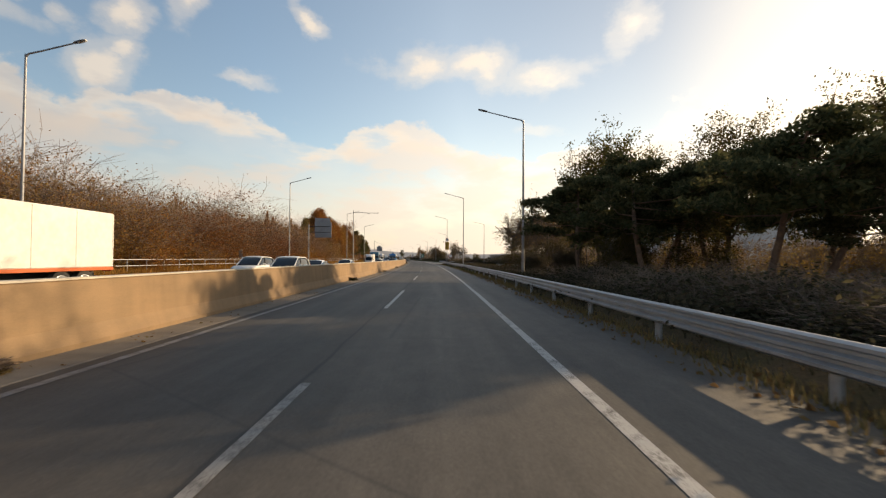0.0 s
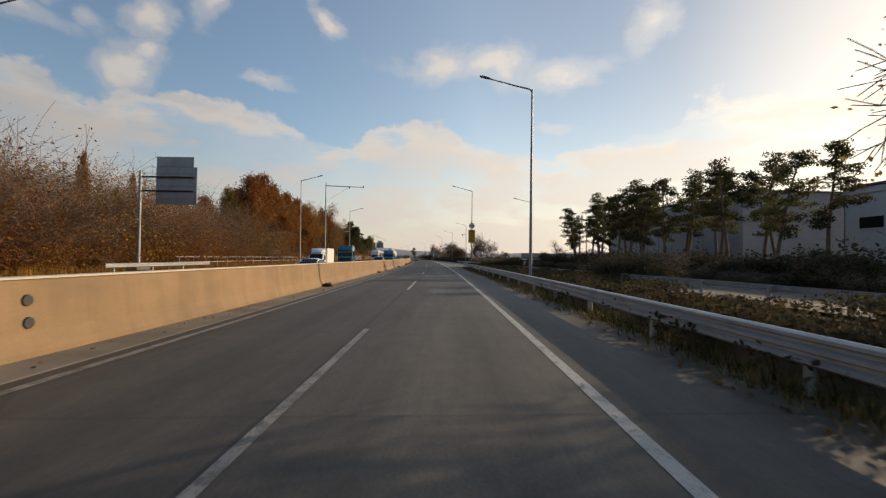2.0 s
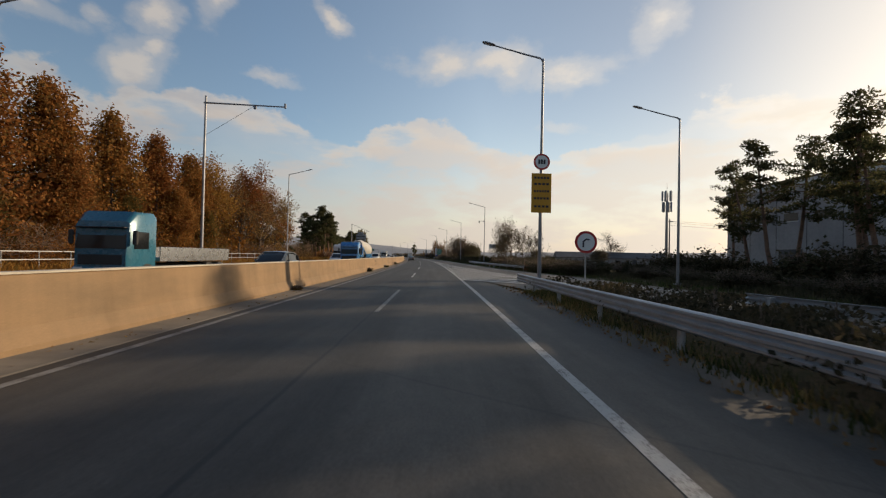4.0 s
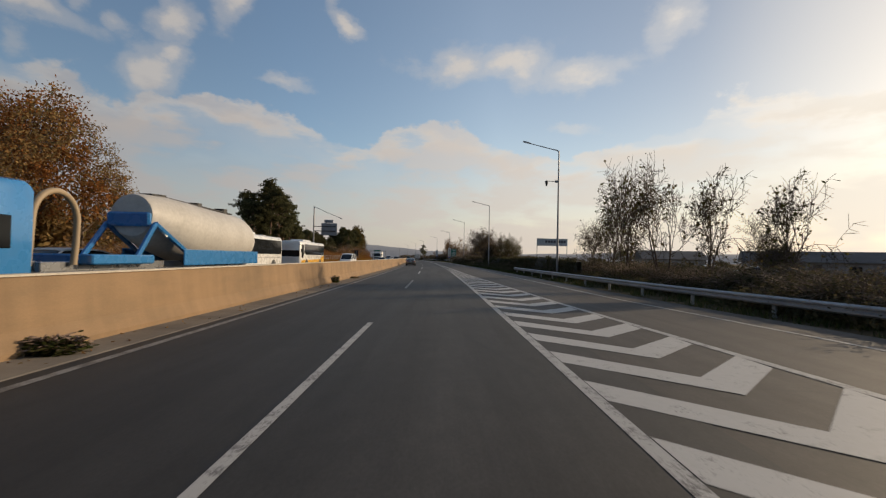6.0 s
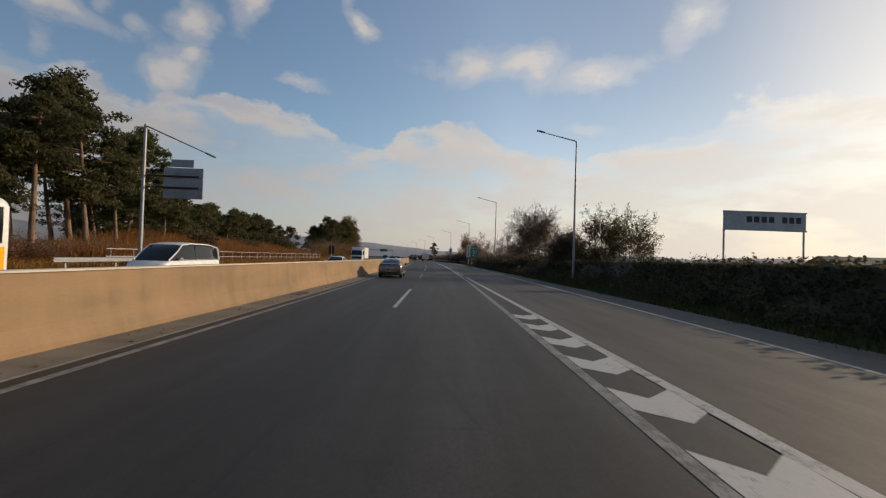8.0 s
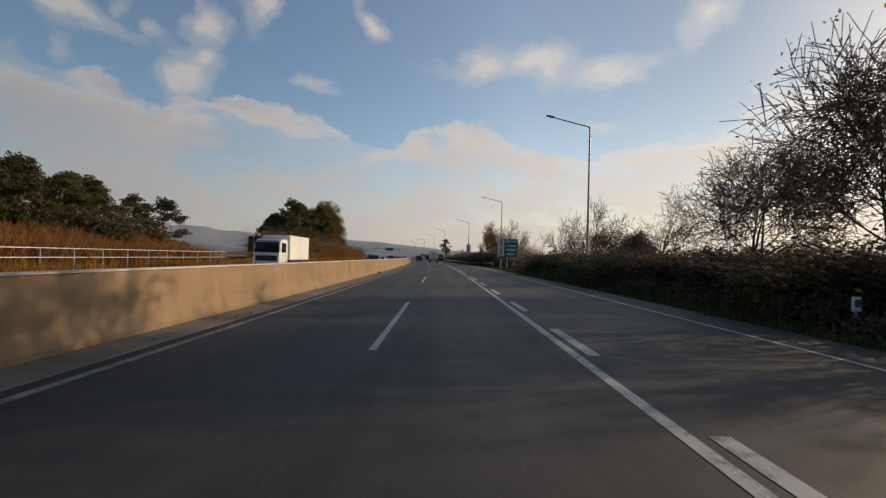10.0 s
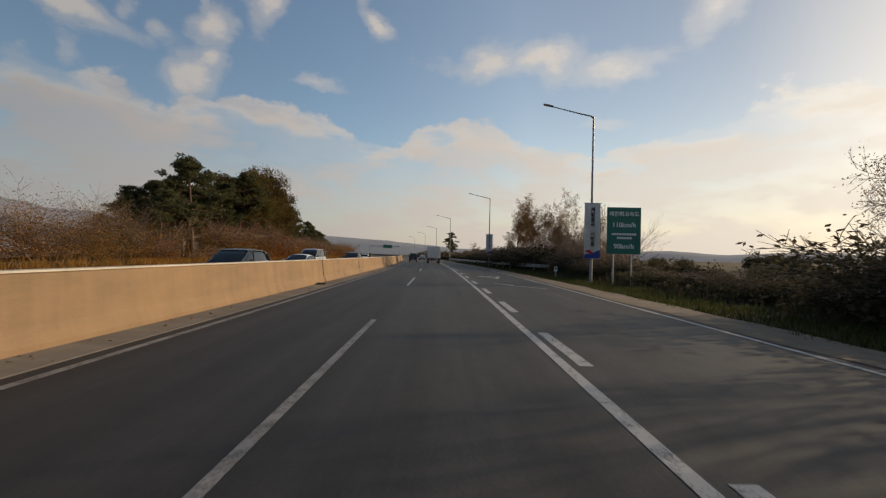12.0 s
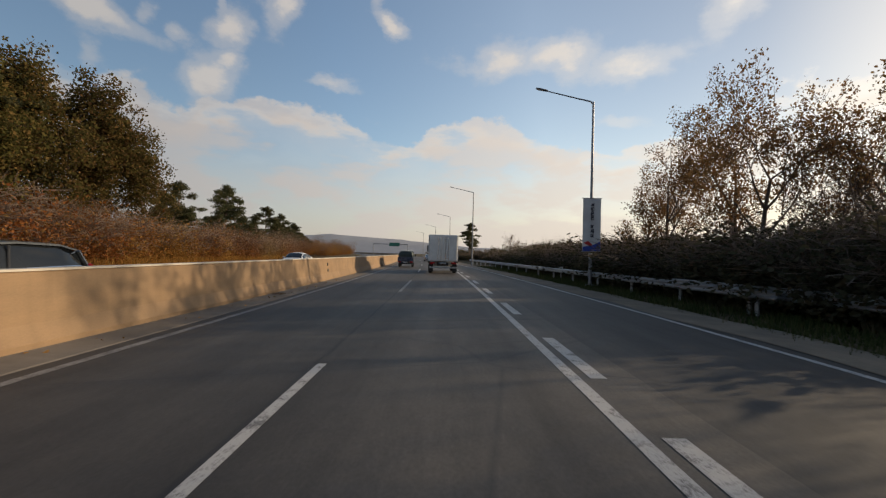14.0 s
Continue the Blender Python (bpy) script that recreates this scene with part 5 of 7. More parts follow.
# stations of the saloon's shell from tail to nose: y, underside, half widths (low, middle, belt, roof rail), heights (belt, rail, roof)
SALOON = (
    (-2.300, 0.44, 0.60, 0.66, 0.62, 0.50, 0.66, 0.71, 0.72), (-2.285, 0.36, 0.70, 0.75, 0.73, 0.60, 0.76, 0.83, 0.84), (-2.25, 0.30, 0.76, 0.80, 0.79, 0.66, 0.82, 0.92, 0.93),
    (-2.19, 0.26, 0.80, 0.84, 0.82, 0.70, 0.88, 0.995, 1.015), (-2.13, 0.24, 0.83, 0.86, 0.835, 0.71, 0.92, 1.015, 1.035), (-1.98, 0.22, 0.86, 0.885, 0.85, 0.70, 0.945, 1.02, 1.04),
    (-1.82, 0.21, 0.875, 0.895, 0.855, 0.67, 0.955, 1.045, 1.075), (-1.55, 0.20, 0.885, 0.9, 0.86, 0.635, 0.955, 1.13, 1.175), (-1.3, 0.20, 0.885, 0.9, 0.862, 0.62, 0.95, 1.21, 1.265),
    (-1.0, 0.20, 0.885, 0.9, 0.862, 0.61, 0.945, 1.285, 1.35), (-0.75, 0.20, 0.885, 0.9, 0.862, 0.605, 0.94, 1.325, 1.395), (-0.3, 0.20, 0.885, 0.9, 0.862, 0.60, 0.93, 1.362, 1.44),
    (0.1, 0.20, 0.885, 0.9, 0.862, 0.60, 0.92, 1.358, 1.44), (0.42, 0.20, 0.885, 0.9, 0.86, 0.605, 0.915, 1.325, 1.405), (0.72, 0.20, 0.885, 0.9, 0.858, 0.625, 0.905, 1.22, 1.28),
    (1.0, 0.20, 0.885, 0.9, 0.855, 0.665, 0.9, 1.09, 1.12), (1.24, 0.20, 0.885, 0.9, 0.85, 0.72, 0.895, 0.965, 0.985), (1.5, 0.20, 0.88, 0.895, 0.84, 0.7, 0.87, 0.925, 0.955),
    (1.85, 0.20, 0.86, 0.875, 0.81, 0.66, 0.8, 0.85, 0.875), (2.08, 0.22, 0.82, 0.84, 0.76, 0.6, 0.72, 0.765, 0.785), (2.2, 0.26, 0.74, 0.76, 0.68, 0.52, 0.64, 0.68, 0.695), (2.27, 0.34, 0.6, 0.62, 0.56, 0.42, 0.54, 0.57, 0.58),
)


def saloon_shell(t, paint):
    """One smooth skin over the stations, parted into painted body and glass."""
    rows = []
    for y, z0, wl, wm, wb, wc, zb, zc, zr in SALOON:
        mid = 0.5 * (z0 + zb)
        half = [(wl - 0.12, z0), (wl - 0.02, z0 + 0.05), (wl + 0.012, z0 + 0.13), (wm - 0.012, mid - 0.06), (wm, mid + 0.02), (wm - 0.008, mid + 0.14), (wb + 0.012, zb - 0.05), (wb - 0.02, zb)]
        for f in (0.12, 0.5, 0.86, 1.0):
            half.append((wb - 0.02 + (wc - wb + 0.02) * f + 0.02 * math.sin(math.pi * f), zb + (zc - zb) * f))
        half += [(wc * 0.86, zc + (zr - zc) * 0.45), (wc * 0.6, zc + (zr - zc) * 0.78), (0.0, zr)]
        rows.append([(x, y, z) for x, z in half] + [(-x, y, z) for x, z in reversed(half[:-1])])
    n = len(rows[0])
    points = [q for r in rows for q in r]
    skin = []
    panes = {"windscreen": [], "rear_window": [], "side_window": [], "side_window_far": []}
    for i in range(1, len(rows)):
        y = 0.5 * (SALOON[i][0] + SALOON[i - 1][0])
        for k in range(n - 1):
            c = k if k < 14 else n - 2 - k
            side = 8 <= c <= 9 and -1.5 < y < 0.95
            back = c >= 11 and -1.85 < y < -0.85
            front = c >= 11 and 0.42 < y < 1.2
            into = panes["side_window" if k < 14 else "side_window_far"] if side else panes["rear_window"] if back else panes["windscreen"] if front else skin
            into.append((i * n + k, i * n + k + 1, (i - 1) * n + k + 1, (i - 1) * n + k))
    skin += [tuple(range(n - 1, -1, -1)), tuple(range((len(rows) - 1) * n, len(rows) * n))]
    skin += [(i * n + n - 1, i * n, (i - 1) * n, (i - 1) * n + n - 1) for i in range(1, len(rows))]

    def cut(faces):
        used = sorted({q for f in faces for q in f})
        at = {q: i for i, q in enumerate(used)}
        return Geo().add([points[q] for q in used], [tuple(at[q] for q in f) for f in faces])

    part("body", cut(skin), paint, t, smooth=True)
    for pane, faces in panes.items():
        part(pane.replace("_far", ""), cut(faces), M_GLASS, t, "dark tinted glass", smooth="all")
    for sx in (-1, 1):
        arc = [r for r in rows if -1.6 < r[0][1] < 1.05]
        part("window_trim", Geo().bent([(sx * (r[10][0] + 0.012), r[10][1], r[10][2] + 0.012) for r in arc], [0.014] * len(arc), 6), M_CHROME, t, "bright chrome strip over the side windows")
        part("window_trim", Geo().bent([(sx * (r[8][0] + 0.008), r[8][1], r[8][2] - 0.012) for r in arc], [0.009] * len(arc), 5), M_BLACK, t)
        for y in (-0.98, -0.2):
            i = min(range(len(rows)), key=lambda q: abs(rows[q][0][1] - y))
            a, b_ = rows[i][8], rows[i][10]
            part("pillar", Geo().tube((sx * (a[0] + 0.004), a[1], a[2]), (sx * (b_[0] + 0.004), b_[1] - 0.04, b_[2]), 0.02, 0.018, 6), M_BLACK, t)
        part("sill", Geo().box((sx * 0.885, 0.03, 0.3), (0.05, 1.85, 0.03), bevel=0.012), paint, t)
        part("side_crease", Geo().box((sx * 0.897, 0.0, 0.42), (0.03, 1.75, 0.02), Matrix.Rotation(0.05, 3, "X"), bevel=0.009), paint, t)
        part("rear_light", Geo().box((sx * 0.52, -2.293, 0.8), (0.26, 0.02, 0.025), bevel=0.008), M_CLEARLAMP, t)
    part("diffuser", Geo().loft([[(-0.62 + q, -2.29, 0.28), (0.62 - q, -2.29, 0.28), (0.58 - q, -2.302, 0.42), (-0.58 + q, -2.302, 0.42)] for q in (0.0,)] + [[(-0.62, -2.0, 0.2), (0.62, -2.0, 0.2), (0.58, -2.0, 0.42), (-0.58, -2.0, 0.42)]]), M_BLACK, t, "black lower rear bumper")



def passenger_car(name, label, paint, kind="sedan", hero=False):
    """A car: sedan, suv or van."""
    t = thing(name, label, "car", "cars on the road")
    W = 0.9
    if kind == "sedan":
        L = 4.57
        cabin = [(0, 0, 0, 0, 0.6)] * 6 + [(0.85, 0.955, 1.22, 0.78, 0.62), (1.3, 0.91, 0.93, 0.74, 0.66)]
        axles, r = (-1.32, 1.38), 0.325
    elif kind == "suv":
        L, body = 4.6, [(-2.28, 0.42, 0.85, 0.76), (-2.24, 0.34, 1.05, 0.84), (-2.05, 0.28, 1.1, 0.89), (-1.2, 0.26, 1.09, 0.92), (0.2, 0.26, 1.05, 0.92), (1.0, 0.26, 1.04, 0.91), (1.6, 0.26, 1.0, 0.9), (2.05, 0.28, 0.9, 0.84), (2.25, 0.34, 0.7, 0.7)]
        cabin = [(-2.2, 1.08, 1.1, 0.78, 0.72), (-2.0, 1.09, 1.5, 0.82, 0.66), (-1.5, 1.09, 1.64, 0.83, 0.64), (-0.4, 1.07, 1.68, 0.83, 0.64), (0.25, 1.05, 1.64, 0.82, 0.64), (0.7, 1.05, 1.42, 0.8, 0.66), (1.25, 1.03, 1.05, 0.76, 0.68)]
        roof = [(-2.02, 1.53), (-1.5, 1.655), (-0.4, 1.695), (0.25, 1.655), (0.35, 1.62)]
        axles, r = (-1.35, 1.4), 0.36
    else:
        L, body = 5.1, [(-2.55, 0.4, 1.0, 0.85), (-2.5, 0.3, 1.12, 0.92), (-1.0, 0.28, 1.12, 0.95), (1.2, 0.28, 1.1, 0.95), (1.9, 0.28, 1.08, 0.93), (2.35, 0.3, 0.96, 0.88), (2.55, 0.36, 0.75, 0.76)]
        cabin = [(-2.52, 1.1, 1.12, 0.84, 0.8), (-2.42, 1.11, 1.82, 0.88, 0.74), (-1.5, 1.11, 1.93, 0.9, 0.74), (0.2, 1.1, 1.94, 0.9, 0.74), (0.9, 1.1, 1.86, 0.88, 0.74), (1.4, 1.09, 1.55, 0.86, 0.76), (2.0, 1.06, 1.08, 0.8, 0.76)]
        roof = [(-2.45, 1.8), (-1.5, 1.945), (0.2, 1.955), (0.9, 1.875), (0.98, 1.83)]
        axles, r = (-1.55, 1.6), 0.34
    if kind == "sedan":
        saloon_shell(t, paint)
    else:
        part("body", Geo().loft([ring(*st) for st in body]), paint, t, smooth=True)
    w1 = cabin[3][4]
    if kind != "sedan":
        # glass house, then roof skin and pillars over it
        gl = []
        for y, z0, z1, w0, w1 in cabin:
            h = z1 - z0
            half = [(w0, z0 - 0.02), (w0 - (w0 - w1) * 0.55, z0 + h * 0.6), (w1, z0 + h * 0.9), (w1 * 0.8, z1)]
            gl.append([(x, y, z) for x, z in half] + [(-x, y, z) for x, z in reversed(half)])
        part("window_glass", Geo().loft(gl), M_GLASS, t, "dark tinted glass", smooth=True)
        rf = []
        for y, z in roof:
            half = [(w1 + 0.035, z - 0.075), (w1 + 0.03, z - 0.03), (w1 * 0.8, z + 0.0), (w1 * 0.3, z + 0.012)]
            rf.append([(x, y, zz) for x, zz in half] + [(-x, y, zz) for x, zz in reversed(half)] + [(-w1 * 0.8, y, z - 0.04), (w1 * 0.8, y, z - 0.04)])
        part("roof", Geo().loft(rf), paint, t, smooth=True)
    for sx in (-1, 1):
        if kind != "sedan":
            a = cabin[-1]
            part("pillar", Geo().bent([(sx * (a[3] - 0.0), a[0], a[2] - 0.02), (sx * (cabin[-2][4] + 0.07), cabin[-2][0], cabin[-2][2] - 0.07), (sx * (w1 + 0.02), roof[-1][0], roof[-1][1] - 0.05)], [0.04, 0.035, 0.03], 6), paint, t, smooth=True)
            c = cabin[0]
            part("pillar", Geo().bent([(sx * (c[3] + 0.02), c[0], c[1] - 0.01), (sx * (cabin[1][4] + 0.06), cabin[1][0], cabin[1][2] - 0.04), (sx * (w1 + 0.02), roof[0][0], roof[0][1] - 0.05)], [0.06, 0.055, 0.03], 6), paint, t, smooth=True)
            zb = cabin[3][1]
            part("pillar", Geo().tube((sx * (cabin[4][3] + 0.003), -0.1, zb), (sx * (w1 + 0.03), -0.2, cabin[4][2] - 0.06), 0.028, 0.025, 6), M_BLACK, t)
        part("mirror", Geo().box((sx * 0.98, cabin[-2][0] - 0.1, cabin[-2][1] + 0.06), (0.2, 0.13, 0.14), bevel=0.045), M_BLACK if hero else paint, t, smooth=True)
        if kind != "sedan":
            part("window_trim", Geo().bent([(sx * (cabin[i][3] + 0.008), cabin[i][0], cabin[i][1] + 0.005) for i in range(1, len(cabin) - 1)], [0.012] * (len(cabin) - 2), 5), M_CHROME, t)
            part("sill", Geo().box((sx * (W - 0.045), 0.03, 0.235), (0.1, 1.9, 0.1), bevel=0.03), M_BLACK, t)
        for y in ((-0.62, 0.32) if kind != "van" else (-0.2, 0.9)):
            part("door_handle", Geo().box((sx * (0.895 if kind == "sedan" else 0.93 if kind == "suv" else 0.965), y, 0.8 if kind == "sedan" else 0.86), (0.035, 0.2, 0.035), bevel=0.012), M_CHROME if hero else paint, t)
        # door gaps
        for y in ((-1.02, -0.12, 0.93) if kind != "van" else (-0.7, 0.4, 1.45)):
            part("door_gap", Geo().box((sx * (W - 0.012 if kind == "sedan" else W + 0.015), y, 0.6), (0.012, 0.008, 0.55)), M_BLACK, t)
        part("headlight", Geo().box((sx * 0.62, L / 2 - 0.22, 0.68 if kind == "sedan" else 0.82), (0.34, 0.22, 0.13), Matrix.Rotation(-sx * 0.35, 3, "Z"), bevel=0.04), M_CLEARLAMP, t, smooth=True)
        if kind == "sedan":
            part("tail_light", Geo().loft([[(sx * x, y0, z0), (sx * x, y1, z1), (sx * (x - 0.02), y1 + 0.08, z1 - 0.01), (sx * (x - 0.02), y0 + 0.08, z0 + 0.01)][:: -sx] for x, y0, y1, z0, z1 in ((0.34, -2.302, -2.296, 0.79, 0.82), (0.56, -2.3, -2.28, 0.775, 0.875), (0.72, -2.288, -2.26, 0.77, 0.905), (0.805, -2.24, -2.2, 0.78, 0.92), (0.862, -2.08, -2.06, 0.81, 0.92), (0.88, -1.9, -1.9, 0.86, 0.9))]), M_REDLAMP, t, "red wraparound tail light", smooth=True)
            part("reflector", Geo().box((sx * 0.6, -2.285, 0.47), (0.3, 0.04, 0.035), Matrix.Rotation(sx * 0.25, 3, "Z"), bevel=0.01), M_REDLAMP, t)
        else:
            part("tail_light", Geo().box((sx * (W - 0.1), -L / 2 + 0.03, 1.0), (0.16, 0.12, 0.3), bevel=0.03), M_REDLAMP, t)
    if kind != "sedan":
        part("bumper", Geo().box((0, -L / 2 + 0.1, 0.3), (1.44, 0.2, 0.2), bevel=0.05), M_BLACK, t, "black lower rear bumper", smooth=True)
    part("grille", Geo().box((0, L / 2 - 0.03, 0.5), (0.9, 0.06, 0.26), bevel=0.02), M_BLACK, t)
    if kind == "sedan":
        part("spoiler", Geo().box((0, -2.14, 1.035), (1.3, 0.1, 0.025), bevel=0.011), paint, t, smooth=True)
        part("bumper_crease", Geo().box((0, -2.296, 0.6), (1.28, 0.03, 0.02), bevel=0.009), paint, t)
        part("boot_gap", Geo().box((0, -2.298, 0.65), (1.0, 0.02, 0.012)), M_BLACK, t)
        part("badge", Geo().tube((0, -2.22, 0.93), (0, -2.262, 0.925), 0.045, 0.05, 12), M_CHROME, t, "plain chrome oval")
    if hero:
        part("antenna", Geo().box((0, -0.95, 1.44), (0.04, 0.14, 0.09), bevel=0.015), paint, t)
    plate_bars(t, 0, -L / 2 - (0.02 if kind == "sedan" else 0.01), 0.75 if kind == "sedan" else 0.72, -1)
    plate_bars(t, 0, L / 2 + 0.01, 0.45, 1)
    spots = [(sx * W, y) for sx in (-1, 1) for y in axles]
    arches(t, spots, W - 0.005 if kind == "sedan" else W + 0.02, r)
    for x, y in spots:
        wheel(t, x - (0.085 if x > 0 else -0.085), y, r, 0.2)
    return t


def rounded_box(L, W, z0, z1, r=0.2, nose=0.0):
    """A long body along y with rounded edges, drawn in at the nose."""
    rings = []
    for y, k in ((-L / 2, 0.0), (-L / 2 + r * 0.3, 0.7), (-L / 2 + r, 1.0), (L / 2 - r - nose, 1.0), (L / 2 - r * 0.3 - nose * 0.3, 0.75), (L / 2, 0.0)):
        q = r * (1 - k) * 0.9
        rings.append(ring(y, z0 + q * 0.3, z1 - q, W / 2 - q * 0.6, r, 0.03, 0.05))
    return Geo().loft(rings)


def coach(name, label, band):
    """A touring coach with dark windows; band paints the lower side."""
    t = thing(name, label, "bus", "coaches")
    L, W = 12.0, 2.5
    part("body", rounded_box(L, W, 0.32, 3.3, 0.28, 0.1), M_WHITE, t, smooth=True)
    for sx in (-1, 1):
        part("side_window", Geo().loft([[(sx * 1.252, y, 1.62 + lo), (sx * 1.262, y, 2.3), (sx * 1.25, y, 2.92), (sx * 1.2, y, 2.92), (sx * 1.2, y, 1.62 + lo)][:: -sx] for y, lo in ((-5.65, 0.0), (-5.5, 0.0), (3.6, 0.0), (4.3, 0.25))]), M_GLASS, t, "long dark window band", smooth=True)
        part("driver_window", Geo().loft([[(sx * 1.255, y, lo), (sx * 1.255, y, hi), (sx * 1.2, y, hi), (sx * 1.2, y, lo)][:: -sx] for y, lo, hi in ((4.45, 1.75, 2.8), (4.8, 1.3, 2.85), (5.5, 1.2, 2.85))]), M_GLASS, t)
        if band:
            part("stripe", Geo().loft([[(sx * 1.256, y, 0.4), (sx * 1.256, y, z), (sx * 1.2, y, z), (sx * 1.2, y, 0.4)][:: -sx] for y, z in ((-5.75, 1.5), (-4.9, 1.42), (-3.4, 1.05), (4.4, 0.98), (5.5, 0.95))]), M_YELLOW, t, "yellow lower band")
        part("mirror_arm", Geo().bent([(sx * 1.1, 5.85, 2.85), (sx * 1.4, 6.2, 2.8), (sx * 1.5, 6.25, 2.4)], [0.035, 0.035, 0.03], 6), M_BLACK, t)
        part("mirror", Geo().box((sx * 1.5, 6.25, 2.1), (0.24, 0.14, 0.5), bevel=0.05), M_BLACK, t, smooth=True)
        for y in (-3.6, 3.3):
            g = Geo()
            rings = [[(sx * off, y + math.cos(6.2832 * k / 20) * q, 0.5 + math.sin(6.2832 * k / 20) * q) for k in range(20)] for off, q in ((1.0, 0.6), (1.262, 0.6), (1.262, 0.1))]
            part("wheel_arch", g.loft(rings), M_BLACK, t)
            wheel(t, sx * 1.12, y, 0.5, 0.28, 5)
        part("headlight", Geo().box((sx * 0.95, 5.88, 0.75), (0.4, 0.16, 0.24), bevel=0.05), M_CLEARLAMP, t)
        part("tail_light", Geo().box((sx * 1.05, -5.92, 1.1), (0.2, 0.1, 0.6), bevel=0.03), M_REDLAMP, t)
        part("hatch_line", Geo().box((sx * 1.252, -1.0, 1.3), (0.01, 8.6, 0.015)), M_BLACK, t)
    part("windscreen", Geo().loft([[(-w, y, z), (w, y, z), (w, y - 0.1, z), (-w, y - 0.1, z)] for w, y, z in ((1.05, 5.97, 1.05), (1.14, 6.02, 1.6), (1.12, 5.99, 2.4), (1.06, 5.9, 2.98))]), M_GLASS, t, "large black windscreen")
    g = Geo()
    for k in range(7):
        g.box((-0.5 + 0.16 * k, 6.005, 2.62), (0.1, 0.02, 0.1))
    part("sign_bars", g, M_PLATE, t, "pale bars of an unreadable route sign")
    part("roof_unit", rounded_box(3.6, 1.7, 3.22, 3.52, 0.16), M_WHITE, t, smooth=True, m=pose(0, 1.6, 0))
    part("roof_hatch", rounded_box(0.9, 1.0, 3.25, 3.4, 0.06), M_WHITE, t, smooth=True, m=pose(0, -3.2, 0))
    return t


def small_truck(name, label, paint, box=True, tarp=False):
    """A light cab-over truck with a box or an open bed."""
    t = thing(name, label, "truck", "trucks on the road")
    rings = [ring(y, z0, z1, w, 0.1) for y, z0, z1, w in ((0.95, 0.5, 1.05, 0.84), (1.0, 0.4, 1.1, 0.86), (2.35, 0.4, 1.1, 0.86), (2.5, 0.42, 0.98, 0.82), (2.56, 0.5, 0.85, 0.7))]
    part("cab", Geo().loft(rings), paint, t, smooth=True)
    up = []
    for y, z0, z1, w0, w1 in ((0.95, 1.05, 1.9, 0.82, 0.74), (1.7, 1.05, 1.95, 0.83, 0.74), (2.0, 1.05, 1.86, 0.82, 0.74), (2.48, 1.0, 1.06, 0.8, 0.78)):
        half = [(w0, z0), (w0 - 0.02, z0 + (z1 - z0) * 0.3), (w1, z1 - 0.08), (w1 - 0.1, z1)]
        up.append([(x, y, z) for x, z in half] + [(-x, y, z) for x, z in reversed(half)])
    part("cab_top", Geo().loft(up), paint, t, smooth=True)
    part("windscreen", Geo().loft([[(-0.7, 2.5, 1.08), (0.7, 2.5, 1.08), (0.7, 2.42, 1.06), (-0.7, 2.42, 1.06)], [(-0.66, 2.06, 1.83), (0.66, 2.06, 1.83), (0.66, 1.98, 1.8), (-0.66, 1.98, 1.8)]]), M_GLASS, t)
    for sx in (-1, 1):
        part("side_window", Geo().loft([[(sx * 0.835, y, 1.15), (sx * 0.775, y, hi), (sx * 0.72, y, hi), (sx * 0.72, y, 1.15)][:: -sx] for y, hi in ((1.15, 1.75), (1.75, 1.75), (2.2, 1.3))]), M_GLASS, t)
        part("mirror", Geo().box((sx * 1.0, 2.3, 1.35), (0.16, 0.1, 0.26), bevel=0.03), M_BLACK, t)
        part("headlight", Geo().box((sx * 0.62, 2.5, 0.72), (0.3, 0.1, 0.2), bevel=0.03), M_CLEARLAMP, t)
        part("tail_light", Geo().box((sx * 0.68, -2.58, 0.62), (0.3, 0.05, 0.13), bevel=0.01), M_REDLAMP, t)
        for y, r in ((1.75, 0.32), (-1.35, 0.3)):
            wheel(t, sx * 0.74, y, r, 0.2, 5)
    part("chassis", Geo().box((0, -0.8, 0.58), (0.8, 3.6, 0.16), bevel=0.02), M_BLACK, t)
    if box:
        part("cargo_box", Geo().box((0, -0.9, 1.62), (1.8, 3.3, 1.75), bevel=0.04), M_BOX, t, "plain white cargo box")
        part("wind_deflector", Geo().loft([ring(y, 1.9, z, w, 0.2) for y, z, w in ((0.85, 2.45, 0.74), (1.3, 2.4, 0.74), (1.8, 2.2, 0.68), (2.0, 1.98, 0.5))]), paint, t, smooth=True)
    else:
        part("cargo_bed", Geo().box((0, -0.85, 0.72), (1.72, 3.3, 0.1), bevel=0.02), paint, t)
        for x, y, a, b_ in ((-0.85, -0.85, 0.05, 3.3), (0.85, -0.85, 0.05, 3.3), (0, -2.48, 1.7, 0.05), (0, 0.78, 1.7, 0.05)):
            part("side_board", Geo().box((x, y, 0.95), (a, b_, 0.4), bevel=0.01), paint, t)
        if tarp:
            part("tarpaulin", Geo().loft([ring(y, 1.1, z, 0.8, 0.25) for y, z in ((-2.4, 1.5), (-2.2, 1.78), (-1.0, 1.86), (0.3, 1.84), (0.7, 1.7))]), M_TARP, t, "dark covered load", smooth=True)
    part("rear_bumper", Geo().box((0, -2.56, 0.42), (1.5, 0.08, 0.12), bevel=0.02), M_BLACK, t)
    plate_bars(t, 0, -2.62, 0.55, -1)
    return t


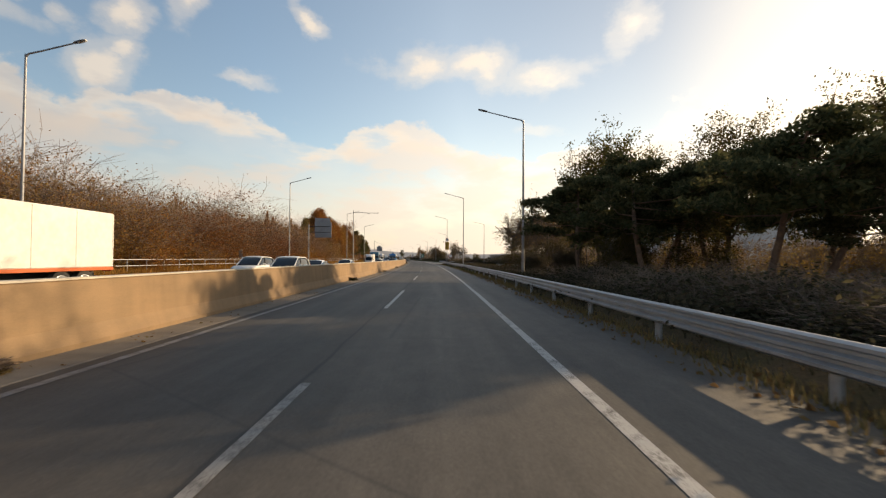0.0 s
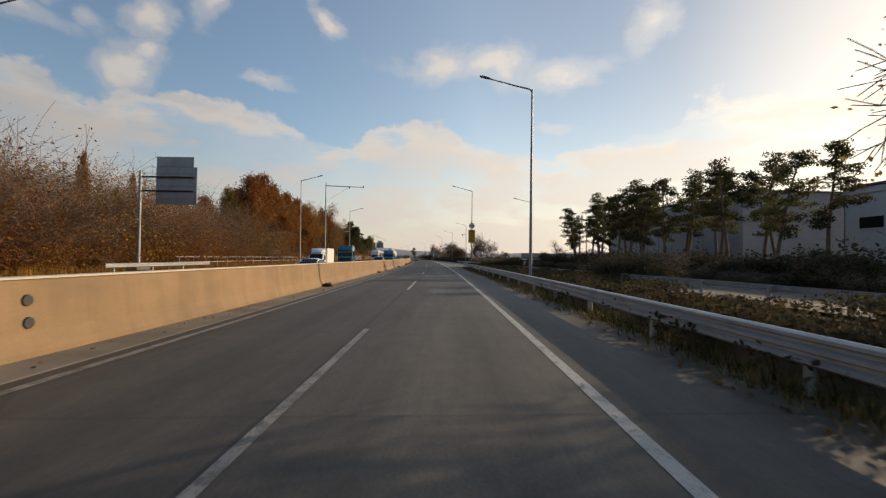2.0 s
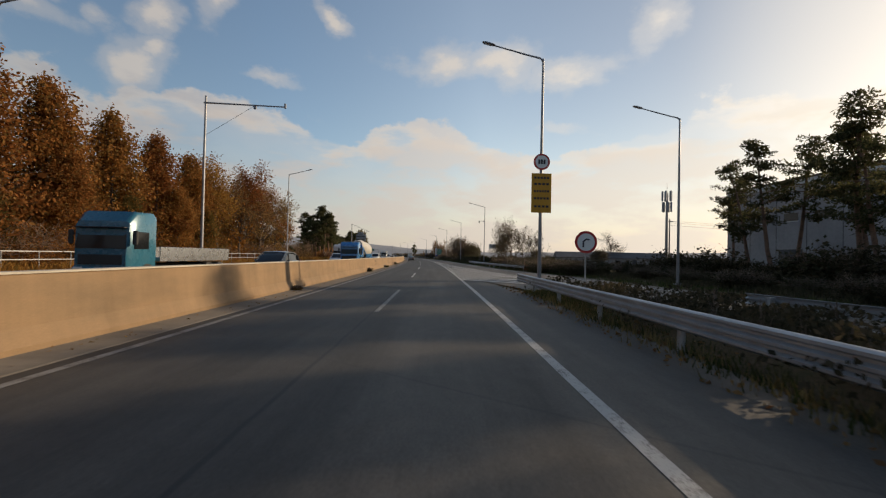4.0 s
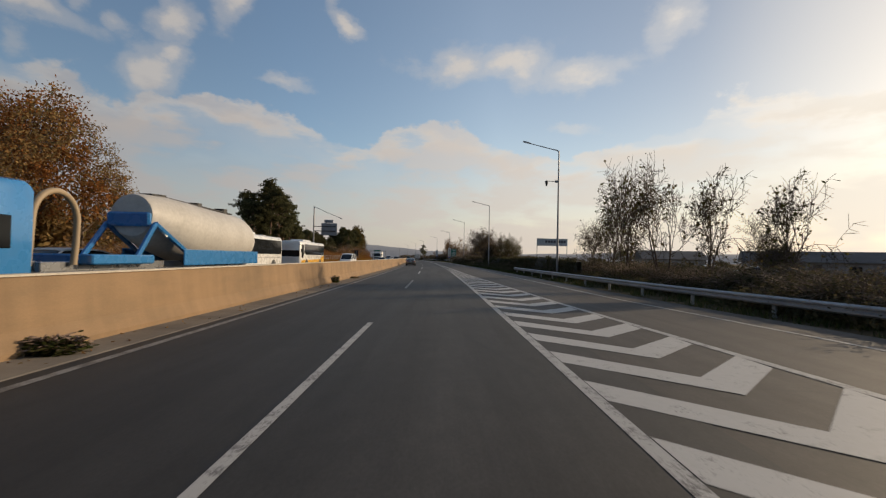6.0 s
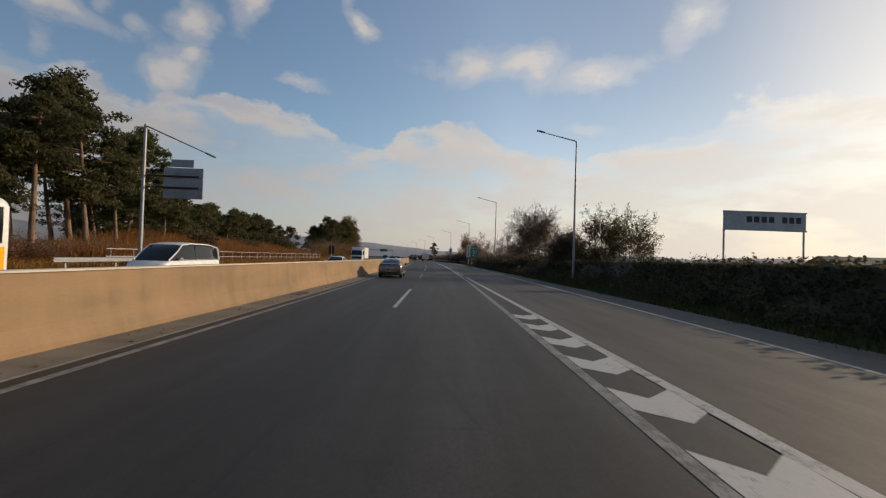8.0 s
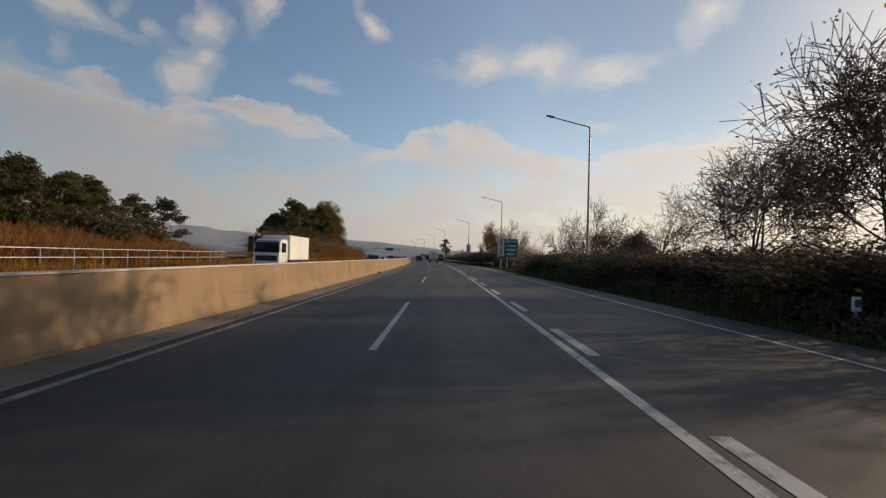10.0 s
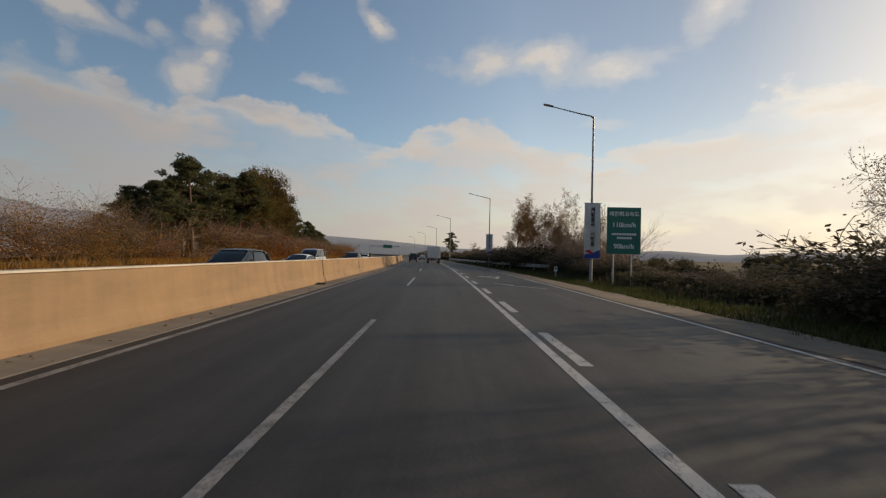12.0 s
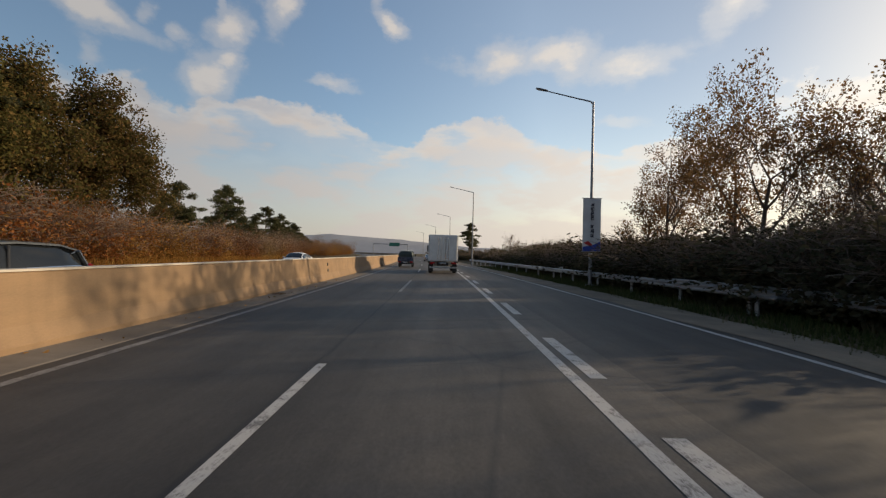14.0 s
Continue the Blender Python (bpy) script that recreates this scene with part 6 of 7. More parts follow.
def big_cab(t, paint, front, width=2.35, top=3.1, low=0.5):
    """A heavy truck's cab, its front face at y = front."""
    rings = [ring(y, low, z, w, 0.16) for y, z, w in ((front - 1.9, top - 0.1, width / 2 - 0.03), (front - 1.7, top, width / 2), (front - 0.55, top - 0.05, width / 2), (front - 0.12, top - 0.5, width / 2 - 0.03), (front, 1.5, width / 2 - 0.1))]
    cab = part("cab", Geo().loft(rings), paint, t, smooth=True)
    part("windscreen", Geo().loft([[(-w, y, z), (w, y, z), (w, y - 0.12, z), (-w, y - 0.12, z)] for w, y, z in ((width / 2 - 0.12, front + 0.015, 1.62), (width / 2 - 0.16, front - 0.1, 2.45))]), M_GLASS, cab)
    part("sun_visor", Geo().box((0, front - 0.03, 2.52), (width - 0.25, 0.3, 0.06), bevel=0.02), M_BLACK, cab)
    part("bumper", Geo().box((0, front - 0.06, 0.62), (width, 0.3, 0.42), bevel=0.06), paint, cab)
    part("grille", Geo().box((0, front + 0.005, 1.15), (width - 0.5, 0.06, 0.42), bevel=0.02), M_BLACK, cab)
    for sx in (-1, 1):
        part("side_window", Geo().box((sx * (width / 2 - 0.0), front - 0.85, 2.0), (0.05, 0.95, 0.75), bevel=0.02), M_GLASS, cab)
        part("mirror", Geo().box((sx * (width / 2 + 0.18), front - 0.15, 2.1), (0.2, 0.12, 0.62), bevel=0.03), M_BLACK, cab)
        part("headlight", Geo().box((sx * (width / 2 - 0.3), front + 0.05, 0.72), (0.4, 0.12, 0.2), bevel=0.03), M_CLEARLAMP, cab)
    return cab


def heavy_wheels(t, ys, w=1.1, r=0.5):
    for y in ys:
        for sx in (-1, 1):
            wheel(t, sx * (w - 0.12), y, r, 0.3, 6, M_SILVER)


def box_lorry(name, label, paint, length=10.0, frame_mat=None, height=3.6, front_low=0.95):
    """A rigid lorry with a tall white box; its middle is the origin."""
    t = thing(name, label, "truck", "trucks on the road")
    front = length / 2
    big_cab(t, paint, front, 2.2, 2.75)
    y0, y1 = -length / 2, front - 2.05
    box = part("cargo_box", Geo().box((0, (y0 + y1) / 2, (height + front_low) / 2), (2.36, y1 - y0, height - front_low), bevel=0.05), M_BOX, t, "white cargo box")
    n = max(2, int((y1 - y0) / 2.0))
    for k in range(n + 1):
        y = y0 + 0.06 + (y1 - y0 - 0.12) * k / n
        for sx in (-1, 1):
            part("rib", Geo().box((sx * 1.185, y, (height + front_low) / 2), (0.02, 0.05, height - front_low - 0.1)), M_BOX, box)
    for sx in (-1, 1):
        part("rear_door", Geo().box((sx * 0.57, y0 - 0.012, (height + front_low) / 2 - 0.02), (1.06, 0.03, height - front_low - 0.3), bevel=0.01), M_BOX, box)
        for x in (0.18, 0.42):
            part("lock_bar", Geo().tube((sx * x, y0 - 0.045, front_low + 0.15), (sx * x, y0 - 0.045, height - 0.2), 0.02, 0.02, 6), M_CHROME, box)
        part("tail_light", Geo().box((sx * 0.85, y0 - 0.03, front_low - 0.12), (0.42, 0.06, 0.14), bevel=0.02), M_REDLAMP, t)
        part("side_rail", Geo().box((sx * 1.17, (y0 + y1) / 2, front_low - 0.06), (0.06, y1 - y0, 0.14), bevel=0.01), frame_mat or M_BLACK, t)
        part("mud_guard", Geo().box((sx * 0.98, y0 + 1.05, 0.45), (0.4, 0.03, 0.6)), M_BLACK, t)
    part("chassis", Geo().box((0, -0.6, 0.78), (0.9, length - 1.6, 0.24), bevel=0.02), M_BLACK, t)
    part("rear_bar", Geo().box((0, y0 + 0.02, 0.52), (2.2, 0.08, 0.14), bevel=0.02), M_SILVER, t)
    plate_bars(t, 0, y0 - 0.03, front_low - 0.14, -1)
    heavy_wheels(t, (front - 1.3, y0 + 1.7) if length < 9 else (front - 1.3, y0 + 1.6, y0 + 2.8), 1.12, 0.44 if length < 9 else 0.5)
    return t


def tanker(name, label):
    """A cement tanker: blue tractor and a sloping tank on a blue frame."""
    t = thing(name, label, "truck", "trucks on the road")
    big_cab(t, M_BLUE, 8.0, 2.4, 3.25)
    rings = []
    for y, zc, r in ((-7.3, 2.3, 0.5), (-7.2, 2.3, 0.85), (-6.9, 2.3, 1.12), (-6.3, 2.3, 1.27), (-3.6, 2.35, 1.29), (-2.0, 2.42, 1.29), (-0.4, 2.66, 1.1), (0.7, 2.85, 0.86), (1.0, 2.9, 0.74), (1.06, 2.9, 0.5)):
        rings.append([(math.cos(6.2832 * k / 24) * r, y, zc + math.sin(6.2832 * k / 24) * r) for k in range(24)])
    tank = part("tank", Geo().loft(rings), M_TANK, t, "grey sloping cement tank", smooth=True)
    part("walkway", Geo().box((0, -2.9, 3.68), (0.5, 6.4, 0.05), Matrix.Rotation(0.02, 3, "X")), M_BLACK, tank)
    for y in (-5.4, -3.0, -0.4):
        part("hatch", Geo().tube((0, y, 3.45), (0, y, 3.8), 0.3, 0.3, 14), M_BLACK, tank)
    for sx in (-1, 1):
        part("skirt", Geo().box((sx * 1.17, -3.7, 1.42), (0.06, 6.9, 0.62), bevel=0.02), M_BLUE, t, "blue side skirt")
        part("frame_rail", Geo().box((sx * 0.5, -1.0, 1.15), (0.16, 12.4, 0.28), bevel=0.02), M_SILVER, t)
        part("strut", Geo().tube((sx * 0.85, 1.0, 2.6), (sx * 1.0, -1.3, 1.35), 0.1, 0.1, 6), M_BLUE, t)
        part("strut", Geo().tube((sx * 0.85, 1.0, 2.6), (sx * 0.9, 2.0, 1.4), 0.09, 0.09, 6), M_BLUE, t)
    part("fifth_wheel_frame", Geo().box((0, 2.6, 1.35), (2.0, 2.8, 0.3), bevel=0.04), M_BLUE, t)
    part("head_frame", Geo().box((0, 1.12, 2.75), (1.5, 0.2, 0.5), bevel=0.06), M_BLUE, t)
    part("chassis", Geo().box((0, 5.0, 0.85), (0.95, 5.4, 0.3), bevel=0.03), M_BLACK, t)
    loop = [(-0.7, 4.92 - 0.7 * math.cos(a), 2.4 + 0.78 * math.sin(a)) for a in np.linspace(0.0, math.pi, 15)]
    loop = [(-0.7, 4.3, 1.2), (-0.7, 4.24, 1.8)] + loop + [(-0.7, 5.66, 1.8), (-0.7, 5.7, 1.2)]
    part("hose", Geo().bent(loop, [0.085] * len(loop), 10), M_HOSE, t, "thick tan hose loop", smooth=True)
    heavy_wheels(t, (6.6, 4.3, 3.0, -4.6, -5.8, -7.0), 1.2, 0.5)
    part("rear_bar", Geo().box((0, -7.4, 0.7), (2.3, 0.1, 0.2), bevel=0.02), M_SILVER, t)
    return t


def flat_lorry(name, label):
    """A teal lorry with a low open bed."""
    t = thing(name, label, "truck", "trucks on the road")
    big_cab(t, M_TEAL, 4.6, 2.35, 3.3)
    part("stack", Geo().tube((0.9, 2.55, 1.0), (0.9, 2.55, 3.2), 0.1, 0.1, 8), M_BLACK, t)
    part("cargo_bed", Geo().box((0, -1.1, 1.15), (2.35, 7.0, 0.2), bevel=0.02), M_SILVER, t)
    for sx in (-1, 1):
        part("side_board", Geo().box((sx * 1.15, -1.1, 1.5), (0.06, 7.0, 0.5), bevel=0.01), M_SILVER, t)
    part("chassis", Geo().box((0, -0.4, 0.8), (0.9, 8.4, 0.3), bevel=0.03), M_BLACK, t)
    heavy_wheels(t, (3.3, -2.2, -3.5), 1.15, 0.5)
    return t


# same way as the camera
passenger_car("sedan_car", "grey bronze metallic sedan with red tail lights", M_BRONZE, "sedan", True).matrix_basis = stand(239.0, -3.87)
small_truck("small_truck", "small dark blue truck with a dark covered load", M_NAVY, box=False, tarp=True).matrix_basis = stand(391.5, -3.4)
box_lorry("box_truck", "white box truck with tall rear doors and lock bars", M_WHITE, 7.6, None, 3.15, 1.0).matrix_basis = stand(378.5, 0.42)
passenger_car("sedan_car", "small pale sedan far down the road", M_SILVER, "sedan").matrix_basis = stand(431.0, -0.1)

# coming the other way, beyond the median barrier
box_lorry("box_truck", "long white box lorry with an orange lower frame", M_WHITE, 12.6, M_ORANGE, 3.62, 1.1).matrix_basis = stand(18.9, -16.5, 0, 180)
suv = passenger_car("suv_car", "white sport utility car with roof rails", M_WHITE, "suv")
suv.matrix_basis = stand(37.7, -13.7, 0, 180)
for s, d in ((34.3, -10.0), (170.5, -13.7)):
    copy_thing(suv, stand(s, d, 0, 180))
white_car = passenger_car("sedan_car", "white sedan passing on the opposite carriageway", M_WHITE, "sedan")
white_car.matrix_basis = stand(54.5, -10.0, 0, 180)
for s, d in ((41.0, -9.9), (90.2, -10.0), (246.8, -10.0), (327.0, -10.0), (379.0, -12.5)):
    copy_thing(white_car, stand(s, d, 0, 180))
small_truck("small_truck", "small white truck with cargo box and wind deflector", M_WHITE).matrix_basis = stand(107.0, -13.6, 0, 180)
flat_lorry("flatbed_truck", "teal heavy lorry with a low open bed").matrix_basis = stand(128.6, -14.2, 0, 180)
dark_suv = passenger_car("suv_car", "dark grey sport utility car", M_GREY, "suv")
dark_suv.matrix_basis = stand(133.0, -10.0, 0, 180)
copy_thing(dark_suv, stand(316.6, -10.0, 0, 180))
copy_thing(dark_suv, stand(348.5, -10.0, 0, 180))
tanker("tanker_truck", "blue cement tanker with a grey sloping tank").matrix_basis = stand(171.5, -10.9, 0, 180)
coach("coach_bus", "white touring coach with dark windows", False).matrix_basis = stand(193.4, -16.6, 0, 180)
coach("coach_bus", "white touring coach with a yellow lower band", True).matrix_basis = stand(213.8, -17.2, 0, 180)
passenger_car("van_car", "white passenger van with dark windows", M_WHITE, "van").matrix_basis = stand(226.0, -13.5, 0, 180)
box_lorry("box_truck", "white refrigerated box lorry", M_WHITE, 7.6, None, 3.1, 1.0).matrix_basis = stand(289.5, -14.5, 0, 180)
passenger_car("van_car", "silver grey passenger van", M_SILVER, "van").matrix_basis = stand(343.8, -13.6, 0, 180)


# ---- signs, boards and roadside equipment ----
M_SIGNBACK = surface("sign_back_aluminium", (0.26, 0.28, 0.31), (0.2, 0.215, 0.24), rough=0.45, metal=0.6, grain=3, stain=0.5, bump=0.03)
M_SIGNGREEN = surface("sign_green_sheet", (0.006, 0.14, 0.105), (0.005, 0.115, 0.088), rough=0.45, grain=2, stain=0.4, bump=0.0)
M_SIGNWHITE = plain("sign_white_sheet", (0.72, 0.75, 0.74), 0.5)
M_SIGNYELLOW = surface("sign_yellow_sheet", (0.62, 0.3, 0.01), (0.5, 0.24, 0.01), rough=0.5, bump=0.0)
M_SIGNRED = plain("sign_red_sheet", (0.45, 0.02, 0.02), 0.5)
M_SIGNBLUE = plain("sign_blue_sheet", (0.015, 0.05, 0.3), 0.5)
M_CLOTH = surface("banner_cloth", (0.62, 0.61, 0.6), (0.52, 0.51, 0.5), rough=0.85, grain=60, stain=1.2, bump=0.1)
M_INK = plain("dark_ink", (0.02, 0.02, 0.035), 0.6)
M_BILLBOARD = surface("faded_billboard_sheet", (0.42, 0.46, 0.49), (0.3, 0.34, 0.38), rough=0.6, grain=3, stain=0.8, bump=0.02)


def lettering(words, size, material, parent, m, name="lettering", label="", bold=0.0):
    cu = bpy.data.curves.new(name, "FONT")
    cu.body, cu.size, cu.align_x, cu.align_y, cu.extrude, cu.offset = words, size, "CENTER", "CENTER", 0.004, bold
    cu.materials.append(material)
    ob = new(name, cu)
    ob.parent, ob.matrix_basis = parent, m
    return tagged(ob, label) if label else ob


FACE = Matrix.Rotation(radians(90), 4, "X")  # text in the x-z plane, read by one who looks along +y


def facing(x, y, z):
    return Matrix.Translation((x, y, z)) @ FACE


def bars(parent, x0, z0, w, h, n, y, material, name="text_bar"):
    """A line of unreadable writing as plain bars."""
    g = Geo()
    step = w / n
    for k in range(n):
        g.box((x0 + step * (k + 0.5), y, z0), (step * 0.72, 0.008, h))
    return part(name, g, material, parent, "plain bars in place of unreadable writing")


# green speed board
t = thing("speed_limit_board", "green board with white lettering on two steel legs", "road sign")
board = part("board", Geo().box((0, 0, 3.43), (2.12, 0.06, 2.96), bevel=0.015), M_SIGNGREEN, t)
for x in (-0.62, 0.52):
    part("leg", Geo().tube((x, 0.09, -0.2), (x, 0.09, 4.6), 0.055, 0.055, 10), M_STEEL, t, smooth=True)
for z in (2.4, 3.4, 4.5):
    part("brace", Geo().box((0, 0.05, z), (2.05, 0.04, 0.07)), M_STEEL, t)
lettering("제한최고속도", 0.34, M_SIGNWHITE, board, facing(0.0, -0.036, 4.47), bold=0.006)
lettering("110km/h", 0.42, M_SIGNWHITE, board, facing(0.0, -0.036, 3.78), bold=0.008)
lettering("90km/h", 0.42, M_SIGNWHITE, board, facing(0.0, -0.036, 2.42), bold=0.008)
bars(board, -0.78, 3.2, 1.56, 0.13, 10, -0.036, M_SIGNWHITE)
bars(board, -0.45, 2.96, 0.95, 0.13, 6, -0.036, M_SIGNWHITE)
t.matrix_basis = stand(322.5, 11.68, 0.0, -4)


def banner(words, s, d, top, low):
    """A tall cloth banner hung on a lamp post between two rods."""
    t = thing("banner", "tall white cloth banner with dark vertical lettering", "banner", "banners on lamp posts")
    h = top - low
    g = Geo()
    n = 14
    for i in range(n + 1):
        z = low + h * i / n
        for k in range(7):
            x = -0.53 + 1.06 * k / 6
            g.v.append((x, -0.14 + 0.02 * math.sin(i * 0.9 + k * 0.8), z))
        if i:
            g.f += [((i - 1) * 7 + k, (i - 1) * 7 + k + 1, i * 7 + k + 1, i * 7 + k) for k in range(6)]
    back = [(x, y + 0.012, z) for x, y, z in g.v]
    nv = len(g.v)
    g.f += [tuple(nv + i for i in reversed(f)) for f in g.f]
    g.v += back
    cloth = part("cloth", g, M_CLOTH, t, smooth="all")
    for z in (top, low):
        part("rod", Geo().tube((-0.6, -0.12, z), (0.6, -0.12, z), 0.02, 0.02, 8), M_STEEL, t)
        part("clamp", Geo().box((0, -0.06, z), (0.24, 0.2, 0.06), bevel=0.01), M_STEEL, t)
    # red over blue at the foot, as plain shapes
    part("red_patch", Geo().add([(-0.5, -0.172, low + 0.52), (-0.05, -0.172, low + 0.3), (0.05, -0.172, low + 0.42), (-0.2, -0.172, low + 0.62)], [(0, 1, 2, 3)]), M_SIGNRED, cloth, "red curved patch")
    part("blue_patch", Geo().add([(-0.52, -0.17, low + 0.03), (0.52, -0.17, low + 0.03), (0.52, -0.17, low + 0.62), (0.05, -0.17, low + 0.38), (-0.52, -0.17, low + 0.28)], [(0, 1, 2, 3, 4)]), M_SIGNBLUE, cloth, "blue curved patch")
    step = (h - 1.1) / len(words)
    for i, ch in enumerate(words):
        if ch != " ":
            lettering(ch, step * 0.98, M_INK, cloth, facing(0.02, -0.18, top - 0.3 - step * (i + 0.5)), bold=0.012)
    t.matrix_basis = stand(s, d, 0.0, -2)


banner("개량공사 시행중", 324.4, 10.3, 5.36, 1.6)
banner("서행운전 하세요", 365.3, 9.0, 5.12, 1.95)

# yellow board and speed disc on a lamp post
t = thing("yellow_board", "yellow warning board with dark unreadable bars on a lamp post", "road sign")
board = part("board", Geo().box((0, -0.13, 5.25), (1.12, 0.04, 2.2), bevel=0.01), M_SIGNYELLOW, t)
for z, n in ((6.1, 5), (5.75, 4), (5.35, 6), (4.95, 5), (4.5, 4)):
    bars(board, -0.44, z, 0.88, 0.12, n, -0.155, M_INK)
for z in (4.6, 5.9):
    part("clamp", Geo().box((0, -0.06, z), (0.4, 0.14, 0.08), bevel=0.01), M_STEEL, t)
t.matrix_basis = stand(129.6, 5.85)


def disc_sign(s, d, z, r, label, post, arrow=False):
    t = thing("round_sign", label, "road sign", "round road signs")
    disc = part("disc", Geo().tube((0, -0.12, z), (0, -0.1, z), r, r, 28), M_SIGNRED, t, "red rim")
    part("face", Geo().tube((0, -0.125, z), (0, -0.12, z), r * 0.78, r * 0.78, 28), M_SIGNWHITE if not arrow else M_SIGNWHITE, disc)
    if arrow:
        g = Geo().bent([(-0.12, -0.13, z - 0.22), (-0.12, -0.13, z + 0.02), (0.0, -0.13, z + 0.12), (0.14, -0.13, z + 0.1)], [0.035] * 4, 6)
        part("arrow", g, M_INK, disc)
    else:
        bars(disc, -0.22, z, 0.44, 0.26, 3, -0.128, M_INK)
    if post:
        part("post", Geo().tube((0, -0.06, -0.2), (0, -0.06, z + r * 0.8), 0.035, 0.035, 10), M_STEEL, t, smooth=True)
    else:
        part("clamp", Geo().box((0, -0.06, z), (0.2, 0.14, 0.08)), M_STEEL, t)
    t.matrix_basis = stand(s, d)


disc_sign(129.6, 5.85, 7.0, 0.46, "round white speed sign with red rim", False)
disc_sign(123.5, 6.3, 2.33, 0.47, "round white sign with dark bent arrow", True, True)


def back_sign(s, d_pole, d0, d1, z0, z1, cap, pole_top, lamp=False):
    """A direction sign seen from behind on a cantilever post: grey panel with ribs, a small panel above."""
    t = thing("direction_sign", "grey back of a large direction sign on one post", "road sign", "direction signs seen from behind")
    part("post", Geo().tube((0, 0, -0.2), (0, 0, pole_top), 0.15, 0.1, 12), M_POLE, t, smooth=True)
    a, b_ = d0 - d_pole, d1 - d_pole
    panel = part("panel", Geo().box(((a + b_) / 2, 0.2, (z0 + z1) / 2), (b_ - a, 0.06, z1 - z0), bevel=0.02), M_SIGNBACK, t)
    n = 6
    for k in range(1, n):
        part("rib", Geo().box(((a + b_) / 2, 0.155, z0 + (z1 - z0) * k / n), (b_ - a - 0.05, 0.035, 0.05)), M_SIGNBACK, panel)
    part("small_panel", Geo().box(((a + b_) / 2 + cap[2], 0.2, (cap[0] + cap[1]) / 2), (cap[3], 0.05, cap[1] - cap[0]), bevel=0.015), M_SIGNBACK, t)
    for z in (z0 + (z1 - z0) * 0.35, z0 + (z1 - z0) * 0.72):
        part("arm", Geo().tube((0, 0.06, z), (b_ - 0.25, 0.06, z), 0.07, 0.06, 8), M_BLACK, t)
    part("pedestal", Geo().box((0, 0, 0.25), (0.9, 1.6, 0.9), bevel=0.05), M_GUTTER, t)
    if lamp:
        part("lamp_arm", Geo().tube((0, 0, pole_top - 0.1), (4.3, 0, pole_top - 1.9), 0.05, 0.035, 8), M_POLE, t)
        part("luminaire", Geo().box((4.65, 0, pole_top - 2.05), (0.8, 0.26, 0.14), Matrix.Rotation(0.4, 3, "Y"), bevel=0.05), M_POLE, t, smooth=True)
    t.matrix_basis = stand(s, d_pole)


back_sign(90.3, -23.5, -22.4, -19.2, 5.5, 8.45, (8.45, 9.25, -0.12, 2.9), 8.1)
back_sign(235.0, -21.3, -20.0, -17.2, 5.2, 7.4, (7.45, 8.0, -0.1, 1.6), 10.4, True)

# tall mast with a long arm over the opposite carriageway
t = thing("sign_mast", "tall thin steel mast with one long arm and stay", "mast")
part("mast", Geo().tube((0, 0, -0.2), (0, 0, 17.2), 0.17, 0.1, 12), M_POLE, t, smooth=True)
part("arm", Geo().tube((-0.2, 0, 16.5), (8.0, 0, 16.3), 0.09, 0.06, 8), M_POLE, t, smooth=True)
part("stay", Geo().tube((0.0, 0, 13.2), (4.8, 0, 16.3), 0.02, 0.02, 5), M_POLE, t)
part("pickup", Geo().box((4.9, 0, 16.15), (0.3, 0.2, 0.3), bevel=0.04), M_POLE, t)
part("pickup", Geo().box((7.9, 0, 16.4), (0.2, 0.2, 0.5), bevel=0.04), M_POLE, t)
t.matrix_basis = stand(149.9, -23.2)

# camera on a lamp post
t = thing("traffic_camera", "dark traffic camera on a short bracket arm", "camera")
part("bracket", Geo().tube((0, 0, 9.05), (-0.95, 0, 9.08), 0.03, 0.03, 8), M_POLE, t)
part("clamp", Geo().tube((0, 0, 8.95), (0, 0, 9.15), 0.13, 0.13, 10), M_POLE, t)
part("housing", Geo().box((-0.95, 0, 9.0), (0.2, 0.34, 0.24), bevel=0.04), M_BLACK, t, smooth=True)
part("dome", Geo().tube((-0.95, -0.05, 8.6), (-0.95, -0.05, 8.92), 0.07, 0.13, 12), M_BLACK, t, smooth=True)
t.matrix_basis = stand(196.2, 11.3)

# billboard behind the hedge
t = thing("billboard", "faded grey billboard on two thin steel legs", "billboard")
board = part("board", Geo().box((0, 0, 4.75), (5.5, 0.12, 1.15), bevel=0.02), M_BILLBOARD, t)
part("board_frame", Geo().box((0, 0.0, 5.36), (5.6, 0.16, 0.07)), M_STEEL, board)
part("board_frame", Geo().box((0, 0.0, 4.14), (5.6, 0.16, 0.07)), M_STEEL, board)
bars(board, -1.35, 4.85, 2.0, 0.4, 4, -0.068, M_INK)
bars(board, 1.05, 4.85, 1.4, 0.4, 3, -0.068, M_INK)
for x in (-2.7, 2.7):
    part("leg", Geo().tube((x, 0.08, -0.6), (x, 0.08, 5.4), 0.06, 0.06, 8), M_STEEL, t)
t.matrix_basis = stand(232.6, 21.4)


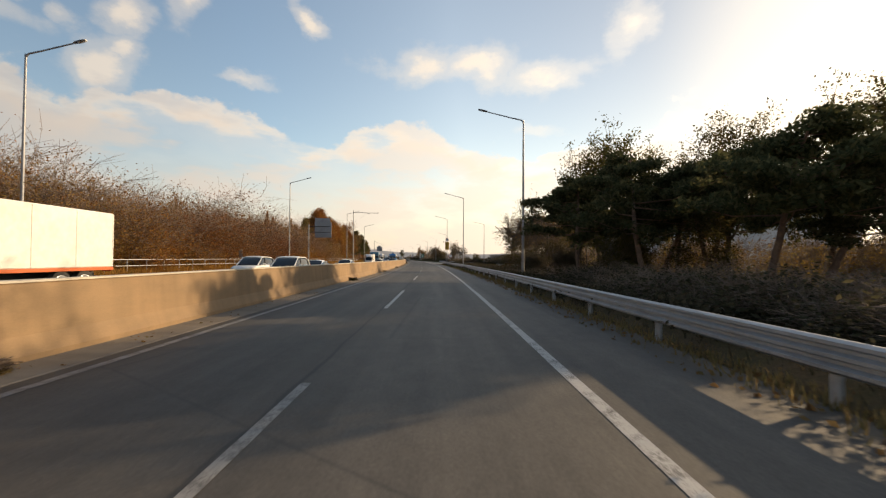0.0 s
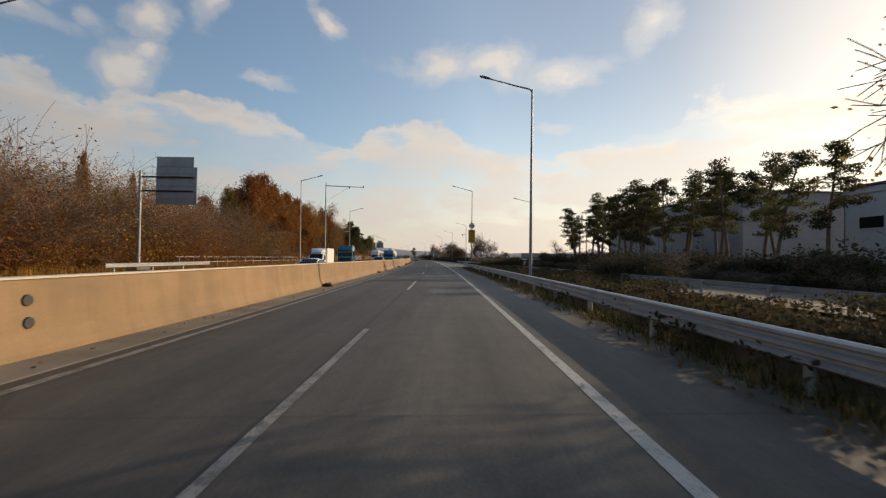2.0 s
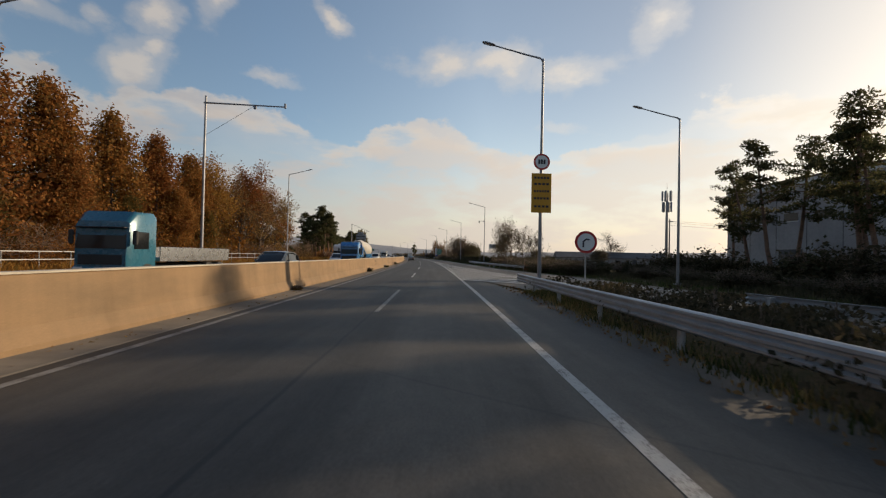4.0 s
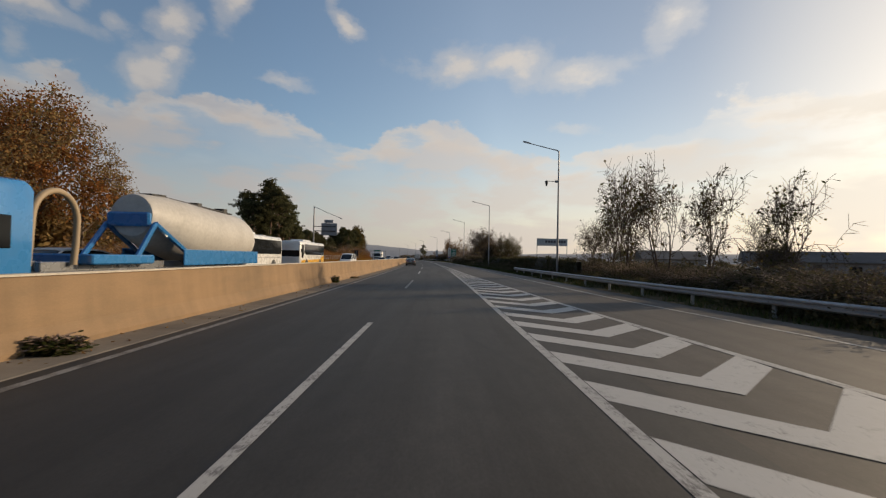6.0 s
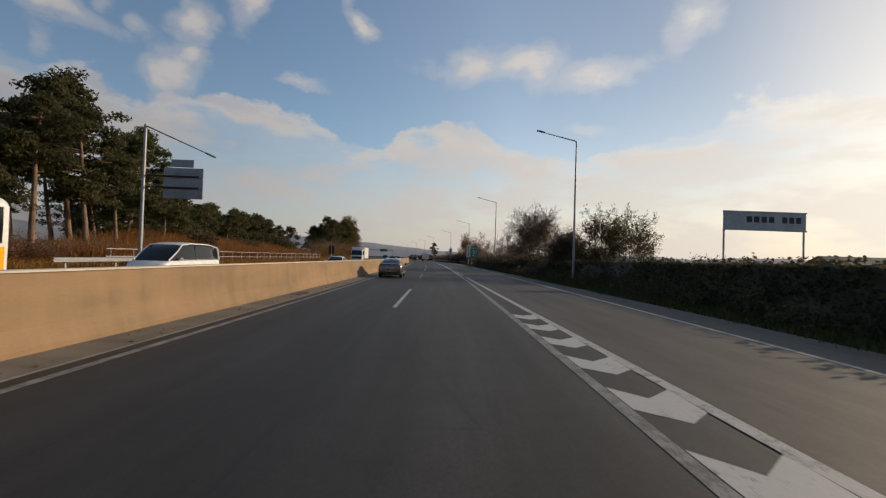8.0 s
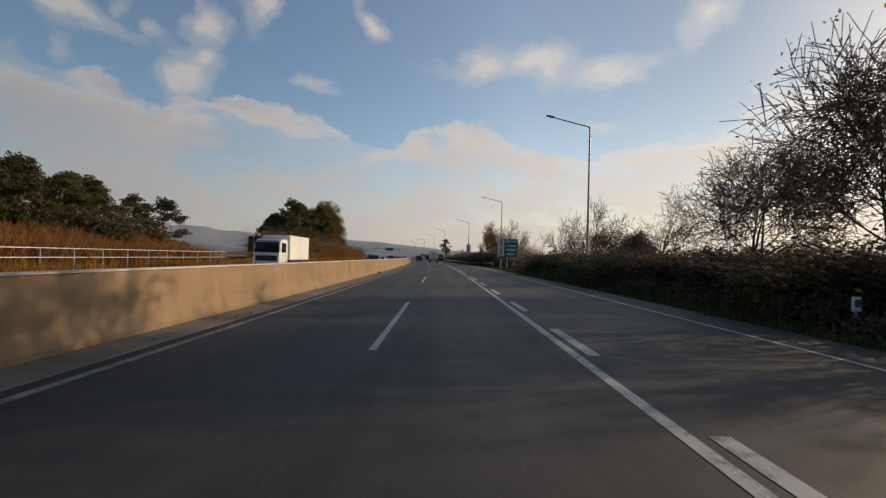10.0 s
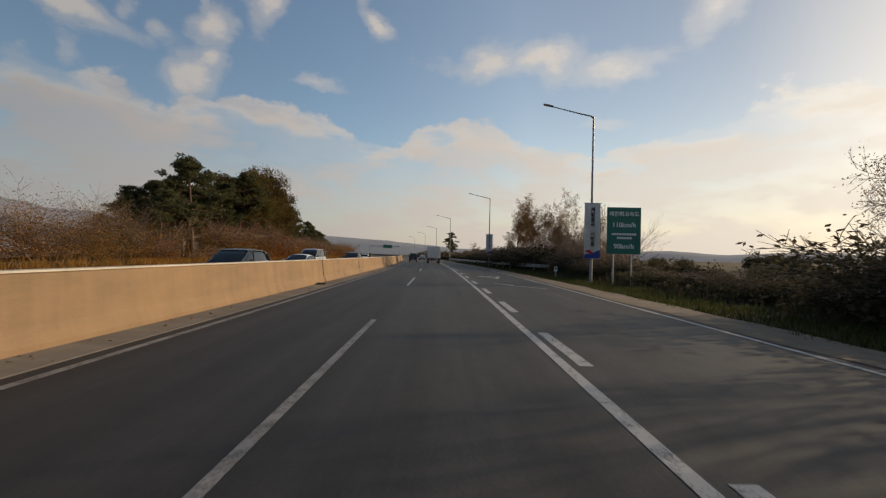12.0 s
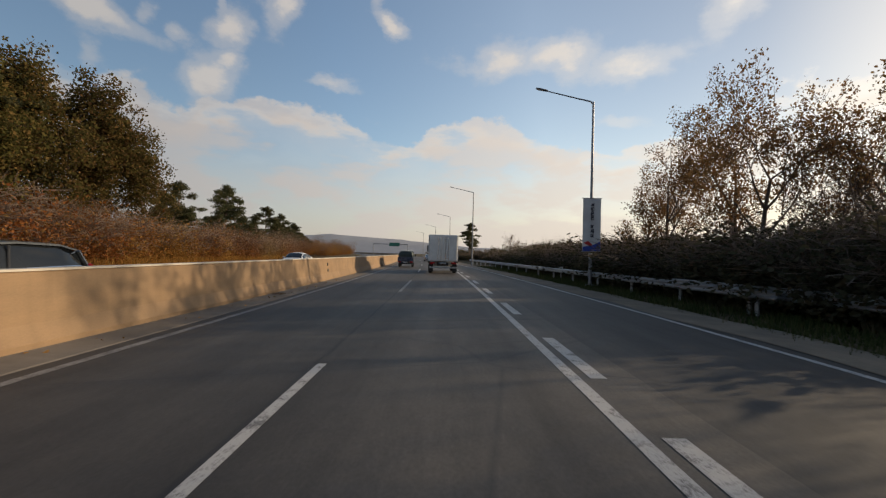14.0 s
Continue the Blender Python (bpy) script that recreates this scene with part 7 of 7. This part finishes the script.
def hazard_board(s, d, z):
    """Black and orange striped end marker."""
    t = thing("hazard_marker", "orange and black striped marker at a guardrail end", "road sign", "hazard markers")
    b = part("panel", Geo().box((0, 0, 0.62), (0.42, 0.03, 0.86), bevel=0.01), M_ORANGE, t)
    for k in range(4):
        zc = 0.3 + 0.21 * k
        part("stripe", Geo().add([(-0.205, -0.02, zc - 0.1), (0.205, -0.02, zc + 0.1), (0.205, -0.02, zc + 0.2), (-0.205, -0.02, zc)], [(0, 1, 2, 3)]), M_BLACK, b)
    part("post", Geo().tube((0, 0.04, -0.3), (0, 0.04, 1.0), 0.03, 0.03, 8), M_STEEL, t)
    t.matrix_basis = stand(s, d, z)


hazard_board(159.6, 11.7, -0.05)
hazard_board(340.3, 11.95, -0.05)


def marker_post(s, d, label="short white roadside marker post"):
    t = thing("marker_post", label, "post", "marker posts")
    part("post", Geo().tube((0, 0, -0.2), (0, 0, 0.55), 0.045, 0.045, 8), M_STEEL, t)
    part("head", Geo().box((0, -0.02, 0.75), (0.26, 0.08, 0.42), bevel=0.03), M_SIGNWHITE, t)
    part("panel", Geo().box((0, -0.065, 0.78), (0.16, 0.01, 0.2)), M_SIGNGREEN, t)
    t.matrix_basis = stand(s, d, -0.1)


for s, d in ((293.5, 12.0), (332.2, 10.1), (262.0, 10.8), (372.0, 9.2)):
    marker_post(s, d)

# paired reflector bolts and delineator frames on the barrier
for s in (62.3, 108.0, 153.4, 209.3, 252.0, 295.7, 329.7, 364.0):
    for z, x in ((0.88, -6.235), (0.54, -6.205)):
        t = part("barrier_bolt", Geo().tube((0.02, 0, 0), (-0.05, 0, 0), 0.085, 0.1, 12), M_BLACK)
        tagged(t, "dark round bolt recess on the barrier", "fitting", "barrier bolts")
        t.matrix_basis = stand(s, x, z)


def a_frame(s):
    t = thing("warning_triangle", "pale triangular frame beside a dark pot on the barrier top", "road sign")
    for a, b in (((0, -0.3, 0.02), (0, 0.0, 0.42)), ((0, 0.3, 0.02), (0, 0.0, 0.42)), ((0, -0.3, 0.02), (0, 0.3, 0.02))):
        part("frame_bar", Geo().tube(a, b, 0.022, 0.022, 6), M_SIGNBACK, t)
    part("pot", Geo().tube((0, 0.62, 0.0), (0, 0.62, 0.4), 0.11, 0.2, 14), M_BLACK, t, "dark tapered pot", smooth=True)
    t.matrix_basis = stand(s, -6.4, 1.235)


a_frame(335.9)

# narrow sign backs beyond the opposite carriageway
t = thing("twin_panel_sign", "two narrow dark panels side by side on a post", "road sign")
for x in (-0.33, 0.33):
    part("panel", Geo().box((x, 0, 2.55), (0.56, 0.05, 1.9), bevel=0.01), M_BLACK, t)
part("post", Geo().tube((0, 0.06, -0.2), (0, 0.06, 3.3), 0.05, 0.05, 8), M_STEEL, t)
t.matrix_basis = stand(303.5, -22.8)

# small dark plate on a post beyond the opposite carriageway
t = thing("plate_sign", "small dark grey plate on a thin steel post", "road sign")
part("plate", Geo().box((0, 0, 2.05), (0.42, 0.04, 1.0), bevel=0.01), M_SIGNBACK, t)
part("post", Geo().tube((0, 0.06, -0.3), (0, 0.06, 2.6), 0.045, 0.045, 8), M_STEEL, t)
part("bracket", Geo().box((0.2, 0.0, 1.3), (0.4, 0.05, 0.08), Matrix.Rotation(0.4, 3, "Y")), M_STEEL, t)
t.matrix_basis = stand(61.3, -24.6)

# far overhead gantry
t = thing("overhead_gantry", "far overhead sign gantry across the road", "gantry")
for x in (-14.0, 9.0):
    part("leg", Geo().tube((x, 0, -0.2), (x, 0, 7.5), 0.22, 0.2, 8), M_POLE, t)
part("beam", Geo().box((-2.5, 0, 7.3), (23.2, 0.6, 0.5)), M_POLE, t)
part("panel", Geo().box((0.0, -0.35, 7.2), (7.0, 0.12, 2.4), bevel=0.02), M_SIGNGREEN, t)
t.matrix_basis = stand(640.0, 0.0)


# ---- buildings, masts, fields and hills ----
M_WALL = surface("metal_wall_panel", (0.5, 0.53, 0.56), (0.42, 0.45, 0.47), rough=0.6, grain=2.0, stain=0.15, bump=0.03)
M_WALL2 = surface("grey_wall", (0.3, 0.29, 0.29), (0.22, 0.215, 0.22), rough=0.7, grain=2.0, stain=0.2, bump=0.03)
M_ROOF = surface("dark_roof", (0.09, 0.085, 0.085), (0.06, 0.058, 0.06), rough=0.7, grain=3.0, stain=0.3, bump=0.1)
M_FILM = surface("greenhouse_film", (0.62, 0.64, 0.66), (0.48, 0.5, 0.52), rough=0.4, grain=2.0, stain=0.3, bump=0.02)
M_SOIL = surface("orange_soil", (0.4, 0.2, 0.085), (0.28, 0.14, 0.06), rough=0.95, grain=0.8, stain=0.05, bump=0.4)
# blue-grey hill colours have the distance haze mixed in, paler for the far range
M_HILL = surface("hazy_far_hill", (0.27, 0.285, 0.31), (0.23, 0.245, 0.27), rough=1.0, grain=0.03, stain=0.006, bump=0.0)
M_HILL2 = surface("hazy_near_hill", (0.15, 0.17, 0.19), (0.12, 0.135, 0.15), rough=1.0, grain=0.03, stain=0.008, bump=0.0)


def factory(s, d, length, depth, height, label, wall):
    """A long industrial hall: panelled walls, parapet, window band, doors."""
    t = thing("factory_building", label, "building", "factory halls")
    part("wall", Geo().box((depth / 2, 0, height / 2 - 0.5), (depth, length, height + 1.0)), wall, t)
    part("roof", Geo().box((depth / 2, 0, height + 0.12), (depth + 0.5, length + 0.5, 0.25), bevel=0.03), M_ROOF, t)
    part("parapet", Geo().box((-0.05, 0, height - 0.35), (0.12, length + 0.2, 0.6)), M_WALL, t, "pale parapet strip")
    n = int(length / 5)
    for k in range(n):
        y = -length / 2 + length * (k + 0.5) / n
        w = new("window")
        w.parent = t
        part("pane", Geo().box((-0.02, y, height * 0.62), (0.05, 2.4, 1.1)), M_GLASS, w)
        part("frame", Geo().box((-0.05, y, height * 0.62 - 0.6), (0.1, 2.6, 0.08)), M_FILM, w)
        part("panel_joint", Geo().box((-0.015, y + length / n / 2, height / 2), (0.03, 0.08, height)), M_ROOF, t)
    for k in range(2):
        part("door", Geo().box((-0.03, -length / 4 + k * length / 2, 1.9), (0.08, 4.0, 3.8)), M_ROOF, t)
    t.matrix_basis = stand(s, d, -0.2)


factory(84.0, 42.0, 34.0, 22.0, 9.4, "long pale grey metal factory hall", M_WALL)
factory(152.0, 50.0, 52.0, 26.0, 13.4, "tall dull grey factory hall behind pines", M_WALL2)


def house(s, d, w, l, h, label, turn=0.0):
    t = thing("house", label, "house", "low houses")
    part("wall", Geo().box((0, 0, h / 2 - 0.3), (w, l, h + 0.6)), M_WALL2, t)
    g = Geo()
    e = 0.5
    v = [(-w / 2 - e, -l / 2 - e, h), (w / 2 + e, -l / 2 - e, h), (w / 2 + e, l / 2 + e, h), (-w / 2 - e, l / 2 + e, h), (0, -l / 2 - e, h + w * 0.24), (0, l / 2 + e, h + w * 0.24)]
    g.add(v, [(0, 1, 4), (2, 3, 5), (1, 2, 5, 4), (3, 0, 4, 5), (3, 2, 1, 0)])
    part("roof", g, M_ROOF, t)
    for y in (-l / 4, l / 4):
        w_ = new("window")
        w_.parent = t
        part("pane", Geo().box((-w / 2 - 0.01, y, h * 0.55), (0.05, 1.2, 1.0)), M_GLASS, w_)
        part("frame", Geo().box((-w / 2 - 0.03, y, h * 0.55 - 0.56), (0.08, 1.4, 0.1)), M_FILM, w_)
    part("door", Geo().box((-w / 2 - 0.01, 0, 1.0), (0.06, 0.95, 2.0)), M_ROOF, t)
    t.matrix_basis = stand(s, d, -0.3, turn)


house(240.0, 47.0, 7.0, 11.0, 2.5, "low house with a dark gabled roof", 78)
house(216.0, 54.0, 6.5, 16.0, 2.3, "long low shed with a dark roof", 60)
house(268.0, 64.0, 7.0, 12.0, 2.4, "low house behind the hedge", 85)


def polytunnel(s, d, length, turn=0.0):
    t = thing("greenhouse", "long pale plastic greenhouse tunnel", "greenhouse", "greenhouse tunnels")
    rings = [[(math.cos(math.pi * k / 10) * 3.2, y, math.sin(math.pi * k / 10) * 2.6) for k in range(11)] for y in (-length / 2, length / 2)]
    part("film", Geo().loft(rings), M_FILM, t, smooth=True)
    for y in np.linspace(-length / 2, length / 2, 6):
        part("hoop", Geo().bent([(math.cos(math.pi * k / 10) * 3.23, y, math.sin(math.pi * k / 10) * 2.63) for k in range(11)], [0.04] * 11, 5), M_STEEL, t)
    t.matrix_basis = stand(s, d, ground_height(s, d) - 0.05, turn)


for s, d in ((188, 84), (196, 90), (206, 97)):
    polytunnel(s, d, 46.0, 70)
for k in range(5):
    polytunnel(420 + 34 * k, -215.0 - 10 * (k % 2), 60.0, 80)

# mobile mast, utility poles and wires
t = thing("antenna_mast", "grey mobile mast with panel antennas", "mast")
part("mast", Geo().tube((0, 0, -0.5), (0, 0, 14.6), 0.32, 0.2, 12), M_POLE, t, smooth=True)
part("rod", Geo().tube((0, 0, 14.6), (0, 0, 16.4), 0.03, 0.03, 6), M_POLE, t)
for z, r in ((14.0, 0.8), (11.9, 0.75)):
    for k in range(5):
        a = 6.2832 * k / 5 + z
        part("antenna", Geo().box((math.cos(a) * r, math.sin(a) * r, z), (0.34, 0.34, 1.9), Matrix.Rotation(a, 3, "Z"), bevel=0.04), M_SIGNBACK, t)
        part("bracket", Geo().tube((0, 0, z), (math.cos(a) * r, math.sin(a) * r, z), 0.04, 0.04, 5), M_POLE, t)
t.matrix_basis = stand(187.0, 45.1)


def utility_pole(s, d, h):
    t = thing("utility_pole", "plain concrete utility pole with a crossarm", "utility pole", "utility poles")
    part("pole", Geo().tube((0, 0, -0.5), (0, 0, h), 0.17, 0.11, 10), M_GUTTER, t, smooth=True)
    part("crossarm", Geo().box((0, 0, h - 0.5), (1.6, 0.1, 0.12)), M_POLE, t)
    for x in (-0.7, 0, 0.7):
        part("insulator", Geo().tube((x, 0, h - 0.44), (x, 0, h - 0.24), 0.05, 0.03, 8), M_SIGNWHITE, t)
    t.matrix_basis = stand(s, d)


UTILITY = ((195.0, 50.4, 10.4), (182.0, 70.0, 9.5), (205.0, 88.0, 9.0))
for u in UTILITY:
    utility_pole(*u)
a, b_ = Vector(P(195.0, 50.4, 10.0)), Vector(P(182.0, 70.0, 9.1))
for k, dz in enumerate((0.0, -0.35, -0.9)):
    pts = [a.lerp(b_ + (b_ - a) * 1.5, f) + Vector((0, 0, dz - 1.2 * math.sin(math.pi * min(1.0, f)))) for f in (0, 0.2, 0.4, 0.6, 0.8, 1.0)]
    w = part("overhead_wire", Geo().bent(pts, [0.02] * 6, 4), M_BLACK)
    tagged(w, "thin black overhead wire between utility poles", "cable", "overhead wires")

parked = passenger_car("sedan_car", "silver car parked under trees", M_SILVER, "sedan")
parked.matrix_basis = stand(207.0, 33.0, ground_height(207, 33), 70)
copy_thing(parked, stand(204.0, 36.5, ground_height(204, 36.5), 74))

# bare orange field beyond the opposite carriageway
g = Geo()
for i in range(11):
    for k in range(7):
        s, d = 292.0 + 14 * i, -42.0 - 19.0 * k
        g.v.append(P(s, d, ground_height(s, d) + 0.5 + 0.2 * math.sin(i * 1.7 + k * 2.3)))
    if i:
        g.f += [((i - 1) * 7 + k, i * 7 + k, i * 7 + k + 1, (i - 1) * 7 + k + 1) for k in range(6)]
tagged(part("field", g, M_SOIL, smooth="all"), "bare orange brown ploughed soil", "ground", kind="structure")


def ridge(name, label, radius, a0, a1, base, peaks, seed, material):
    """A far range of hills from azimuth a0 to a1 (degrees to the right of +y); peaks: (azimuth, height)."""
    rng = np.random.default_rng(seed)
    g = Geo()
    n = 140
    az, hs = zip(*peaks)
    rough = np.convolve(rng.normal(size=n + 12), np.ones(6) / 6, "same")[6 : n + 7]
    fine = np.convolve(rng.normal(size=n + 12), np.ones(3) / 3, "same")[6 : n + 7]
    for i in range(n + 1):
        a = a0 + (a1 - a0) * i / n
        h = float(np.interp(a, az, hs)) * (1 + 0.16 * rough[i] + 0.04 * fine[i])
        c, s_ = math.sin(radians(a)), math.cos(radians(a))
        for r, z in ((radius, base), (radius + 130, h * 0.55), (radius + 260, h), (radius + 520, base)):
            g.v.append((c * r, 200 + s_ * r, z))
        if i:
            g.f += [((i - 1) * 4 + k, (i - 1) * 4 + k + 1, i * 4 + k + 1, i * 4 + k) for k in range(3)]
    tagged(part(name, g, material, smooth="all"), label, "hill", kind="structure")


# haze painted by colour: the farther range is paler and bluer
ridge("backdrop", "far wooded hills in a pale blue haze colour", 2600, -80, 70, -6, ((-80, 150), (-66, 205), (-56, 260), (-50, 215), (-44, 175), (-36, 150), (-26, 85), (-17, 88), (-12, 66), (-6, 50), (4, 35), (12, 42), (18, 62), (24, 36), (32, 55), (38, 36), (48, 45), (60, 60), (70, 40)), 5, M_HILL)
ridge("backdrop", "nearer wooded hills in a darker haze colour", 1500, -80, -26, -6, ((-80, 70), (-62, 95), (-54, 80), (-44, 48), (-34, 20), (-26, -4)), 8, M_HILL2)


# ---- verge: grass, leaves, weeds ----
def tufts(name, label, places, material, seed, height=0.3, blades=26, spread=0.28, category="grass"):
    """Grass or litter along a stretch, as one mesh of blades."""
    rng = np.random.default_rng(seed)
    pts = np.array([P(s, d, min(ground_height(s, d), 2.5) + 0.12 if d < -25.0 else 0.0) for s, d in places])
    c = np.repeat(pts, blades, 0)
    n = len(c)
    c[:, :2] += rng.normal(size=(n, 2)) * spread
    h = height * rng.uniform(0.4, 1.3, n)
    lean = rng.normal(size=(n, 2)) * 0.45 * h[:, None]
    side = rng.normal(size=(n, 2))
    side /= np.linalg.norm(side, axis=1)[:, None]
    w = 0.02 + 0.03 * h
    z0 = c[:, 2] - 0.13
    v = np.empty((n, 3, 3))
    v[:, 0, :2], v[:, 1, :2], v[:, 2, :2] = c[:, :2] - side * w[:, None], c[:, :2] + side * w[:, None], c[:, :2] + lean
    v[:, 0, 2] = v[:, 1, 2] = z0
    v[:, 2, 2] = z0 + 0.13 + h
    g = Geo()
    g.v = [tuple(p) for p in v.reshape(-1, 3)]
    g.f = [(3 * i, 3 * i + 1, 3 * i + 2) for i in range(n)]
    return tagged(part(name, g, material), label, category, kind="stuff")


def belt(s0, s1, d0, d1, n, seed):
    rng = np.random.default_rng(seed)
    out = []
    for _ in range(n):
        s = rng.uniform(s0, s1)
        a = d0(s) if callable(d0) else d0
        b = d1(s) if callable(d1) else d1
        out.append((s, rng.uniform(a, b)))
    return out


tufts("grass", "dry brown grass below the guardrail", belt(-20, 126, 4.5, 5.1, 1300, 1), M_STRAW, 1, 0.15)
tufts("grass", "low green grass below the guardrail", belt(50, 126, 4.5, 5.3, 600, 2), M_GREEN, 2, 0.2)
tufts("grass", "tall rust orange grass on the bank below the pines", belt(236, 266, -31.5, -25.5, 1700, 21) + belt(266, 300, -30.5, -25.5, 900, 22), M_REED, 21, 1.5, 22, 0.35)
tufts("grass", "dark tall grass behind the guardrail", belt(-20, 122, 5.6, 9.5, 1200, 3) + belt(-10, 100, 5.2, 6.2, 1500, 23), M_DARK, 3, 0.42)
tufts("grass", "green verge grass beside the merging lane", belt(200, 400, lambda s: RAMP_OUT(s) + 0.1, lambda s: RAMP_OUT(s) + 3.0, 1700, 4), M_GREEN, 4, 0.1)
tufts("grass", "dry verge grass beside the slip road", belt(120, 400, lambda s: RAMP_OUT(s) + 0.3, lambda s: RAMP_OUT(s) + 5.0, 1100, 5), M_GREEN, 5, 0.14)
tufts("grass", "dark weeds under the roadside bushes", belt(60, 400, lambda s: RAMP_OUT(s) + 2.5, lambda s: RAMP_OUT(s) + 8.0, 1500, 6), M_DARK, 6, 0.35)
tufts("grass", "rusty tall grass beyond the opposite carriageway", belt(-20, 420, -27.5, -23.2, 2600, 7), M_RUST, 7, 0.7)
tufts("grass", "dry yellow growth under the roadside pines", belt(-10, 62, 7.0, 26.0, 1500, 8), M_STRAW, 8, 0.45, 18, 0.5)



def brush(name, label, places, material, seed, height=0.8, leaves=260, size=0.1, base=-0.1):
    """Low tangled growth along a stretch, as one mesh of stems and leaves."""
    rng = np.random.default_rng(seed)
    centers, stems = [], Geo()
    for s, d in places:
        x, y, _ = P(s, d)
        h = height * rng.uniform(0.6, 1.25)
        n = leaves
        q = rng.normal(size=(n, 3)) * np.array([0.55, 0.55, 0.0]) * (0.6 + 0.5 * h)
        q[:, 2] = base + h * rng.uniform(0.0, 1.0, n) ** 0.7 * np.exp(-0.35 * (q[:, 0] ** 2 + q[:, 1] ** 2) / (0.6 + 0.5 * h) ** 2)
        centers.append(q + np.array([x, y, 0.0]))
        for _ in range(7):
            a, r = rng.uniform(0, 6.28), rng.uniform(0.1, 0.6) * h
            stems.tube((x, y, base - 0.1), (x + math.cos(a) * r, y + math.sin(a) * r, base + h * rng.uniform(0.7, 1.25)), 0.014, 0.005, 3, caps=False)
    g = cards(np.concatenate(centers), size, rng, 1.6)
    ob = tagged(part(name, g, material), label, "undergrowth", kind="stuff")
    part("stems", stems, M_TWIG, ob)
    return ob


brush("low_growth", "dark tangled growth behind the guardrail", belt(-16, 124, 5.0, 6.2, 130, 51) + belt(44, 122, 6.2, 10.5, 130, 52), M_DARK, 51, 0.5, 230, 0.085, 0.3)
brush("low_growth", "low dark tangled growth beside the slip road", belt(162, 212, 11.6, 13.6, 110, 53) + belt(198, 250, 10.4, 11.8, 40, 56) + belt(250, 300, lambda s: RAMP_OUT(s) + 1.6, lambda s: RAMP_OUT(s) + 3.8, 130, 54) + belt(300, 330, lambda s: RAMP_OUT(s) + 4.2, lambda s: RAMP_OUT(s) + 6.0, 60, 69) + belt(352, 404, lambda s: RAMP_OUT(s) + 3.4, lambda s: RAMP_OUT(s) + 5.0, 90, 55), M_DARK, 52, 0.8, 230, 0.1)

# creeper over the wall, thinner where the concrete shows
rng = np.random.default_rng(91)
spots = []
while len(spots) < 15000:
    a, b = rng.uniform(192, 256), rng.uniform(0, 1)
    bare_patch = math.sin(a * 0.9) + math.sin(a * 0.37 + 2.0) + 1.6 * math.sin(b * 4.0 + a * 0.21)
    if rng.uniform() < (0.2 if bare_patch > 1.5 else 1.0):
        spots.append(P(a, 11.9 - abs(rng.normal()) * 0.1 - 0.25 * (1 - b) ** 2, -0.1 + b * (WALL_TOP(a) + 0.25) + 0.08 * rng.normal()))
ivy = tagged(part("creeper", cards(np.array(spots), 0.13, rng, 1.3), M_DARK), "dark creeper hanging over the old wall", "creeper", kind="stuff")

# fallen leaves on the shoulder
rng = np.random.default_rng(77)
spots = np.array([P(s, d, 0.012) for s, d in belt(-10, 130, 3.6, 4.5, 1900, 9) + belt(-10, 400, -6.05, -5.4, 1400, 10)] + [P(s, d, 0.02 + (d - 4.55) * 0.4) for s, d in belt(-10, 120, 4.3, 4.9, 2800, 11)])
tagged(part("fallen_leaves", cards(spots, 0.075, rng, 1.4), M_BROWN), "scattered dry leaves at the road's edges", "leaves", kind="stuff")

weeds = [shrub(61, M_GREEN, 0.36, "dusty green weed tuft at the barrier's foot", 6, 900, "weed_tuft", 0.045, "weeds at the barrier"), shrub(62, M_STRAW, 0.36, "dry brown weed tuft at the barrier's foot", 6, 800, "weed_tuft", 0.045, "weeds at the barrier")]
# the flattened tuft at 316.6 stands in for a dark gutter stain
scatter(weeds, [(180.6, -5.9, (1.5, 1.15), 0.0), (10.1, -5.98, (0.9, 0.6), 0.0), (35.2, -5.98, (1.3, 0.6), 0.0), (36.6, -5.98, (0.9, 0.6), 0.0), (79.0, -5.98, (1.3, 0.5), 0.0), (99.4, -5.95, (1.4, 0.9), 0.0), (161.4, -5.9, (1.5, 0.7), 0.0), (186.4, -5.95, (1.3, 0.7), 0.0), (316.6, -5.8, (1.0, 0.25), 0.0), (355.3, -5.85, (1.0, 0.3), 0.0), (57.0, -5.95, (0.9, 0.4), 0.0), (124.0, -5.9, 1.0, 0.0), (146.0, -5.95, 0.9, 0.0), (290.0, -5.95, 0.8, 0.0)])

# drain grate in the gutter
t = thing("drain_grate", "rusty steel drain grate in the gutter", "drain")
for k in range(7):
    part("bar", Geo().box((-0.18 + 0.06 * k, 0, 0.0), (0.025, 1.1, 0.03)), M_BLACK, t)
part("frame", Geo().box((0, 0.56, 0.0), (0.46, 0.04, 0.04)), M_STEEL, t)
part("frame", Geo().box((0, -0.56, 0.0), (0.46, 0.04, 0.04)), M_STEEL, t)
t.matrix_basis = stand(221.0, -5.68, 0.035)
